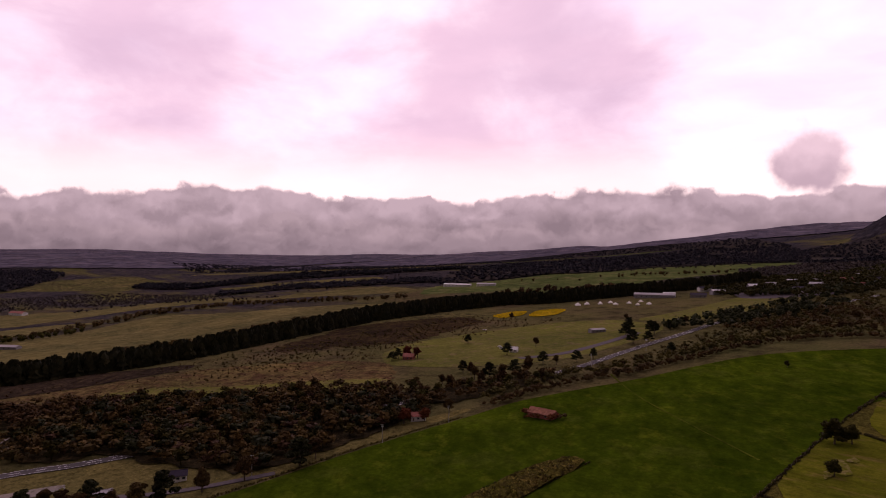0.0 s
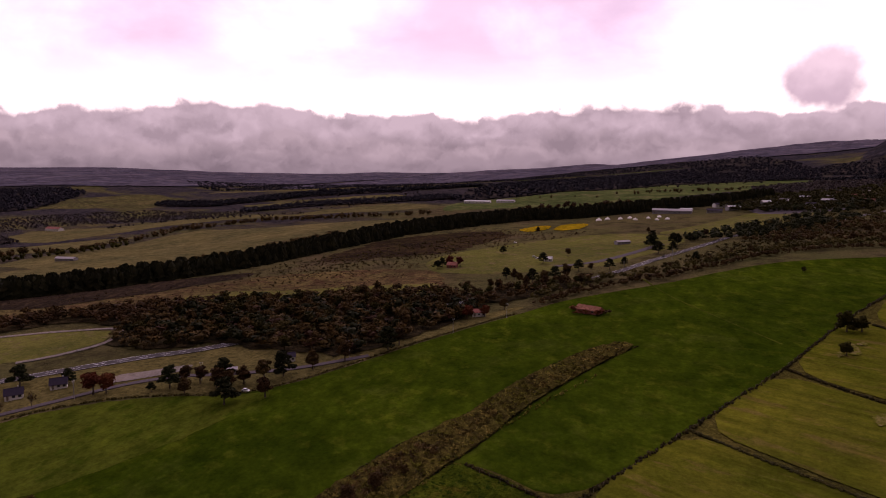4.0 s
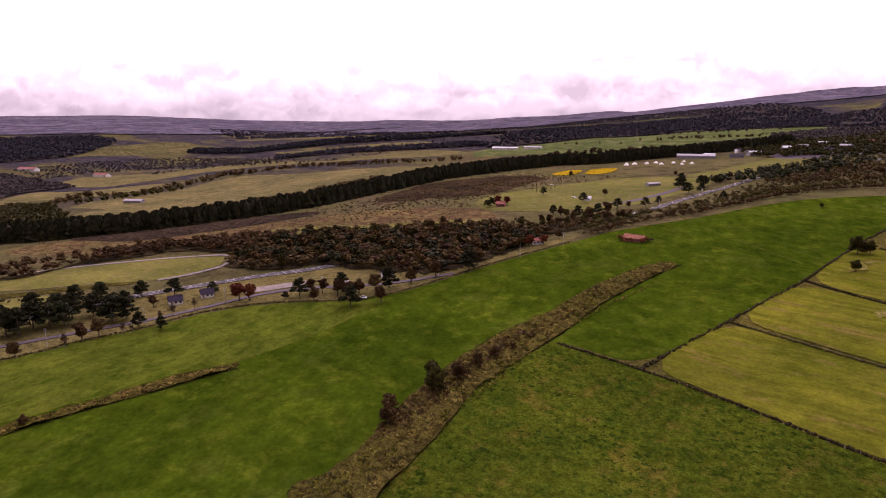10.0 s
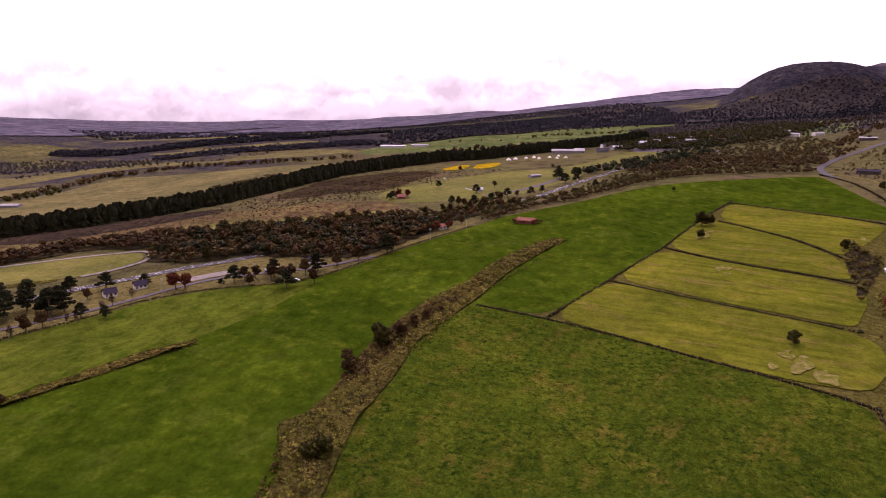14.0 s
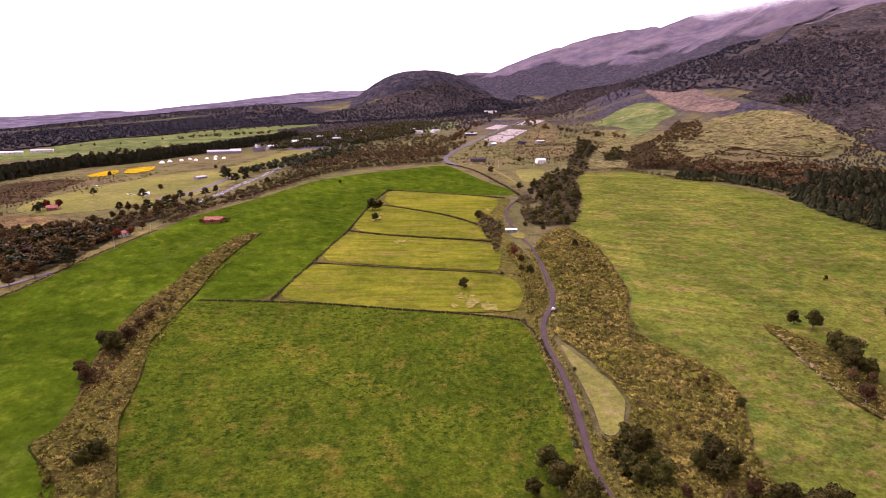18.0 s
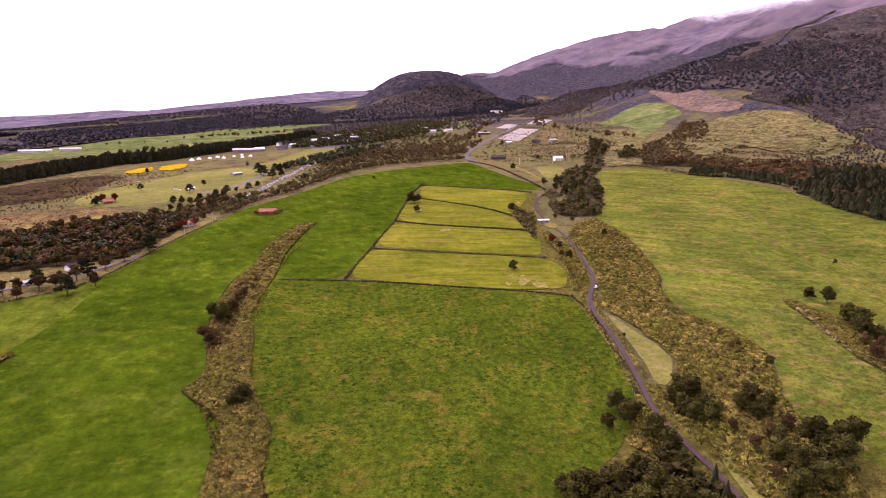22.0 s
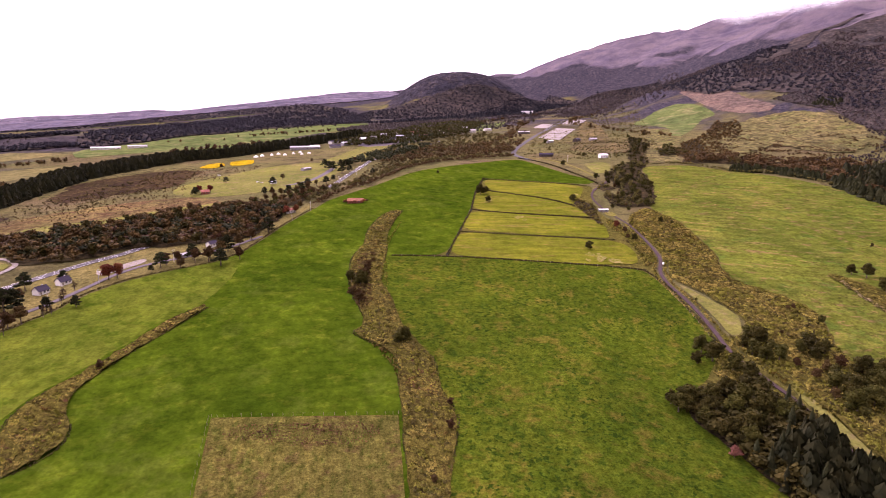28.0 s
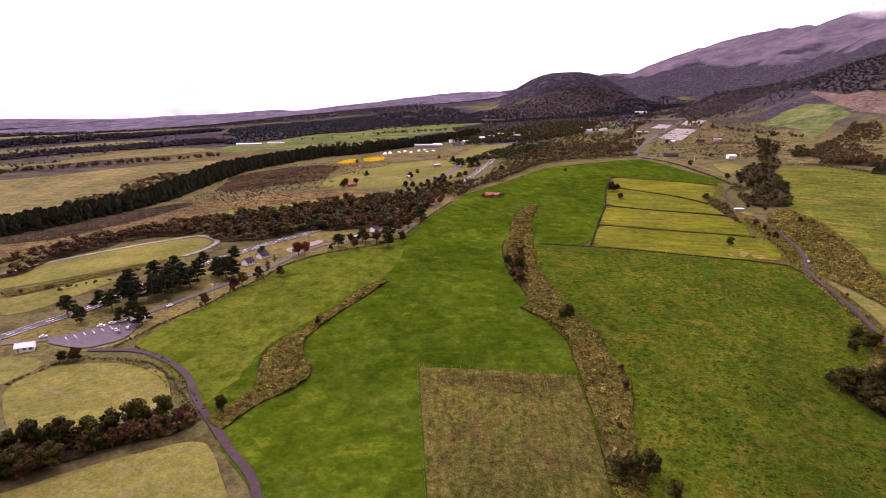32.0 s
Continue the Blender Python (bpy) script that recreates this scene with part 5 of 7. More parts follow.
def painted(name, line, width, lift, dash=0.0):
    c = curve_through(line, 3.0)
    d = np.gradient(c, axis=0)
    d /= np.linalg.norm(d, axis=1)[:, None]
    side = np.stack([-d[:, 1], d[:, 0]], -1)
    a, b = c + side * width / 2, c - side * width / 2
    v = np.concatenate([np.column_stack([a, height(a[:, 0], a[:, 1]) + lift]), np.column_stack([b, height(b[:, 0], b[:, 1]) + lift])])
    n = len(c)
    faces = [(i, i + 1, n + i + 1, n + i) for i in range(n - 1) if not dash or (i * 3.0) % (2 * dash) < dash]
    ob = new(name, mesh_of(name, v, faces, PAINT_LINE))
    return tagged(ob, "white painted road line", "road marking", "", "structure")


painted("road_marking", HIGHWAY, 0.35, 0.66, 6.0)
for _k in (-3.6, 3.6):
    _c = np.array(HIGHWAY, float)
    _d = np.gradient(_c, axis=0)
    _d /= np.linalg.norm(_d, axis=1)[:, None]
    painted("road_marking", (_c + _k * np.stack([-_d[:, 1], _d[:, 0]], -1)).tolist(), 0.22, 0.61)
for _k in range(9):
    painted("road_marking", [(-420 + _k * 3.2, -110 + _k * 3.6), (-415.5 + _k * 3.2, -113.8 + _k * 3.6)], 0.18, 0.72)


# ---- trees that stand out singly ----
PROTOTYPES = {}
LABELS = {"oak": "round dark green broadleaf tree", "brown": "broadleaf tree with browning leaves", "red": "tree with deep crimson leaves", "pine": "dark pine with layered boughs", "cedar": "pointed dark green conifer", "bare": "nearly bare tree with thin branches", "pink": "tree with faded pink autumn leaves"}


def plant(kind, spots, group, seed=1, note=""):
    r = np.random.RandomState(seed)
    for x, y, tall in spots:
        k = (kind, r.randint(3))
        s = tall / 10 * r.uniform(0.94, 1.06)
        m = Matrix.LocRotScale((x, y, ground_at(x, y)), Euler((0, 0, r.uniform(0, 6.28))), (s * r.uniform(0.92, 1.1), s * r.uniform(0.92, 1.1), s))
        if k not in PROTOTYPES:
            t = make_tree(kind, 11 * k[1] + len(kind), LABELS[kind])
            PROTOTYPES[k] = t
            t.matrix_basis = m
        else:
            src = PROTOTYPES[k]
            t = src.copy()
            scene.collection.objects.link(t)
            t.matrix_basis = m
            for c in src.children:
                q = c.copy()
                scene.collection.objects.link(q)
                q.parent = t
        tagged(t, LABELS[kind] + (" " + note if note else ""), "tree", group)


plant("pine", [(-444, -76, 14), (-386, -87, 13), (-431, -62, 12), (-430, -40, 12), (-404, -45, 17), (-404, -31, 17), (-408, -16, 17), (-403, -10, 16), (-374, 2, 16), (-373, 10, 15), (-352, 8, 9), (-390, 49, 13), (-374, 68, 8), (-423, 15, 14), (-412, -52, 15), (-398, -24, 15), (-382, 6, 15), (-403, -83, 10), (-398, -78, 12)], "trees of the roadside park", 2, "beside the road")
plant("brown", [(-363, -52, 10), (-358, -21, 12), (-355, -13, 12), (-382, 31, 8), (-315, 105, 10), (-308, 109, 10), (-287, 122, 11), (-280, 130, 12), (-273, 157, 12), (-267, 176, 12), (-260, 214, 11), (-265, 279, 10), (-249, 314, 9), (-262, 118, 11), (-301, 96, 10), (-295, 111, 11), (-285, 112, 12)], "trees of the roadside park", 3, "at the field edge")
plant("bare", [(-353, 29, 9), (-353, 43, 9), (-348, -3, 8), (-345, 1, 7), (-354, -31, 10), (-349, 19, 8), (-362, -60, 7)], "trees of the roadside park", 4, "on the dry verge")
plant("red", [(-342, 68, 12), (-338, 73, 11), (-259, 282, 10), (-250, 291, 9), (-406, 446, 11), (-389, 442, 11), (74, 212, 9)], "red trees", 5)
plant("pine", [(-316, 96, 12), (-299, 118, 13), (-278, 141, 14), (-259, 203, 15), (-320, 88, 5), (-337, 14, 8), (-404, 423, 9), (-405, 433, 10), (-319, 489, 12), (-267, 465, 11), (-395, 530, 10), (-272, 101, 14)], "scattered pines", 6)
plant("pine", [(-280, 404, 12), (-267, 420, 13), (-312, 412, 10), (-245, 484, 10), (-238, 501, 9), (-254, 613, 15), (-274, 665, 15), (-235, 581, 13), (-237, 642, 14), (-234, 681, 9), (-186, 544, 9), (-129, 765, 11), (-157, 767, 11), (-105, 812, 10), (-262, 628, 14), (-246, 655, 14), (-225, 594, 11)], "pines along the highway", 7)
plant("brown", [(-316, 536, 9), (-278, 459, 8), (-457, 712, 9), (-272, 409, 12), (-262, 431, 13), (-302, 409, 11), (-256, 468, 8), (-307, 737, 8), (-230, 724, 9), (-301, 371, 8), (-313, 355, 8), (-288, 395, 10), (-276, 388, 10), (-262, 395, 10), (-250, 400, 9)], "trees by the highway", 8)
plant("brown", [(-146, 683, 10), (-129, 677, 11), (-104, 686, 10), (-80, 711, 10), (-151, 599, 9), (-161, 567, 9), (-171, 536, 8), (-192, 491, 7), (-198, 468, 7), (-201, 446, 6), (-54, 716, 9), (-28, 728, 9), (-1, 731, 9), (27, 743, 8), (-76, 800, 10)], "hedge trees north of the field", 9)
plant("oak", [(28, 141, 8.5), (-44, 366, 14), (-37, 370, 11), (-39, 325, 8), (58, 328, 9), (-91, 512, 5), (58, 335, 6)], "lone trees in the paddocks", 10, "alone in a paddock")
plant("oak", [(-159, 51, 13), (-166, 57, 10), (-126, -38, 9), (-129, -42, 8), (-112, -197, 14), (-105, -190, 12), (-118, -195, 11), (-98, -203, 9)], "trees on the grassy bank", 11, "on the bank")
plant("brown", [(-157, 64, 9), (-157, 19, 10), (-162, 25, 9), (-157, 78, 8), (-156, 91, 7), (-154, 104, 5), (-280, -73, 6), (-104, -125, 5), (-112, -160, 4), (-103, -105, 4)], "trees on the grassy bank", 12, "on the bank")
plant("oak", [(121, 456, 9.36), (128, 427, 9.36), (135, 412, 10.1), (149, 421, 10.8), (166, 450, 10.1), (168, 405, 10.8), (174, 399, 9.36), (127, 360, 8.64), (137, 337, 9.36), (143, 321, 9.36), (114, 336, 7.2), (102, 319, 6.48), (194, 532, 7.92), (191, 564, 7.92), (166, 505, 9.36), (133, 253, 7.2), (141, 244, 4.32), (79, 174, 7.2), (114, 200, 2.88), (117, 309, 6.48), (151, 390, 8.64), (143, 370, 8.64), (155, 440, 9.36), (118, 352, 6.48), (184, 500, 8.64), (140, 470, 8.64)], "trees along the lane", 13, "by the lane")
plant("brown", [(76, 194, 7.2), (73, 176, 5.76), (131, 18, 4.32), (137, 21, 4.32), (106, -19, 3.6), (123, 367, 6.48), (130, 402, 6.48), (120, 327, 5.76)], "trees along the lane", 14, "by the lane")
plant("oak", [(74, 31, 2.5), (73, -36, 8), (82, -34, 12), (74, -45, 10), (88, -30, 7), (103, -43, 9), (112, -39, 12), (117, -44, 11), (113, -31, 9), (143, 0, 6), (78, -53, 11), (87, -41, 8), (80, -26, 9), (86, -52, 10), (109, -50, 12), (101, -80, 11), (104, -87, 13), (125, -67, 14), (129, -80, 14), (109, -97, 13), (97, -102, 13), (56, -60, 9)], "trees in the hollow", 15, "in tall grass")
plant("brown", [(106, -63, 8), (91, -60, 7), (95, -72, 7), (118, -58, 9), (92, -92, 8)], "trees in the hollow", 16, "in tall grass")
plant("oak", [(219, 82, 9), (226, 75, 13), (222, 39, 15), (222, 48, 14), (219, 30, 14), (225, 26, 11), (134, -69, 13), (141, -68, 14), (128, -72, 11), (288, 156, 4), (290, 99, 5)], "trees in the meadow gully", 17, "in the meadow gully")
plant("brown", [(222, 20, 7), (205, 2, 11), (207, 6, 9), (213, 22, 9)], "trees in the meadow gully", 18, "in the meadow gully")
plant("oak", [(15, -101, 11), (6, -106, 10), (5, -99, 8), (18, -110, 12), (36, -90, 11), (39, -100, 13), (43, -109, 14), (20, -127, 12), (27, -134, 13), (19, -119, 10), (56, -88, 11), (52, -113, 14), (44, -45, 11), (46, -55, 12), (36, -58, 8), (52, -66, 12), (55, -78, 13), (11, -103, 12), (25, -98, 11), (30, -110, 12), (33, -122, 13), (14, -116, 10)], "dark grove beside the lane", 19, "in the grove")
plant("cedar", [(52, -121, 14), (53, -129, 15), (36, -141, 15), (27, -149, 14), (24, -143, 12), (37, -150, 14), (49, -144, 16), (62, -132, 15), (57, -147, 15), (57, -156, 16), (43, -160, 15), (34, -163, 14), (62, -163, 15), (68, -150, 13), (28, -159, 12), (48, -168, 15), (64, -98, 12), (64, -107, 12), (44, -132, 14), (62, -120, 13), (38, -175, 14), (54, -180, 15)], "dark grove beside the lane", 20, "in the grove")
plant("oak", [(18, 940, 8), (177, 1484, 9), (221, 1499, 10), (311, 908, 8), (259, 716, 9), (299, 808, 10), (159, 671, 8), (104, 581, 9), (135, 882, 10)], "trees on the slope", 25, "on the rough slope")
plant("pink", [(17, -139, 6)], "dark grove beside the lane", 21, "at the grove edge")
plant("oak", [(-394, -137, 8), (-400, -139, 7), (-293, -174, 8), (-364, -216, 11), (-355, -214, 13), (-346, -209, 14), (-337, -206, 12), (-331, -198, 13), (-324, -191, 13), (-317, -182, 11), (-330, -211, 11), (-340, -223, 12), (-350, -228, 12), (-356, -236, 13)], "hedge trees in the south-west", 22, "in a thick hedge")
plant("brown", [(-306, -188, 8), (-313, -195, 9), (-319, -201, 9), (-306, -182, 7), (-325, -207, 9), (-345, -232, 10)], "hedge trees in the south-west", 23, "in a thick hedge")

# ---- woods, hedges and rough grass ----
WOOD_W = [(-434, 113), (-469, 145), (-478, 192), (-458, 234), (-414, 255), (-381, 304), (-328, 308), (-285, 301), (-266, 325), (-258, 271), (-266, 222), (-270, 186), (-300, 172), (-327, 163), (-365, 158), (-392, 118)]


def wood(poly, gap, lo, hi, mat, crowns, seed, label, clump=0.0, name="woodland"):
    s = spots_in(poly, gap * 0.74 if name == "far_forest" else gap, seed, clump)
    r = np.random.RandomState(seed)
    # a dark floor sheet carries the shade between the crowns as colour
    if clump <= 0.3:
        drape("forest_floor", poly, FAR_FLOOR if name == "far_forest" else FOREST_FLOOR, 2.6 if name == "far_forest" else 0.75, "leaf-strewn ground under trees, crown shade in its dark colour", "ground", max(9, gap * 1.2), gap * 0.4)
    if len(s):
        s = s[height(s[:, 0], s[:, 1]) < 330 + 50 * waves(s[:, 0], s[:, 1], 260, seed)]
    tall = r.uniform(lo, hi, len(s)) * (0.8 if name == "far_forest" else 1.0)
    scatter(name, crowns, s, tall, mat, label, "woodland", seed, (1.2, 1.8) if name == "far_forest" else (1.05, 1.5), 0.4)


def belt(line, gap, width, lo, hi, mat, crowns, seed, label, name="hedge", squash=(0.9, 1.4), sink=0.1):
    s = spots_along(line, gap, width, seed)
    crowns = LOW_CROWNS if hi < 2.6 else FAR_CROWNS if max(abs(q[1]) for q in line) > 1100 or min(q[0] for q in line) < -700 else crowns
    r = np.random.RandomState(seed)
    if crowns is FAR_CROWNS:
        squash = (1.1, 1.8)
    scatter(name, crowns, s, r.uniform(lo, hi, len(s)), mat, label, "hedge", seed, squash, sink)


wood(WOOD_W, 9.5, 6, 10, BROWN_LEAF, WOOD_CROWNS, 101, "autumn-brown mixed wood along the highway", 0.25)
wood(WOOD_W, 15, 5, 10, WINE_LEAF, WOOD_CROWNS, 107, "wine-brown trees in the roadside wood", 0.35)
wood(WOOD_W, 14, 7, 12, PINE_LEAF, WOOD_CROWNS, 102, "dark pines mixed into the autumn wood", 0.3)
wood([(-519, 221), (-428, 244), (-401, 292), (-380, 324), (-334, 330), (-300, 355), (-290, 320), (-304, 290), (-333, 257), (-386, 221)], 9, 5, 10, BROWN_LEAF, WOOD_CROWNS, 103, "brown thicket behind the wood", 0.35)
wood([(-345, 325), (-300, 345), (-262, 420), (-229, 435), (-246, 380), (-262, 330), (-300, 315)], 10, 5, 10, BROWN_LEAF, WOOD_CROWNS, 104, "autumn thicket by the highway", 0.2)
belt([(-630, -120), (-600, -60), (-590, -13), (-584, 25), (-575, 62), (-567, 102), (-546, 133), (-523, 170), (-490, 200)], 2.4, 20, 5, 10, BROWN_LEAF, WOOD_CROWNS, 105, "brown shrub belt behind the round meadow")
belt([(-600, -160), (-560, -90), (-520, -50), (-470, -20), (-448, 20)], 6.0, 10, 2, 5, SCRUB_LEAF, WOOD_CROWNS, 106, "low scrub beside the pale meadow")
# the dark conifer plantation
CONIFER_FRONT = [(-900, -30), (-763, 20), (-700, 105), (-662, 173), (-634, 255), (-622, 355), (-640, 520), (-648, 640), (-600, 780), (-560, 840), (-481, 893), (-400, 1010), (-330, 1110), (-260, 1230)]
_depths = [75, 60, 46, 42, 40, 44, 56, 66, 62, 54, 38, 34, 30, 28]
_back = [(x - d * 0.85, y + d * 0.5) for (x, y), d in zip(CONIFER_FRONT, _depths)]
wood(both_sides(CONIFER_FRONT, _back), 6.2, 13, 19, CEDAR_LEAF, CEDAR_CROWNS, 107, "dark dense conifer plantation in a long strip", 0, "conifer_plantation")
wood([(-760, 300), (-700, 330), (-690, 480), (-720, 600), (-790, 620), (-770, 450)], 11, 5, 10, BROWN_LEAF, WOOD_CROWNS, 108, "brown wood edge behind the conifers", 0.5)
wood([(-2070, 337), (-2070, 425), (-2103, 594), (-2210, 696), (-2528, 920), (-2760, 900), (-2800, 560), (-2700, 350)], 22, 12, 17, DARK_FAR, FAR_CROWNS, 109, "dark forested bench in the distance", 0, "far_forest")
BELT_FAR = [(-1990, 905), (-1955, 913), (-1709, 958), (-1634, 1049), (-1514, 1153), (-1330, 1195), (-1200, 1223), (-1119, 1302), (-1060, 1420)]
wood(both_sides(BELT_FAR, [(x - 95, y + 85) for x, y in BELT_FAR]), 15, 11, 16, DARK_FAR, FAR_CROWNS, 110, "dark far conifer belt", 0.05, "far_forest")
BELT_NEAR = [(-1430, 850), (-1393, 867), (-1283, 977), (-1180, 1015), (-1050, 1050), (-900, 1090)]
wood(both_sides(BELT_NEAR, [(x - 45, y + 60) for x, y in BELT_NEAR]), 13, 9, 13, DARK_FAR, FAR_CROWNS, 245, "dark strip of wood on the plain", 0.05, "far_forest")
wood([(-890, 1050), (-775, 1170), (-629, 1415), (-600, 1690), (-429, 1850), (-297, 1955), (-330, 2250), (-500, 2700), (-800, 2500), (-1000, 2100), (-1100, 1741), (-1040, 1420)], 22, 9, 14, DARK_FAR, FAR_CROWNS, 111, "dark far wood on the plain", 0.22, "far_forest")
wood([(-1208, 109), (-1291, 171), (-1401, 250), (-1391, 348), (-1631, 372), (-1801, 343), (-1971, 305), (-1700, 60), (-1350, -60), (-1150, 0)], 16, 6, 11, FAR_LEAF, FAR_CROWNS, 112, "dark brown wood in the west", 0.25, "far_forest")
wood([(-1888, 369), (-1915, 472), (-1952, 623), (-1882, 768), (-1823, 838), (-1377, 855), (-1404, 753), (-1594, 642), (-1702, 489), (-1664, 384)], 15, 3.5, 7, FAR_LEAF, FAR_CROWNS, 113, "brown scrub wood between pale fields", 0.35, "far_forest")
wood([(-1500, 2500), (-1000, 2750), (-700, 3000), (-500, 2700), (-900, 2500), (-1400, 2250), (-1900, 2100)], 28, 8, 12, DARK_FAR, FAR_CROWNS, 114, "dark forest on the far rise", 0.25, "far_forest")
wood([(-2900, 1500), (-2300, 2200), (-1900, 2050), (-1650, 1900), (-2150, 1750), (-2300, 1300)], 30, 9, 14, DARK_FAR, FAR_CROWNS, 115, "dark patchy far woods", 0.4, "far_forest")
belt([(-1104, 212), (-1171, 283), (-1089, 328), (-1121, 395), (-1168, 503), (-1229, 576), (-1187, 628)], 5, 22, 6, 11, BROWN_LEAF, WOOD_CROWNS, 116, "brown tree hedge across pale fields")
belt([(-1229, 576), (-1212, 645), (-1184, 731), (-1062, 790), (-900, 850), (-830, 900)], 4, 36, 5, 10, BROWN_LEAF, WOOD_CROWNS, 117, "brown hedge between pale fields")
belt([(-1070, 230), (-1075, 300), (-1060, 350), (-1075, 410)], 9, 10, 7, 11, OAK_LEAF, WOOD_CROWNS, 118, "row of round dark trees between fields")
belt([(-1500, 560), (-1470, 690), (-1380, 760), (-1190, 840)], 9, 40, 4, 8, FAR_LEAF, WOOD_CROWNS, 119, "low dark hedge in the distance")
belt([(-640, 960), (-600, 1010), (-520, 1080), (-470, 1120)], 6, 26, 6, 12, BROWN_LEAF, WOOD_CROWNS, 120, "clump of trees on green grazing land")
belt([(-560, 1330), (-470, 1400), (-380, 1470)], 9, 20, 5, 9, BROWN_LEAF, WOOD_CROWNS, 121, "tree clump on distant grazing land")
belt([(-700, 1150), (-560, 1240), (-400, 1500), (-300, 1700)], 34, 60, 4, 9, BROWN_LEAF, WOOD_CROWNS, 122, "single trees dotted over grazing land")
wood([(-285, 1080), (-263, 1230), (-178, 1400), (-99, 1620), (30, 1720), (80, 1550), (10, 1230), (-80, 1215), (-200, 1195)], 11, 7, 13, OAK_LEAF, WOOD_CROWNS, 123, "dark trees of the village", 0.36)
wood([(-220, 815), (-171, 880), (-118, 986), (-60, 1040), (-20, 1180), (47, 1190), (88, 1044), (33, 882), (-48, 827), (-119, 760), (-160, 700)], 12, 4.5, 9, SCRUB_LEAF, WOOD_CROWNS, 124, "brown and green village thicket", 0.32)
wood([(-235, 690), (-200, 790), (-150, 870), (-110, 960), (-90, 930), (-140, 800), (-180, 690)], 10, 8, 13, PINE_LEAF, WOOD_CROWNS, 125, "dark pines beyond the highway", 0.4)
HEDGE_N = [(-235, 341), (-214, 415), (-188, 458), (-159, 523), (-127, 610), (-86, 667), (-27, 694), (44, 706)]
belt(HEDGE_N, 1.6, 9, 2.5, 6.5, BROWN_LEAF, WOOD_CROWNS, 126, "thick brown hedge along the north field edge")
belt([(x - 12, y + 14) for x, y in HEDGE_N], 2.6, 14, 4, 9, SCRUB_LEAF, WOOD_CROWNS, 127, "scrubby trees behind the hedge")
belt([(-40, 700), (0, 740), (40, 790), (60, 850), (90, 960)], 4, 30, 4, 9, BROWN_LEAF, WOOD_CROWNS, 128, "scrub along the farm road")
belt([(-36, 745), (30, 820), (60, 960), (90, 1100)], 6, 40, 4, 8, SCRUB_LEAF, WOOD_CROWNS, 129, "scrub on the rough meadow")
wood([(138, 490), (176, 545), (212, 590), (228, 560), (196, 505), (190, 455), (180, 405), (150, 313), (129, 321), (123, 359), (135, 405), (140, 450)], 9, 3, 6.5, OAK_LEAF, WOOD_CROWNS, 130, "dense dark trees filling the stream hollow", 0.30)
wood([(107, 328), (145, 316), (135, 360), (115, 385), (104, 367)], 6, 3, 7, SCRUB_LEAF, WOOD_CROWNS, 131, "brown scrub beside the lane bend", 0.1)
wood([(61, 218), (82, 319), (63, 351), (57, 306), (61, 255)], 5, 2, 5, YELLOW_BUSH, WOOD_CROWNS, 132, "yellow-green scrub between paddocks and lane", 0.1)
wood([(106, 403), (120, 430), (132, 406), (115, 387)], 6, 2, 4, YELLOW_BUSH, WOOD_CROWNS, 133, "yellow scrub by the lane", 0)
FOREST_R = [(275, 570), (342, 566), (396, 490), (424, 424), (420, 348), (430, 305), (460, 285), (640, 250), (700, 420), (600, 500), (520, 545), (430, 560), (375, 610), (320, 620)]
wood(FOREST_R, 10, 7, 13, BROWN_LEAF, WOOD_CROWNS, 134, "brown mixed wood along the meadow edge", 0.25)
wood([(440, 400), (452, 300), (560, 260), (640, 380), (540, 480), (470, 470)], 8, 10, 17, CEDAR_LEAF, CEDAR_CROWNS, 135, "dark conifers behind the meadow", 0.1, "conifer_plantation")
belt([(205, 552), (278, 563), (330, 496), (390, 468), (412, 404), (410, 340), (424, 295)], 2.2, 6, 3, 6, SCRUB_LEAF, WOOD_CROWNS, 136, "scrub hedge along the meadow edge")
wood([(440, 850), (500, 950), (560, 1050), (590, 1010), (545, 900), (480, 800)], 10, 5, 10, BROWN_LEAF, WOOD_CROWNS, 137, "scrub wood beside the hillside field", 0.2)
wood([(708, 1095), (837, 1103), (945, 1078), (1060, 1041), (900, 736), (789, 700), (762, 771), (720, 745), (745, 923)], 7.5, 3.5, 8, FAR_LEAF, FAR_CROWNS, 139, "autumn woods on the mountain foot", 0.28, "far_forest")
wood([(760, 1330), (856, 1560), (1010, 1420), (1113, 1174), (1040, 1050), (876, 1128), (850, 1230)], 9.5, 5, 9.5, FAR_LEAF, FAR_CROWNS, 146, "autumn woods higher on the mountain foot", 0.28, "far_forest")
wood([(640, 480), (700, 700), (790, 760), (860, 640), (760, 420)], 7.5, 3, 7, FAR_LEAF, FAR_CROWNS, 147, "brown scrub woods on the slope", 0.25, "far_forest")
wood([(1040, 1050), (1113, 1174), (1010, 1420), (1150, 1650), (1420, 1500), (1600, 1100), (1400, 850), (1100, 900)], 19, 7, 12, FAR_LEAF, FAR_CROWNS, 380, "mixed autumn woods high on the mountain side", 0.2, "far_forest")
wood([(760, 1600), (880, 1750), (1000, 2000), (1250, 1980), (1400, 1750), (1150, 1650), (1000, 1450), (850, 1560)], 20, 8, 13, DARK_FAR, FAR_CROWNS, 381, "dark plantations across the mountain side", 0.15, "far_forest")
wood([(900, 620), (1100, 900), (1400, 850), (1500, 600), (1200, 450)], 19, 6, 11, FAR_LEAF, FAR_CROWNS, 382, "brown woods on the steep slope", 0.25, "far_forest")
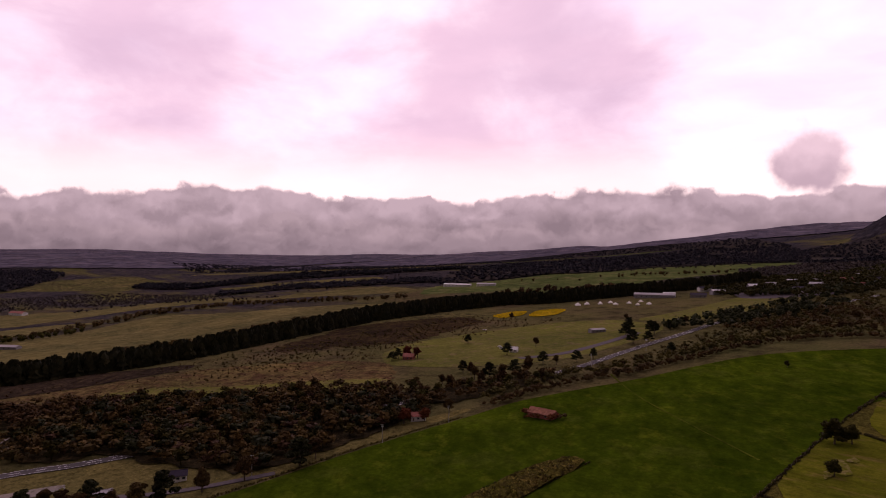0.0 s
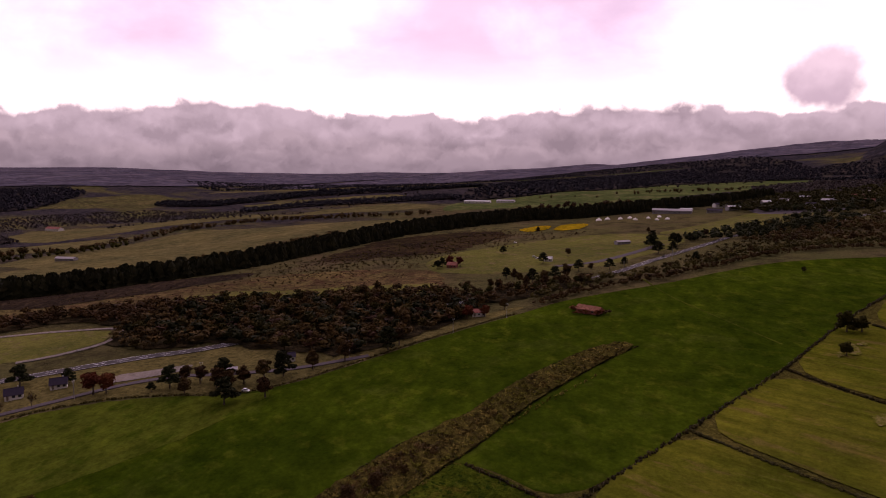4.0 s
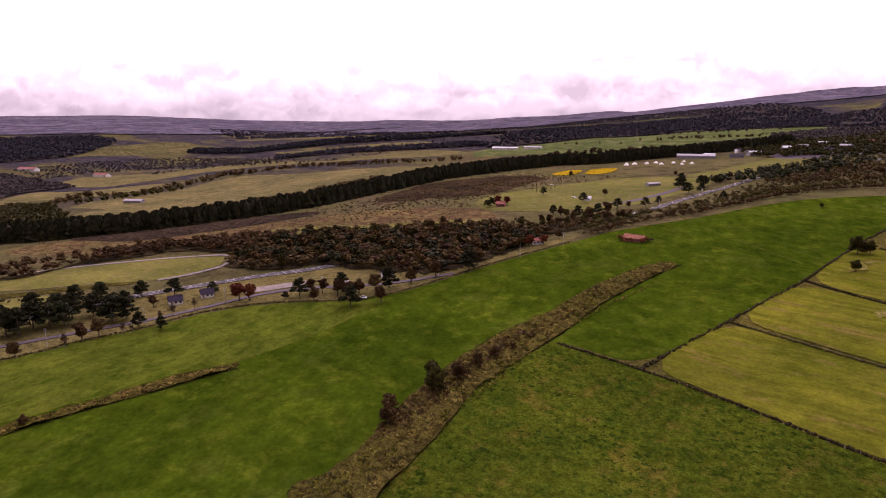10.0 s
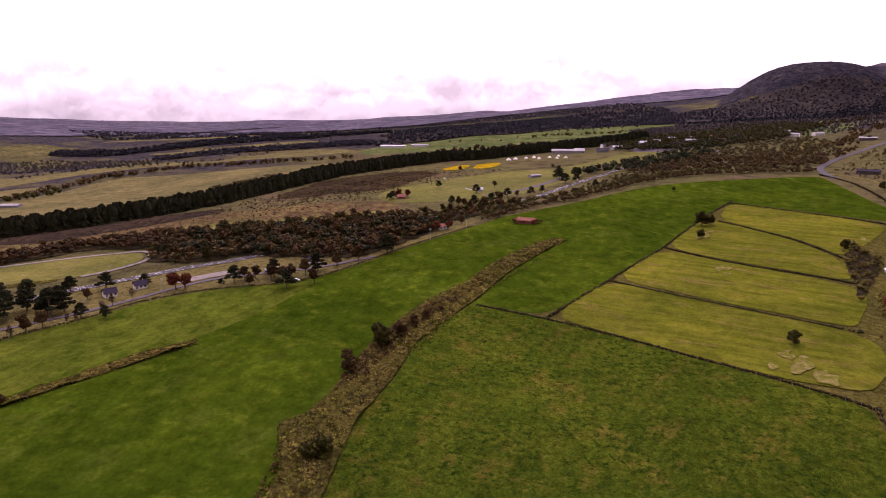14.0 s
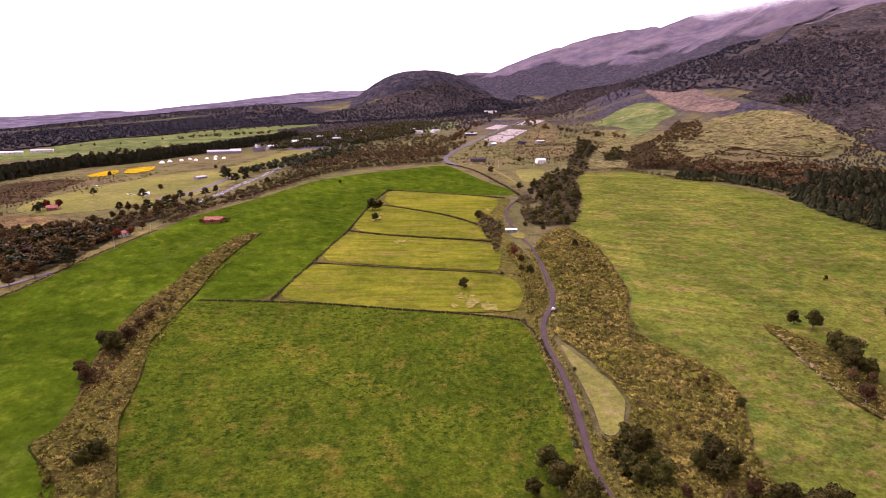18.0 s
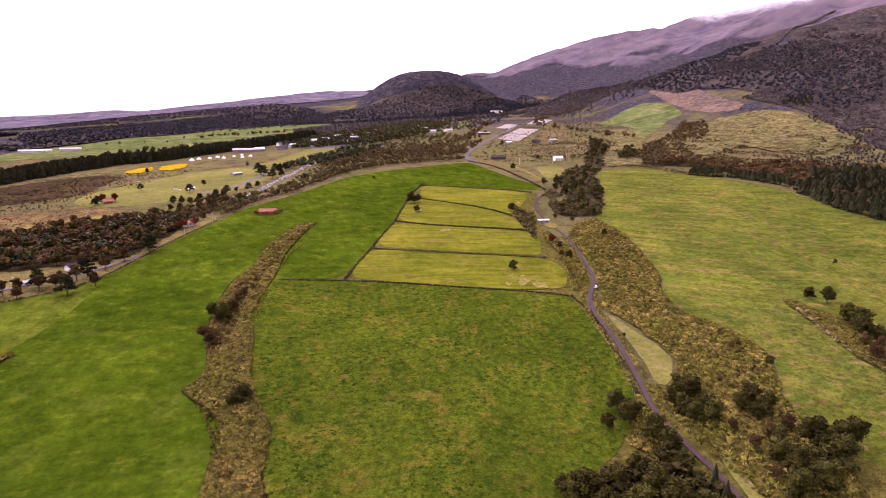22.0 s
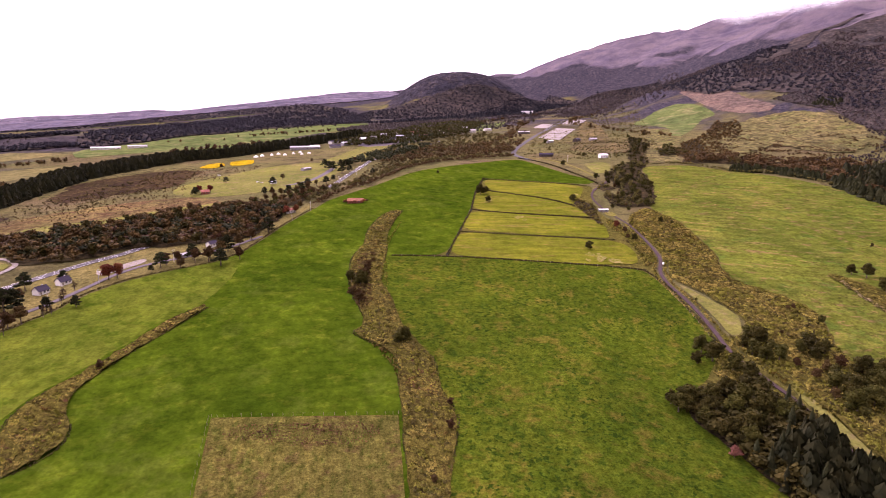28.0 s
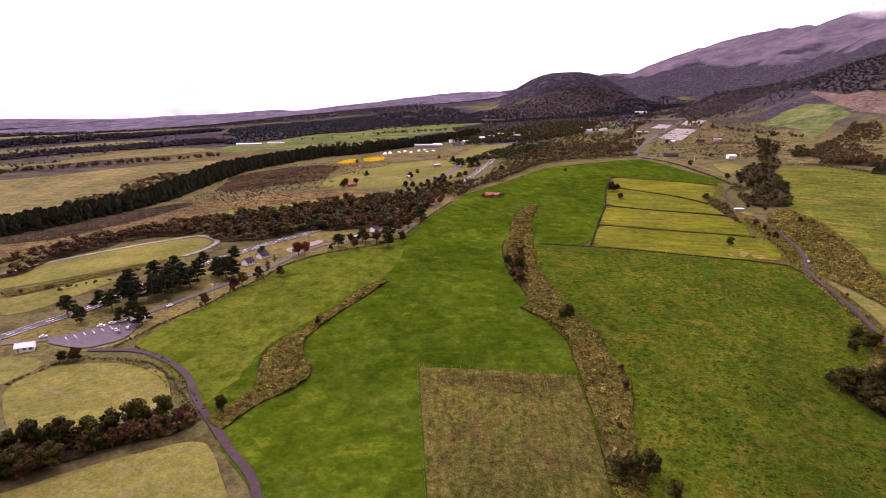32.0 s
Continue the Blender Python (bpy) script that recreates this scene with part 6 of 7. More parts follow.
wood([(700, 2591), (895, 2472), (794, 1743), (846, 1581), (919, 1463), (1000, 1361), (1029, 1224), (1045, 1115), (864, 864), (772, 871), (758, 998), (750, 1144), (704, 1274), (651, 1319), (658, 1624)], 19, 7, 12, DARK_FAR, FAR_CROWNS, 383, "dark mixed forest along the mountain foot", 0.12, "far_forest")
wood([(880, 760), (960, 900), (1100, 960), (1060, 760), (960, 680)], 11, 8, 13, CEDAR_LEAF, CEDAR_CROWNS, 140, "dark conifers on the mountain foot", 0.2, "far_forest")
wood([(735, 985), (770, 1010), (790, 960), (760, 930)], 9, 7, 11, CEDAR_LEAF, CEDAR_CROWNS, 148, "small dark conifer stand", 0.0, "far_forest")
wood([(300, 2000), (600, 2200), (1000, 2000), (900, 1750), (640, 1650), (420, 1900)], 20, 8, 14, FAR_LEAF, FAR_CROWNS, 141, "autumn woods below the peak", 0.35, "far_forest")
wood([(-302, 1905), (-156, 2028), (94, 2191), (358, 2526), (600, 2500), (300, 2041), (-35, 1872), (-215, 1784)], 20, 8, 14, DARK_FAR, FAR_CROWNS, 142, "dark conifers below the round hill", 0.2, "far_forest")
wood([(280, 640), (300, 720), (340, 760), (330, 660)], 9, 4, 9, OAK_LEAF, WOOD_CROWNS, 144, "dark scrub clump on the slope", 0.1)
wood([(230, 560), (250, 640), (300, 760), (330, 900), (310, 900), (260, 740), (215, 620)], 11, 3, 8, OAK_LEAF, WOOD_CROWNS, 145, "scrub along the stream on the slope", 0.3)
for _i, _l in enumerate(([(380, 900), (300, 1300), (380, 1600)], [(110, 1180), (140, 1330), (200, 1500)], [(120, 1120), (90, 1020)], [(420, 1600), (520, 1750), (640, 1800)], [(0, 1500), (150, 1750), (300, 1850)])):
    belt(_l, 12, 30, 5, 10, BROWN_LEAF, WOOD_CROWNS, 150 + _i, "scrub line on the slopes")
# field hedges
for _i, (_l, _g, _w, _a, _b) in enumerate((
        ([(-95, 122), (-79, 202), (-62, 287), (-48, 385), (-30, 468)], 0.9, 1.8, 0.8, 1.9),
        ([(-140, 124), (-94, 120), (-45, 112), (-3, 104), (28, 98), (57, 91)], 0.7, 1.1, 1.0, 1.7),
        ([(-79, 198), (-24, 184), (50, 171), (58, 172)], 0.6, 1.0, 1.1, 1.8),
        ([(-62, 289), (-5, 265), (61, 253)], 0.6, 1.0, 1.1, 1.8),
        ([(-33, 387), (20, 349), (55, 309)], 0.6, 1.1, 1.2, 2.0),
        ([(-32, 461), (13, 447), (97, 418)], 0.8, 1.6, 1.2, 2.4),
        ([(50, 682), (80, 616), (103, 503), (116, 432)], 1.2, 2.4, 1.2, 2.4),
        ([(58, 92), (64, 60), (63, 30), (62, 0), (59, -32)], 1.0, 2.6, 0.9, 2.0),
        ([(67, 170), (73, 155), (69, 109)], 1.4, 3.0, 0.6, 1.6))):
    belt(_l, _g, _w, _a, _b, HEDGE_LEAF, WOOD_CROWNS, 160 + _i, "low dark hedge between grass fields")
FIELD_WEST = [(-384, -118), (-375, -80), (-363, -45), (-358, -20), (-349, 6), (-345, 37), (-331, 66), (-308, 90), (-281, 111), (-267, 138), (-261, 176), (-254, 222), (-245, 267), (-234, 308)]
belt(FIELD_WEST, 0.9, 1.6, 0.8, 1.7, SCRUB_LEAF, WOOD_CROWNS, 175, "clipped dark bank hedge beside the road")
belt([(-300, -175), (-318, -158), (-335, -140), (-352, -126), (-372, -117)], 1.1, 1.8, 0.7, 1.6, SCRUB_LEAF, WOOD_CROWNS, 176, "low hedge beside the curving lane")
belt([(-300, -182), (-322, -160), (-338, -144), (-356, -134), (-385, -133), (-402, -142)], 1.0, 2.2, 0.8, 1.8, SCRUB_LEAF, WOOD_CROWNS, 177, "low hedge inside the lane bend")
belt([(-402, -142), (-412, -170), (-430, -215)], 1.2, 2.5, 0.8, 1.8, YELLOW_BUSH, WOOD_CROWNS, 178, "low yellow hedge by the meadow")


def reeds(poly, gap, lo, hi, mat, seed, label, clump=0.0):
    s = spots_in(inset(rounded(poly, 6), 1.3), gap * 0.85, seed, clump)
    r = np.random.RandomState(seed)
    drift = 0.82 + 0.30 * waves(s[:, 0], s[:, 1], 15, 71) + 0.16 * waves(s[:, 0], s[:, 1], 6, 72) if len(s) else 1.0
    scatter("rough_grass", TUSSOCKS, s, r.uniform(lo, hi, len(s)) * np.clip(drift, 0.35, 1.35) * 0.85, mat, label, "rough grass", seed, (0.75, 1.25), -0.35)


reeds(DITCH_A, 1.8, 1.1, 2.1, REED, 201, "tall tawny silver grass on the bank")
reeds(DITCH_A, 3.2, 1.0, 2.2, SCRUB_LEAF, 202, "dark weeds among the tall grass", 0.45)
reeds([(-128, -60), (-112, -58), (-104, -96), (-114, -104), (-126, -90)], 1.3, 0.8, 1.5, RUST_WEED, 203, "rust-brown weeds on the bank", 0.2)
reeds([(-141, 278), (-159, 202), (-165, 129), (-170, 91), (-167, 53), (-160, 16), (-151, -3), (-146, -3), (-150, 40), (-155, 90), (-152, 140), (-147, 205), (-137, 263)], 1.9, 1.0, 2.3, DARK_REED, 216, "dark rank weeds on the west side of the bank")
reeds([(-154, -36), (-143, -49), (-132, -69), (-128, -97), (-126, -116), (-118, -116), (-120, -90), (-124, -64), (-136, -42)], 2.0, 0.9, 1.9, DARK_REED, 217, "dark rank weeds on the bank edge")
# thin dark belts imitate the shadow under the lip of each bank
for _k, _e in enumerate((DITCH_A_WEST, DITCH_A_EAST, DITCH_B_WEST, DITCH_B_EAST)):
    belt(_e, 0.7, 0.9, 0.5, 1.1, HEDGE_LEAF, WOOD_CROWNS, 320 + _k, "dark low clumps added as the shadow line of the bank lip")
reeds(DITCH_B, 1.8, 1.1, 2.0, REED, 204, "tall tawny silver grass on the bank")
reeds(DITCH_B, 3.0, 0.8, 1.7, RUST_WEED, 205, "rust-brown weeds among the tall grass", 0.5)
reeds(ROUGH, 2.1, 1.3, 2.8, REED, 206, "tall tawny silver grass in the hollow")
reeds(ROUGH, 4.2, 1.2, 2.8, SCRUB_LEAF, 207, "scrub among the tall grass", 0.4)
reeds(SEEP, 1.9, 0.8, 2.0, REED, 208, "tall grass in the gully")
reeds([(60, 92), (81, 121), (89, 169), (87, 227), (79, 264), (67, 230), (71, 164), (63, 112)], 1.9, 0.8, 2.0, REED, 209, "rough grass strip beside the lane")
reeds(PLOT, 2.6, 0.25, 0.55, PLOT_REED, 210, "rough tufts in the weedy plot", 0.2)
reeds([(-205, -122), (-135, -118), (-132, -136), (-170, -140), (-202, -134)], 1.5, 0.4, 0.9, RUST_WEED, 211, "rust-coloured weeds in the plot", 0.35)
for _i, _p in enumerate(([(35, 82), (50, 80), (50, 25), (50, -9), (54, -40), (36, -46), (30, -15), (29, 20)], [(-30, -34), (-15, -44), (-2, -64), (8, -76), (-9, -86), (-22, -66)])):
    reeds(_p, 1.7, 0.25, 0.55, RUSH_LEAF, 218 + _i, "dark rank tufts in a wet streak of the pasture", 0.45)
reeds(PASTURE, 6.5, 0.2, 0.5, RUSH_LEAF, 222, "dark rank tufts dotted over the pasture", 0.55)
reeds(MEADOW, 11.0, 0.25, 0.6, SCRUB_LEAF, 213, "dry weeds in the meadow", 0.5)
reeds([(-300, -182), (-322, -160), (-345, -140), (-372, -130), (-375, -134), (-345, -146), (-318, -170), (-302, -190)], 1.6, 0.5, 1.2, REED, 214, "tawny verge grass inside the lane bend")
reeds(WEST_VERGE, 5.0, 0.2, 0.5, REED, 215, "dry verge tufts", 0.35)

wood([(8, -108), (16, -96), (40, -84), (58, -82), (66, -100), (66, -125), (70, -160), (60, -200), (40, -200), (26, -160), (16, -128)], 5.0, 5, 10, OAK_LEAF, WOOD_CROWNS, 220, "dense dark undergrowth of the grove", 0.0)
wood([(34, -140), (66, -125), (70, -165), (58, -205), (36, -190)], 5.5, 9, 15, CEDAR_LEAF, CEDAR_CROWNS, 221, "dense dark conifers of the grove", 0.0, "conifer_plantation")
wood([(-366, -220), (-350, -206), (-322, -184), (-302, -178), (-300, -190), (-325, -206), (-350, -232), (-372, -240)], 4.5, 4, 8, BROWN_LEAF, WOOD_CROWNS, 222, "thick brown hedge undergrowth", 0.0)
wood([(96, -108), (128, -90), (136, -62), (118, -52), (100, -76)], 6, 4, 8, OAK_LEAF, WOOD_CROWNS, 223, "green scrub in the hollow", 0.2)

_pale = curve_through([(202, 69), (200, 46), (200, 28), (202, 7), (208, -13), (216, -40)], 0.8)
_r = np.random.RandomState(230)
scatter("rough_grass", TUSSOCKS, _pale + _r.uniform(-1.8, 1.8, _pale.shape), _r.uniform(0.7, 1.5, len(_pale)), PALE_REED, "bleached pale grass along the gully edge", "rough grass", 230, (0.9, 1.6), -0.5)
_lane = curve_through([(95, 237), (91, 182), (88, 143), (83, 121), (71, 90), (66, 61), (67, 31), (66, 3), (64, -20), (62, -47), (66, -69), (71, -90)], 0.7)
_r = np.random.RandomState(231)
scatter("rough_grass", TUSSOCKS, np.concatenate([_lane + _r.uniform(-1.3, 1.3, _lane.shape) + (-4.2, 0), _lane[:420] + _r.uniform(-1.2, 1.2, _lane[:420].shape) + (4.0, 0)]), _r.uniform(0.5, 1.2, len(_lane) + len(_lane[:420])), REED, "tawny verge grass along the lane", "rough grass", 231, (0.9, 1.5), -0.3)
# far woods and hedges on the plain
wood([(-331, 1090), (-239, 1193), (-133, 1417), (15, 1676), (54, 1512), (11, 1222), (-82, 1039), (-178, 1014), (-258, 995)], 11, 7, 12, OAK_LEAF, WOOD_CROWNS, 390, "dense dark trees round the village car park", 0.36)
wood([(-201, 436), (-165, 549), (-111, 669), (-29, 775), (10, 944), (-37, 967), (-93, 902), (-145, 818), (-184, 696), (-202, 535)], 9, 3, 6, SCRUB_LEAF, WOOD_CROWNS, 391, "brown thicket between highway and hay field", 0.42)
belt([(-33, 730), (33, 934), (110, 1162)], 3.5, 16, 4, 8, BROWN_LEAF, WOOD_CROWNS, 392, "thick brown hedge climbing to the farm road")
belt([(-241, 677), (-205, 815), (-134, 1008), (-85, 1158)], 7, 14, 7, 11, PINE_LEAF, WOOD_CROWNS, 393, "dark pines lining the highway")
belt([(137, 2122), (217, 1786), (430, 2139), (523, 2065)], 8, 40, 5, 9, FAR_LEAF, WOOD_CROWNS, 394, "line of dark trees across the upper slope")
wood([(-800, 5), (-771, 42), (-715, 84), (-770, 125), (-873, 151), (-1085, 205), (-1134, 142), (-1085, 78), (-950, -40)], 9, 7, 13, OAK_LEAF, WOOD_CROWNS, 240, "dark wood at the end of the plantation", 0.15)
wood([(-540, 8), (-570, 65), (-565, 101), (-518, 166), (-498, 208), (-491, 232), (-473, 188), (-474, 137), (-525, 124), (-540, 74), (-552, 28), (-569, -29)], 7, 5, 10, BROWN_LEAF, WOOD_CROWNS, 242, "brown thicket round the mown meadow", 0.1)
wood([(-606, 348), (-584, 478), (-544, 686), (-473, 635), (-461, 500), (-479, 382), (-516, 322)], 11, 1.5, 4, SCRUB_LEAF, WOOD_CROWNS, 246, "low scrub on the bog", 0.5)
wood([(-366, 1459), (-283, 1753), (3, 1875), (72, 1710), (-32, 1453), (-169, 1290)], 18, 8, 14, FAR_LEAF, FAR_CROWNS, 247, "dark woods beyond the village", 0.15, "far_forest")
wood([(-182, 694), (-129, 860), (-29, 944), (66, 897), (67, 782), (-28, 743), (-114, 706)], 10, 5, 10, BROWN_LEAF, WOOD_CROWNS, 248, "brown scrub behind the north hedge", 0.45)
wood([(407, 740), (520, 900), (640, 880), (700, 746), (680, 640), (600, 600), (472, 580), (384, 610)], 5.5, 2.0, 4.5, BROWN_LEAF, WOOD_CROWNS, 249, "dark scrub clumps on the hummocky hillside", 0.85)
wood([(300, 640), (360, 760), (440, 860), (480, 850), (420, 740), (400, 640), (340, 600)], 9, 3, 8, BROWN_LEAF, WOOD_CROWNS, 250, "brown thicket on the hillside edge", 0.15)
belt([(418, 404), (414, 340), (428, 296), (470, 262), (520, 200)], 2.2, 12, 11, 16, CEDAR_LEAF, CEDAR_CROWNS, 251, "dark row of conifers at the meadow edge")
belt([(330, 500), (388, 470), (412, 430)], 2.4, 9, 8, 12, CEDAR_LEAF, CEDAR_CROWNS, 252, "dark row of conifers at the meadow edge")
plant("pine", [(-418, -50, 16), (-398, -40, 16), (-392, -18, 16), (-412, -30, 15), (-420, -66, 14), (-438, -20, 14), (-396, 0, 15), (-388, 16, 14), (-432, 2, 13), (-410, 36, 12), (-426, -88, 11)], "trees of the roadside park", 24, "beside the road")

def scrub(poly, gap, lo, hi, seed, clump, mat=SCRUB_LEAF, label="low scrub dotted over rough ground"):
    s = spots_in(poly, gap, seed, clump)
    r = np.random.RandomState(seed)
    scatter("scrub", FAR_CROWNS, s, r.uniform(lo, hi, len(s)), mat, label, "scrub", seed, (1.0, 1.8), 0.3)


scrub([(60, 700), (110, 900), (200, 1250), (350, 1600), (560, 1600), (420, 1100), (330, 800), (230, 640), (120, 640)], 8, 1.2, 3.2, 301, 0.75)
scrub([(150, 700), (190, 880), (330, 880), (330, 740), (230, 660)], 7, 1.0, 2.6, 302, 0.6, OAK_LEAF, "dark bushes on the smallholding")
scrub([(-600, 300), (-560, 520), (-540, 720), (-380, 740), (-430, 470), (-420, 430), (-500, 260)], 8, 0.8, 2.4, 303, 0.7, BROWN_LEAF, "brown heath scrub")
scrub([(-720, 60), (-560, 300), (-450, 400), (-340, 360), (-480, 170), (-600, 0)], 8, 0.6, 1.8, 304, 0.8, BROWN_LEAF, "brown scrub dotted over the heath")
scrub([(300, 1700), (700, 2500), (1000, 2400), (900, 1800), (640, 1450), (420, 1500)], 18, 3, 7, 305, 0.55, FAR_LEAF, "scrub and trees on the upper slopes")
scrub([(-100, 1250), (-60, 1900), (300, 2350), (420, 2000), (200, 1500), (60, 1250)], 15, 3, 7, 306, 0.55, FAR_LEAF, "trees and scrub beyond the village")
scrub([(440, 560), (640, 480), (760, 700), (730, 900), (700, 700), (600, 600)], 7, 2, 5, 307, 0.4, FAR_LEAF, "brown scrub below the mountain woods")
scrub([(-1500, 700), (-700, 1300), (-300, 1900), (-900, 1900), (-1600, 1300)], 30, 3, 7, 308, 0.7, FAR_LEAF, "far dotted trees on the plain")
belt([(-282, 1050), (-230, 1030), (-170, 1060), (-110, 1120), (-60, 1160)], 5, 18, 7, 12, PINE_LEAF, WOOD_CROWNS, 309, "dark trees fronting the village car park")
belt([(150, 690), (230, 690), (300, 760), (330, 860)], 4, 8, 1.5, 4, BROWN_LEAF, WOOD_CROWNS, 310, "brown hedge round the smallholding")
belt([(120, 780), (220, 775), (300, 800)], 4, 5, 1.2, 3, BROWN_LEAF, WOOD_CROWNS, 311, "low hedge across the terraces")
belt([(130, 850), (230, 850), (310, 880)], 4, 5, 1.2, 3, BROWN_LEAF, WOOD_CROWNS, 312, "low hedge across the terraces")

wood([(330, 1660), (420, 1950), (640, 2250), (900, 2300), (760, 1900), (620, 1720), (470, 1600)], 17, 7, 11, FAR_LEAF, FAR_CROWNS, 330, "dull autumn woods between hill and mountain", 0.2, "far_forest")
wood([(-420, 2250), (-330, 2500), (-60, 2420), (380, 2560), (520, 2740), (640, 2500), (320, 2300), (0, 2180), (-260, 2120)], 20, 7, 11, DARK_FAR, FAR_CROWNS, 331, "dark woods round the foot of the hill", 0.15, "far_forest")

reeds([(-165, 129), (-170, 91), (-167, 53), (-160, 16), (-152, 0), (-146, 20), (-152, 60), (-154, 100), (-152, 135)], 2.6, 1.5, 3.0, BROWN_LEAF, 340, "brown thicket on the west side of the bank", 0.3)
reeds([(-122, -62), (-108, -66), (-104, -96), (-112, -100), (-120, -86)], 1.5, 0.8, 1.4, DARK_REED, 341, "dark rust-brown weeds on the bank", 0.1)
reeds([(-122, -120), (-104, -118), (-108, -180), (-121, -180)], 2.4, 1.0, 2.0, YELLOW_BUSH, 342, "yellow-green growth on the bank", 0.35)
reeds([(-148, 40), (-140, 44), (-146, 120), (-150, 160), (-137, 236), (-133, 236), (-143, 160), (-144, 98)], 2.2, 0.9, 1.6, REED, 343, "golden grass along the east side of the bank", 0.0)
reeds([(-291, -96), (-283, -92), (-279, -110), (-290, -130), (-296, -118)], 1.8, 0.8, 1.5, DARK_REED, 344, "dark rust-brown weeds on the bank", 0.2)
reeds([(101, 61), (129, 58), (142, 40), (140, 8), (128, -20), (112, 10), (98, 30)], 3.0, 1.2, 2.6, YELLOW_BUSH, 345, "yellow-green growth in the hollow", 0.5)
reeds([(118, 30), (136, 26), (140, 6), (124, 4)], 2.6, 1.4, 2.6, DARK_REED, 346, "dark brown weeds in the hollow", 0.3)
reeds([(128, 288), (144, 267), (148, 216), (139, 172), (125, 183), (128, 232)], 3.0, 1.4, 2.8, DARK_REED, 347, "dark brown weeds beside the lane", 0.35)

reeds([(48, -54), (57, -32), (63, -47), (66, -69), (60, -82), (36, -72)], 2.0, 1.0, 2.4, REED, 350, "tall tawny grass beside the lane")
reeds([(69, -20), (76, -44), (84, -70), (86, -112), (83, -112), (76, -84), (68, -60), (67, -24)], 1.9, 0.9, 2.2, REED, 351, "tall tawny grass beside the lane")
reeds([(84, -110), (100, -140), (128, -100), (140, -110), (120, -180), (84, -200)], 2.4, 1.2, 2.6, YELLOW_BUSH, 352, "yellow-green scrub in the hollow", 0.2)

# taller trees that rise out of the roadside wood
def standards(poly, gap, lo, hi, mat, seed, label):
    s = spots_in(poly, gap, seed)
    r = np.random.RandomState(seed)
    scatter("woodland", TALL_CROWNS, s, r.uniform(lo, hi, len(s)), mat, label, "woodland", seed, (0.95, 1.25), 0.1)


standards(WOOD_W, 22, 10, 14, BROWN_LEAF, 360, "tall browning trees in the roadside wood")
standards(WOOD_W, 26, 9, 13, OAK_LEAF, 361, "tall dark green trees in the roadside wood")
standards(WOOD_W, 30, 8, 12, SCRUB_LEAF, 362, "tall yellowing trees in the roadside wood")
HIGHWAY_WOOD = [(-345, 325), (-300, 345), (-262, 420), (-229, 435), (-246, 380), (-262, 330), (-300, 315)]
standards(HIGHWAY_WOOD, 20, 7, 11, OAK_LEAF, 363, "dark trees beside the highway")
standards(HIGHWAY_WOOD, 22, 7, 11, BROWN_LEAF, 364, "browning trees beside the highway")
standards([(138, 490), (176, 545), (212, 590), (228, 560), (196, 505), (190, 455), (180, 405), (150, 313), (129, 321), (123, 359), (135, 405), (140, 450)], 17, 5, 8.5, SCRUB_LEAF, 365, "yellowing trees in the stream hollow")
standards([(275, 570), (342, 566), (396, 490), (424, 424), (460, 440), (430, 520), (340, 600)], 20, 7, 11, SCRUB_LEAF, 366, "yellowing trees along the meadow edge")
standards([(230, 560), (250, 640), (300, 760), (330, 900), (310, 900), (260, 740), (215, 620)], 26, 5, 9, OAK_LEAF, 367, "dark trees on the rough slope")


# ---- buildings ----
def gable_walls(w, d, h, top, foot=1.5):
    """Walls of a house w by d, with gables on the short sides; ridge along x."""
    x, y = w / 2, d / 2
    v = [(-x, -y, -foot), (x, -y, -foot), (x, y, -foot), (-x, y, -foot), (-x, -y, h), (x, -y, h), (x, y, h), (-x, y, h), (-x, 0, h + top), (x, 0, h + top)]
    f = [(0, 1, 5, 4), (2, 3, 7, 6), (1, 2, 6, 9, 5), (3, 0, 4, 8, 7), (4, 5, 9, 8), (6, 7, 8, 9)]
    return v, f


def roof_slab(w, d, h, top, side, over=0.5, thick=0.18):
    x, y = w / 2 + over, d / 2
    k = over * top / y
    lo, hi = (h - k + 0.06), (h + top + 0.06)
    v = [(-x, side * (y + over), lo), (x, side * (y + over), lo), (x, 0, hi), (-x, 0, hi)]
    v += [(a, b, c + thick) for a, b, c in v]
    f = [(0, 1, 2, 3), (7, 6, 5, 4), (0, 4, 5, 1), (1, 5, 6, 2), (2, 6, 7, 3), (3, 7, 4, 0)]
    return v, f


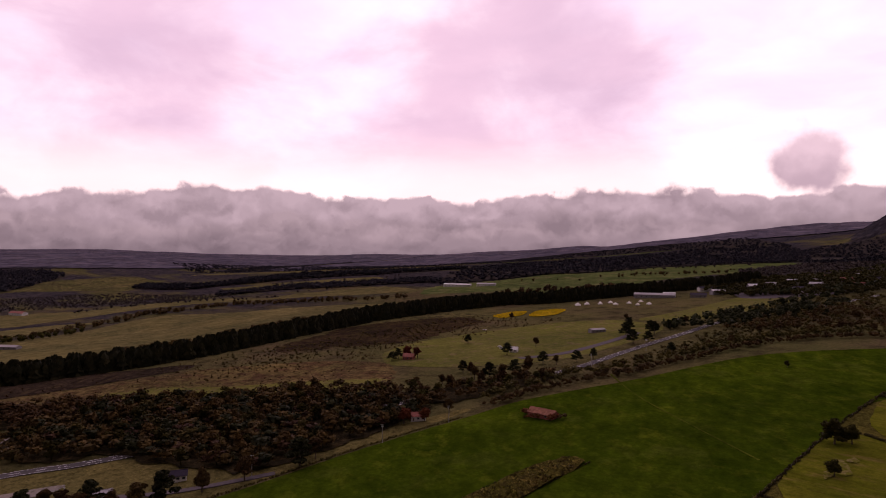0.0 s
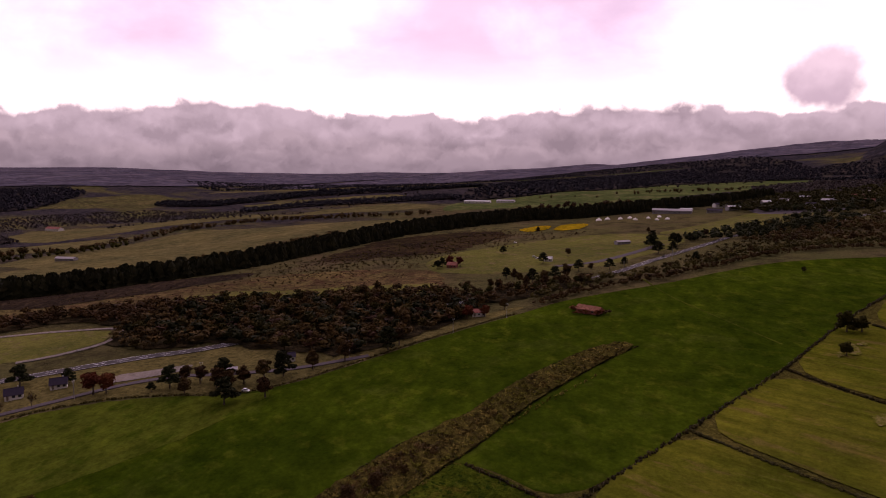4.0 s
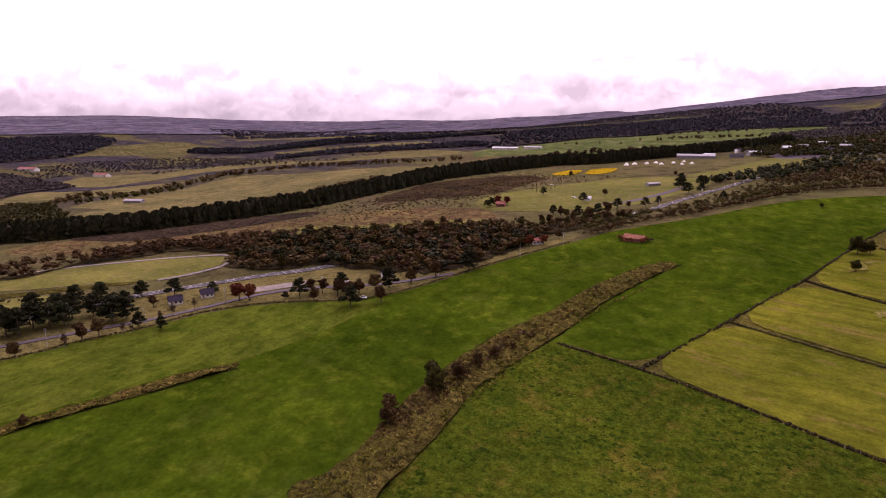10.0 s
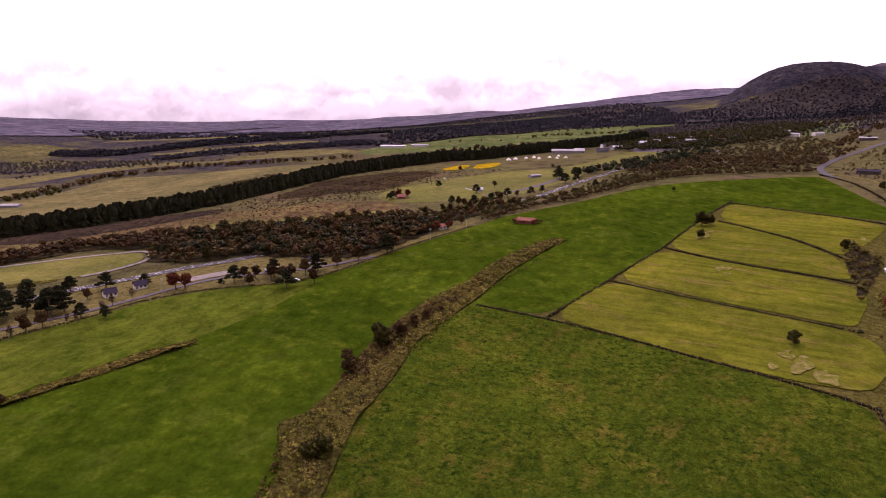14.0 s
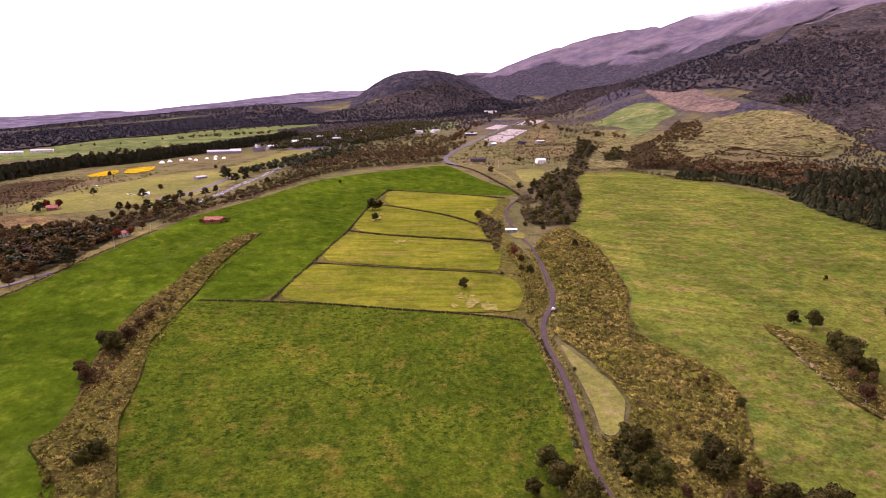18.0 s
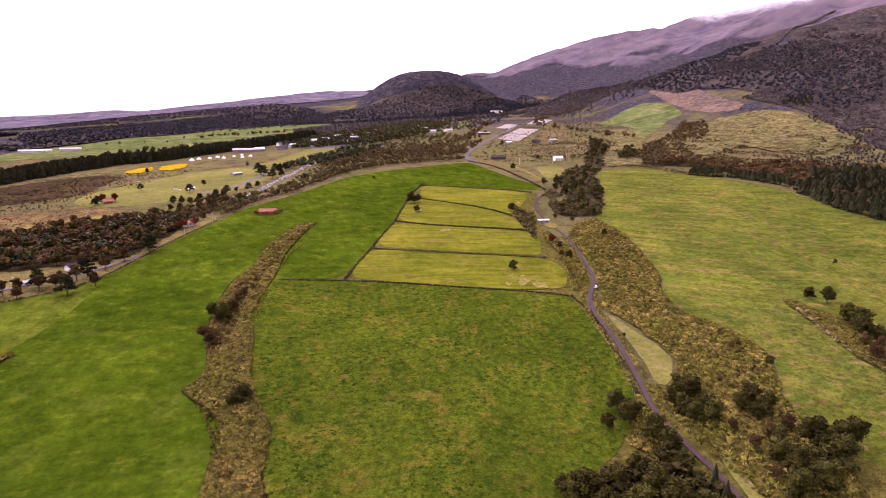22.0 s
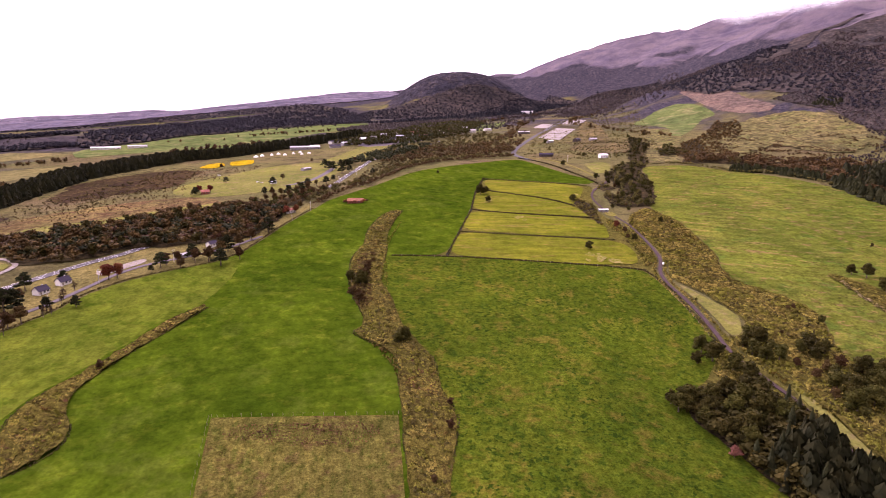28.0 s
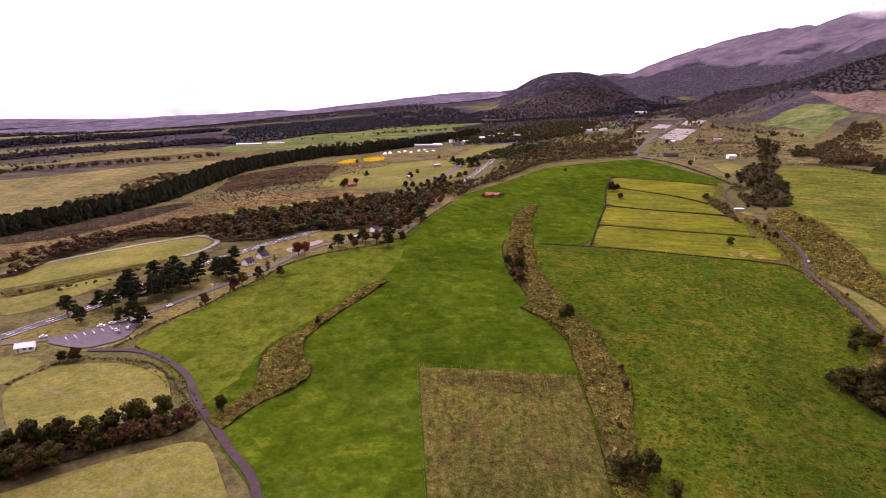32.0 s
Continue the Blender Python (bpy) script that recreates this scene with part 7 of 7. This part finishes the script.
def house(name, x, y, turn, w, d, h, top, wall, roof, label, category="house", windows=3, door=True, group="", chimney=False):
    t = thing(name, label, category, group, (x, y, ground_at(x, y) + 0.25), turn)
    body = part("wall", mesh_of("wall", *gable_walls(w, d, h, top), wall), t)
    for side in (-1, 1):
        part("roof", mesh_of("roof", *roof_slab(w, d, h, top, side), roof), t)
    part("ridge_cap", box_mesh("ridge_cap", roof, (-w / 2 - 0.5, -0.16, h + top + 0.16, w / 2 + 0.5, 0.16, h + top + 0.34)), t)
    for side in (-1, 1):
        for i in range(windows):
            cx = -w / 2 + w * (i + 0.5) / windows
            if door and side == -1 and i == 0:
                q = part("door", box_mesh("door", TIMBER, (cx - 0.5, side * d / 2 - 0.06, 0.0, cx + 0.5, side * d / 2 + 0.06, 2.05), bevel=0.02), t)
                part("handle", box_mesh("handle", METAL, (cx + 0.36, side * (d / 2 + 0.08) - 0.04, 0.95, cx + 0.42, side * (d / 2 + 0.08) + 0.04, 1.1)), q)
                continue
            q = part("window", box_mesh("window", WALL_GREY, (cx - 0.75, side * d / 2 - 0.05, 0.95, cx + 0.75, side * d / 2 + 0.05, 2.15), bevel=0.02), t)
            part("pane", box_mesh("pane", GLASS, (cx - 0.65, side * (d / 2 + 0.05) - 0.02, 1.03, cx + 0.65, side * (d / 2 + 0.05) + 0.02, 2.07)), q)
    if chimney:
        part("chimney", box_mesh("chimney", CONCRETE, (w * 0.2, 0.3, h + top * 0.4, w * 0.2 + 0.7, 1.0, h + top + 0.9), bevel=0.03), t)
    return t


house("barn", -190, 331, -3, 17, 8, 2.6, 2.2, ROOF_RED, ROOF_RUST, "derelict barn with rusty red walls and roof, overgrown", "barn", 2)
house("house", -375, 42, 70, 8, 6.5, 2.6, 2.6, WALL_WHITE, ROOF_SLATE, "white holiday cottage with a slate-blue roof", "house", 3, True, "roadside cottages", True)
house("house", -371, 62, 66, 8, 6.5, 2.6, 2.6, WALL_WHITE, ROOF_SLATE, "white holiday cottage with a slate-blue roof by the road", "house", 3, True, "roadside cottages", True)
house("shed", -309, 126, 62, 10, 4, 2.4, 0.8, WALL_GREY, ROOF_GREY, "low grey shed with a pale sheet roof", "shed", 3)
house("house", -297, 158, 60, 8, 6, 2.8, 1.8, WALL_WHITE, ROOF_SLATE, "small park building with a dark roof among trees", "house", 3)
house("house", 187, 655, 10, 13, 9, 4.2, 2.0, WALL_WHITE, ROOF_WHITE, "white farm hall with a white roof", "barn", 3)
house("house", 100, 694, -8, 24, 8, 3.4, 2.0, WALL_DARK, ROOF_SLATE, "long dark farm shed beside the road", "barn", 5)
house("house", 205, 905, 55, 22, 9, 3.6, 2.4, WALL_DARK, ROOF_SLATE, "dark farmhouse beside the nursery beds", "house", 5)
house("shed", 238, 905, 20, 16, 7, 3.0, 1.6, WALL_GREY, ROOF_GREY, "grey farm shed by the nursery beds", "shed", 3)
house("shed", 150, 905, 60, 26, 7, 3.0, 1.4, WALL_GREY, ROOF_WHITE, "long pale greenhouse hall beside the beds", "greenhouse", 5)
house("shed", 132, 1128, 0, 26, 10, 4.0, 1.8, WALL_DARK, ROOF_GREY, "dark roadside hall with a grey roof", "barn", 4)
house("shed", 85, 297, 5, 10, 5, 2.4, 0.6, WALL_GREY, ROOF_WHITE, "low shed with a white sheet roof by the lane", "shed", 2)
house("barn", -362, 982, 15, 62, 14, 4.6, 2.6, WALL_GREY, ROOF_GREY, "long grey barn by the camping ground", "barn", 8)
house("house", -394, 436, 20, 10, 7, 3.0, 2.4, ROOF_RED, ROOF_RED, "small red-roofed house beside red trees", "house", 3, True, "", True)
house("house", -256, 292, 40, 9, 6, 2.8, 1.8, WALL_WHITE, ROOF_RED, "small roadside building with a reddish roof", "house", 3)
house("barn", -820, 1062, 20, 60, 12, 4.0, 2.0, WALL_WHITE, ROOF_WHITE, "long white cattle shed on green land", "barn", 7)
house("barn", -760, 1085, 20, 40, 12, 4.0, 2.0, WALL_WHITE, ROOF_GREY, "grey-roofed cattle shed on green land", "barn", 5)
house("barn", -985, 285, 30, 30, 10, 3.6, 2.0, WALL_GREY, ROOF_GREY, "small grey farm shed at the hedge", "barn", 4)
house("house", -1850, 400, 20, 60, 16, 5, 4, WALL_WHITE, ROOF_RED, "distant red-roofed farm building", "barn", 5)
house("house", -1600, 480, 15, 46, 14, 5, 4, WALL_WHITE, ROOF_RED, "distant red-roofed hall on the plain", "barn", 5)
house("house", 300, 2080, 5, 44, 16, 8, 3, WALL_WHITE, ROOF_GREY, "distant pale hotel with a grey roof", "hotel", 7)
house("house", -430, -128, 30, 9, 6, 2.6, 1.6, WALL_WHITE, ROOF_WHITE, "small white roadside building", "house", 3)
house("house", -392, -80, 60, 9, 6, 2.6, 1.5, WALL_WHITE, ROOF_GREY, "small grey-roofed shop by the car park", "house", 3)
house("shed", -300, 640, 60, 18, 7, 3.0, 1.0, WALL_GREY, ROOF_GREY, "low rest-stop building by the highway", "shed", 4)
house("house", -322, 505, 20, 8, 6, 2.8, 2.0, WALL_WHITE, ROOF_WHITE, "small white building on the park lawn", "house", 2)
_r = np.random.RandomState(8)
for _i, (_x, _y) in enumerate([(-311, 1084), (-277, 1106), (-239, 1146), (-180, 1091), (-164, 1155), (-106, 1145), (-344, 997), (-250, 1120), (-232, 1160), (-205, 1195), (-170, 1225), (-130, 1240), (-95, 1250), (-60, 1255), (-30, 1290), (0, 1330), (-120, 1330), (-60, 1400), (-10, 1450), (-280, 1040), (-300, 1000), (20, 1250), (60, 1270), (-160, 1300), (-90, 1480)]):
    house("house", _x, _y, _r.uniform(-20, 50), _r.uniform(14, 30), _r.uniform(9, 13), _r.uniform(3.5, 5.5), _r.uniform(2, 3), _r.choice([WALL_WHITE, WALL_GREY]), _r.choice([ROOF_GREY, ROOF_SLATE, ROOF_WHITE, ROOF_RED]), "village building among dark trees", "house", 4, True, "village houses")


# ---- tents ----
def tent(x, y, wide, tall, turn, label):
    t = thing("tent", label, "tent", "camping ground", (x, y, ground_at(x, y) + 0.3), turn)
    v, n = [(0, 0, tall)], 10
    for rad, z in ((0.42, 0.62), (0.92, 0.24), (1.0, -0.1)):
        v += [(math.cos(6.2832 * k / n) * rad * wide, math.sin(6.2832 * k / n) * rad * wide, z * tall) for k in range(n)]
    f = [(0, 1 + k, 1 + (k + 1) % n) for k in range(n)]
    for q in range(2):
        f += [(1 + q * n + k, 1 + q * n + n + k, 1 + q * n + n + (k + 1) % n, 1 + q * n + (k + 1) % n) for k in range(n)]
    part("canvas", mesh_of("canvas", v, f, CANVAS), t)
    part("pole", mesh_of("pole", *tube([(0, 0, 0), (0, 0, tall * 0.6), (0, 0, tall + 0.4)], [0.06] * 3), TIMBER), t)
    part("door_flap", mesh_of("door_flap", [(wide * 0.95, -0.8, 0), (wide * 0.95, 0.8, 0), (wide * 0.5, 0.15, tall * 0.58), (wide * 0.5, -0.15, tall * 0.58)], [(0, 1, 2, 3)], WALL_GREY), t)


for _x, _y, _w in ((-429, 880, 4.5), (-412, 890, 4), (-402, 905, 4), (-385, 885, 4), (-372, 905, 3.6), (-352, 888, 3.6), (-340, 900, 3.8), (-438, 868, 5), (-362, 925, 3.6)):
    tent(_x, _y, _w, _w * 0.95, _x % 90, "white pointed canvas tent on the camp lawn")


# ---- cars ----
def car(paint, label):
    t = thing("car", label, "car", "parked cars")
    prof = [(-2.1, 0.35), (-2.15, 0.75), (-2.0, 0.95), (-1.0, 1.02), (1.1, 1.02), (2.0, 0.9), (2.15, 0.65), (2.1, 0.35)]
    n = len(prof)
    v = [(x, s * (0.85 if 0.3 < z < 0.9 else 0.78), z) for s in (-1, 1) for x, z in prof]
    f = [tuple(range(n)), tuple(reversed(range(n, 2 * n)))] + [(i, n + i, n + (i + 1) % n, (i + 1) % n) for i in range(n)]
    body = part("body", mesh_of("body", v, f, paint), t)
    cab = [(-1.5, 1.0), (-1.15, 1.48), (0.35, 1.5), (1.05, 1.02)]
    v = [(x, s * (0.76 if z < 1.2 else 0.62), z) for s in (-1, 1) for x, z in cab]
    part("window", mesh_of("window", v, [(0, 1, 2, 3), (7, 6, 5, 4), (0, 4, 5, 1), (2, 6, 7, 3)], GLASS), t)
    part("roof", box_mesh("roof", paint, (-1.16, -0.62, 1.47, 0.36, 0.62, 1.54), bevel=0.03), t)
    for x in (-1.35, 1.35):
        for s in (-0.8, 0.8):
            bm = bmesh.new()
            bmesh.ops.create_cone(bm, cap_ends=True, segments=14, radius1=0.33, radius2=0.33, depth=0.22, matrix=Matrix.Translation((x, s, 0.33)) @ Matrix.Rotation(radians(90), 4, "X"))
            w = part("wheel", baked("wheel", bm, RUBBER), t)
            bm = bmesh.new()
            bmesh.ops.create_cone(bm, cap_ends=True, segments=12, radius1=0.19, radius2=0.19, depth=0.25, matrix=Matrix.Translation((x, s, 0.33)) @ Matrix.Rotation(radians(90), 4, "X"))
            part("rim", baked("rim", bm, METAL), w)
    for s in (-0.6, 0.6):
        part("headlight", box_mesh("headlight", WALL_WHITE, (2.05, s - 0.16, 0.62, 2.16, s + 0.16, 0.78)), t)
        part("tail_light", box_mesh("tail_light", CAR_RED, (-2.18, s - 0.14, 0.68, -2.06, s + 0.14, 0.86)), t)
    return t


CARS = [car(CAR_WHITE, "white hatchback car parked on asphalt"), car(CAR_DARK, "dark saloon car parked on asphalt"), car(CAR_RED, "red hatchback car parked on asphalt")]
_spots = [(0, -409, -93, 40), (0, -405, -88, 40), (0, -401, -84, 40), (1, -398, -80, 40), (0, -396, -98, 130), (0, -391, -94, 130), (2, -393, -100, 130), (0, 82, 113, 65), (0, -276, 116, 20), (0, -340, 512, 10), (0, -348, 520, 40), (0, -430, 610, 0), (0, -386, -56, 70), (0, -432, -112, 50), (1, -222, 560, 85), (0, -206, 660, 80)]
_r = np.random.RandomState(9)
for _i in range(46):
    _k = _r.uniform(0, 1)
    _spots.append((int(_r.choice([0, 0, 1, 2])), -255 + 150 * _k + _r.uniform(-10, 10), 1075 + 75 * _k + _r.uniform(-30, 40), _r.uniform(0, 180)))
_used = set()
for _k, _x, _y, _t in _spots:
    _m = pose(_x, _y, ground_at(_x, _y) + 0.72, 0, 0, _t)
    if _k not in _used:
        CARS[_k].matrix_basis = _m
        _used.add(_k)
    else:
        copy_thing(CARS[_k], _m)


# ---- poles, fences, small things ----
def utility_pole(x, y, tall, turn):
    t = thing("utility_pole", "grey concrete utility pole with crossarm", "utility pole", "utility poles", (x, y, ground_at(x, y)), turn)
    part("pole", mesh_of("pole", *tube([(0, 0, -0.5), (0, 0, tall / 2), (0, 0, tall)], [0.20, 0.17, 0.13], 8), CONCRETE), t)
    for z in (tall - 0.5, tall - 1.4):
        a = part("crossarm", box_mesh("crossarm", METAL, (-0.9, -0.06, z, 0.9, 0.06, z + 0.12)), t)
        for i in (-0.8, 0.0, 0.8):
            part("insulator", box_mesh("insulator", WALL_WHITE, (i - 0.06, -0.06, z + 0.12, i + 0.06, 0.06, z + 0.32), bevel=0.02), a)


for _x, _y in ((-353, 12), (-366, -36), (-345, 60), (-312, 112), (-270, 182), (-246, 250), (-235, 296), (-226, 472), (-210, 549), (120, 620), (196, 640), (172, 628), (-380, -70)):
    utility_pole(_x, _y, 10.5, 25)


def fence(points, gap, label):
    c = curve_through(points, gap)
    t = thing("fence", label, "fence", "field fences")
    z = height(c[:, 0], c[:, 1])
    post = box_mesh("post", TIMBER, (-0.07, -0.07, -0.4, 0.07, 0.07, 1.35), bevel=0.015)
    for (x, y), h in zip(c, z):
        p = part("post", post, t)
        p.matrix_basis = pose(x, y, h + 0.35, 0, 0, (x * 7) % 40)
    for k in (0.6, 1.15):
        part("wire", mesh_of("wire", *tube([(x, y, h + k + 0.35) for (x, y), h in zip(c, z)], [0.006] * len(c), 3), WIRE), t)


fence([(-210, -117), (-170, -115), (-127, -113)], 4.0, "wooden post and wire fence along the weedy plot")
fence([(-211, -118), (-204, -156), (-192, -217)], 4.0, "wooden post and wire fence beside the weedy plot")
fence([(-139, 123), (-94, 119), (-45, 111), (-3, 103), (28, 96), (57, 90)], 5.0, "wooden post and wire fence across the pasture")
fence([(-94, 122), (-80, 196), (-62, 290), (-48, 380), (-32, 461)], 6.0, "wooden post and wire fence along the paddock hedge")
fence([(58, 90), (62, 60), (61, 30), (60, 0), (57, -32)], 5.0, "wooden post and wire fence beside the lane")

# brambles round the derelict barn
_r = np.random.RandomState(12)
_b = np.array([(-201, 329), (-200, 333), (-198, 336), (-197, 324), (-194, 325), (-189, 324), (-183, 324), (-180, 327), (-180, 332), (-199, 331)])
scatter("bramble", WOOD_CROWNS, _b + _r.uniform(-1, 1, _b.shape), _r.uniform(2.8, 5.2, len(_b)), RED_LEAF, "reddish brambles climbing round the derelict barn", "shrub", 12, (1.1, 1.6))


_b = np.array([(-202, 336), (-203, 331), (-201, 339), (-178, 329), (-177, 334), (-181, 323), (-187, 337), (-193, 339), (-198, 323)])
scatter("bramble", WOOD_CROWNS, _b + _r.uniform(-1, 1, _b.shape), _r.uniform(2.0, 4.2, len(_b)), BROWN_LEAF, "brown scrub crowding round the derelict barn", "shrub", 13, (1.1, 1.6))


# ---- the cloud that sits on the peak ----
def cloud_material():
    """Thin cloud: thick in the middle of its sheet, thinning out to nothing at the rim."""
    m = bpy.data.materials.new("thin_cloud")
    m.use_nodes = True
    t = m.node_tree
    t.nodes.clear()
    out, mix, clear, soft = (t.nodes.new(k) for k in ("ShaderNodeOutputMaterial", "ShaderNodeMixShader", "ShaderNodeBsdfTransparent", "ShaderNodeMixShader"))
    front, behind = t.nodes.new("ShaderNodeBsdfDiffuse"), t.nodes.new("ShaderNodeBsdfTranslucent")
    for n in (front, behind):
        n.inputs["Color"].default_value = (0.95, 0.93, 0.95, 1)
    soft.inputs[0].default_value = 0.5
    t.links.new(front.outputs[0], soft.inputs[1])
    t.links.new(behind.outputs[0], soft.inputs[2])
    uv = t.nodes.new("ShaderNodeUVMap")
    rim = t.nodes.new("ShaderNodeVectorMath")
    rim.operation = "LENGTH"
    t.links.new(uv.outputs[0], rim.inputs[0])
    add = t.nodes.new("ShaderNodeMath")
    add.operation = "MULTIPLY_ADD"
    t.links.new(noise_of(t, 0.006, 5.0, 0.6), add.inputs[0])
    add.inputs[1].default_value = 1.1
    t.links.new(rim.outputs["Value"], add.inputs[2])
    t.links.new(range_of(t, add.outputs[0], 0.66, 1.34, 0.93, 0.0), mix.inputs[0])
    t.links.new(clear.outputs[0], mix.inputs[1])
    t.links.new(soft.outputs[0], mix.inputs[2])
    t.links.new(mix.outputs[0], out.inputs[0])
    return m


def cloud_sheet(cx, cy, cz, wide, tall, facing, mat):
    """A bowed sheet of vapour that stands before the ridge."""
    n, k = 28, 16
    c, s = math.cos(radians(facing)), math.sin(radians(facing))
    v, uvs = [], []
    for j in range(k + 1):
        for i in range(n + 1):
            a, b = 2 * i / n - 1, 2 * j / k - 1
            bow = 120 * (1 - a * a) * (1 - 0.5 * b * b) + 30 * noise.noise(Vector((a * 2, b * 2, cx * 0.01)))
            x, y = a * wide, -bow
            v.append((cx + c * x - s * y, cy + s * x + c * y, cz + b * tall))
            uvs.append((a, b))
    f = [(j * (n + 1) + i, j * (n + 1) + i + 1, (j + 1) * (n + 1) + i + 1, (j + 1) * (n + 1) + i) for j in range(k) for i in range(n)]
    me = mesh_of("cloud", v, f, mat, True)
    layer = me.uv_layers.new(name="sheet")
    for loop in me.loops:
        layer.data[loop.index].uv = uvs[loop.vertex_index]
    tagged(new("cloud", me), "thin pale cloud draped over the mountain top", "cloud", "", "structure")


VAPOUR = cloud_material()
for _x, _y, _z, _w, _h in ((1235, 2333, 554, 230, 60), (1349, 2218, 566, 300, 75), (1314, 1890, 539, 260, 70)):
    cloud_sheet(_x, _y, _z, _w, _h, -30, VAPOUR)
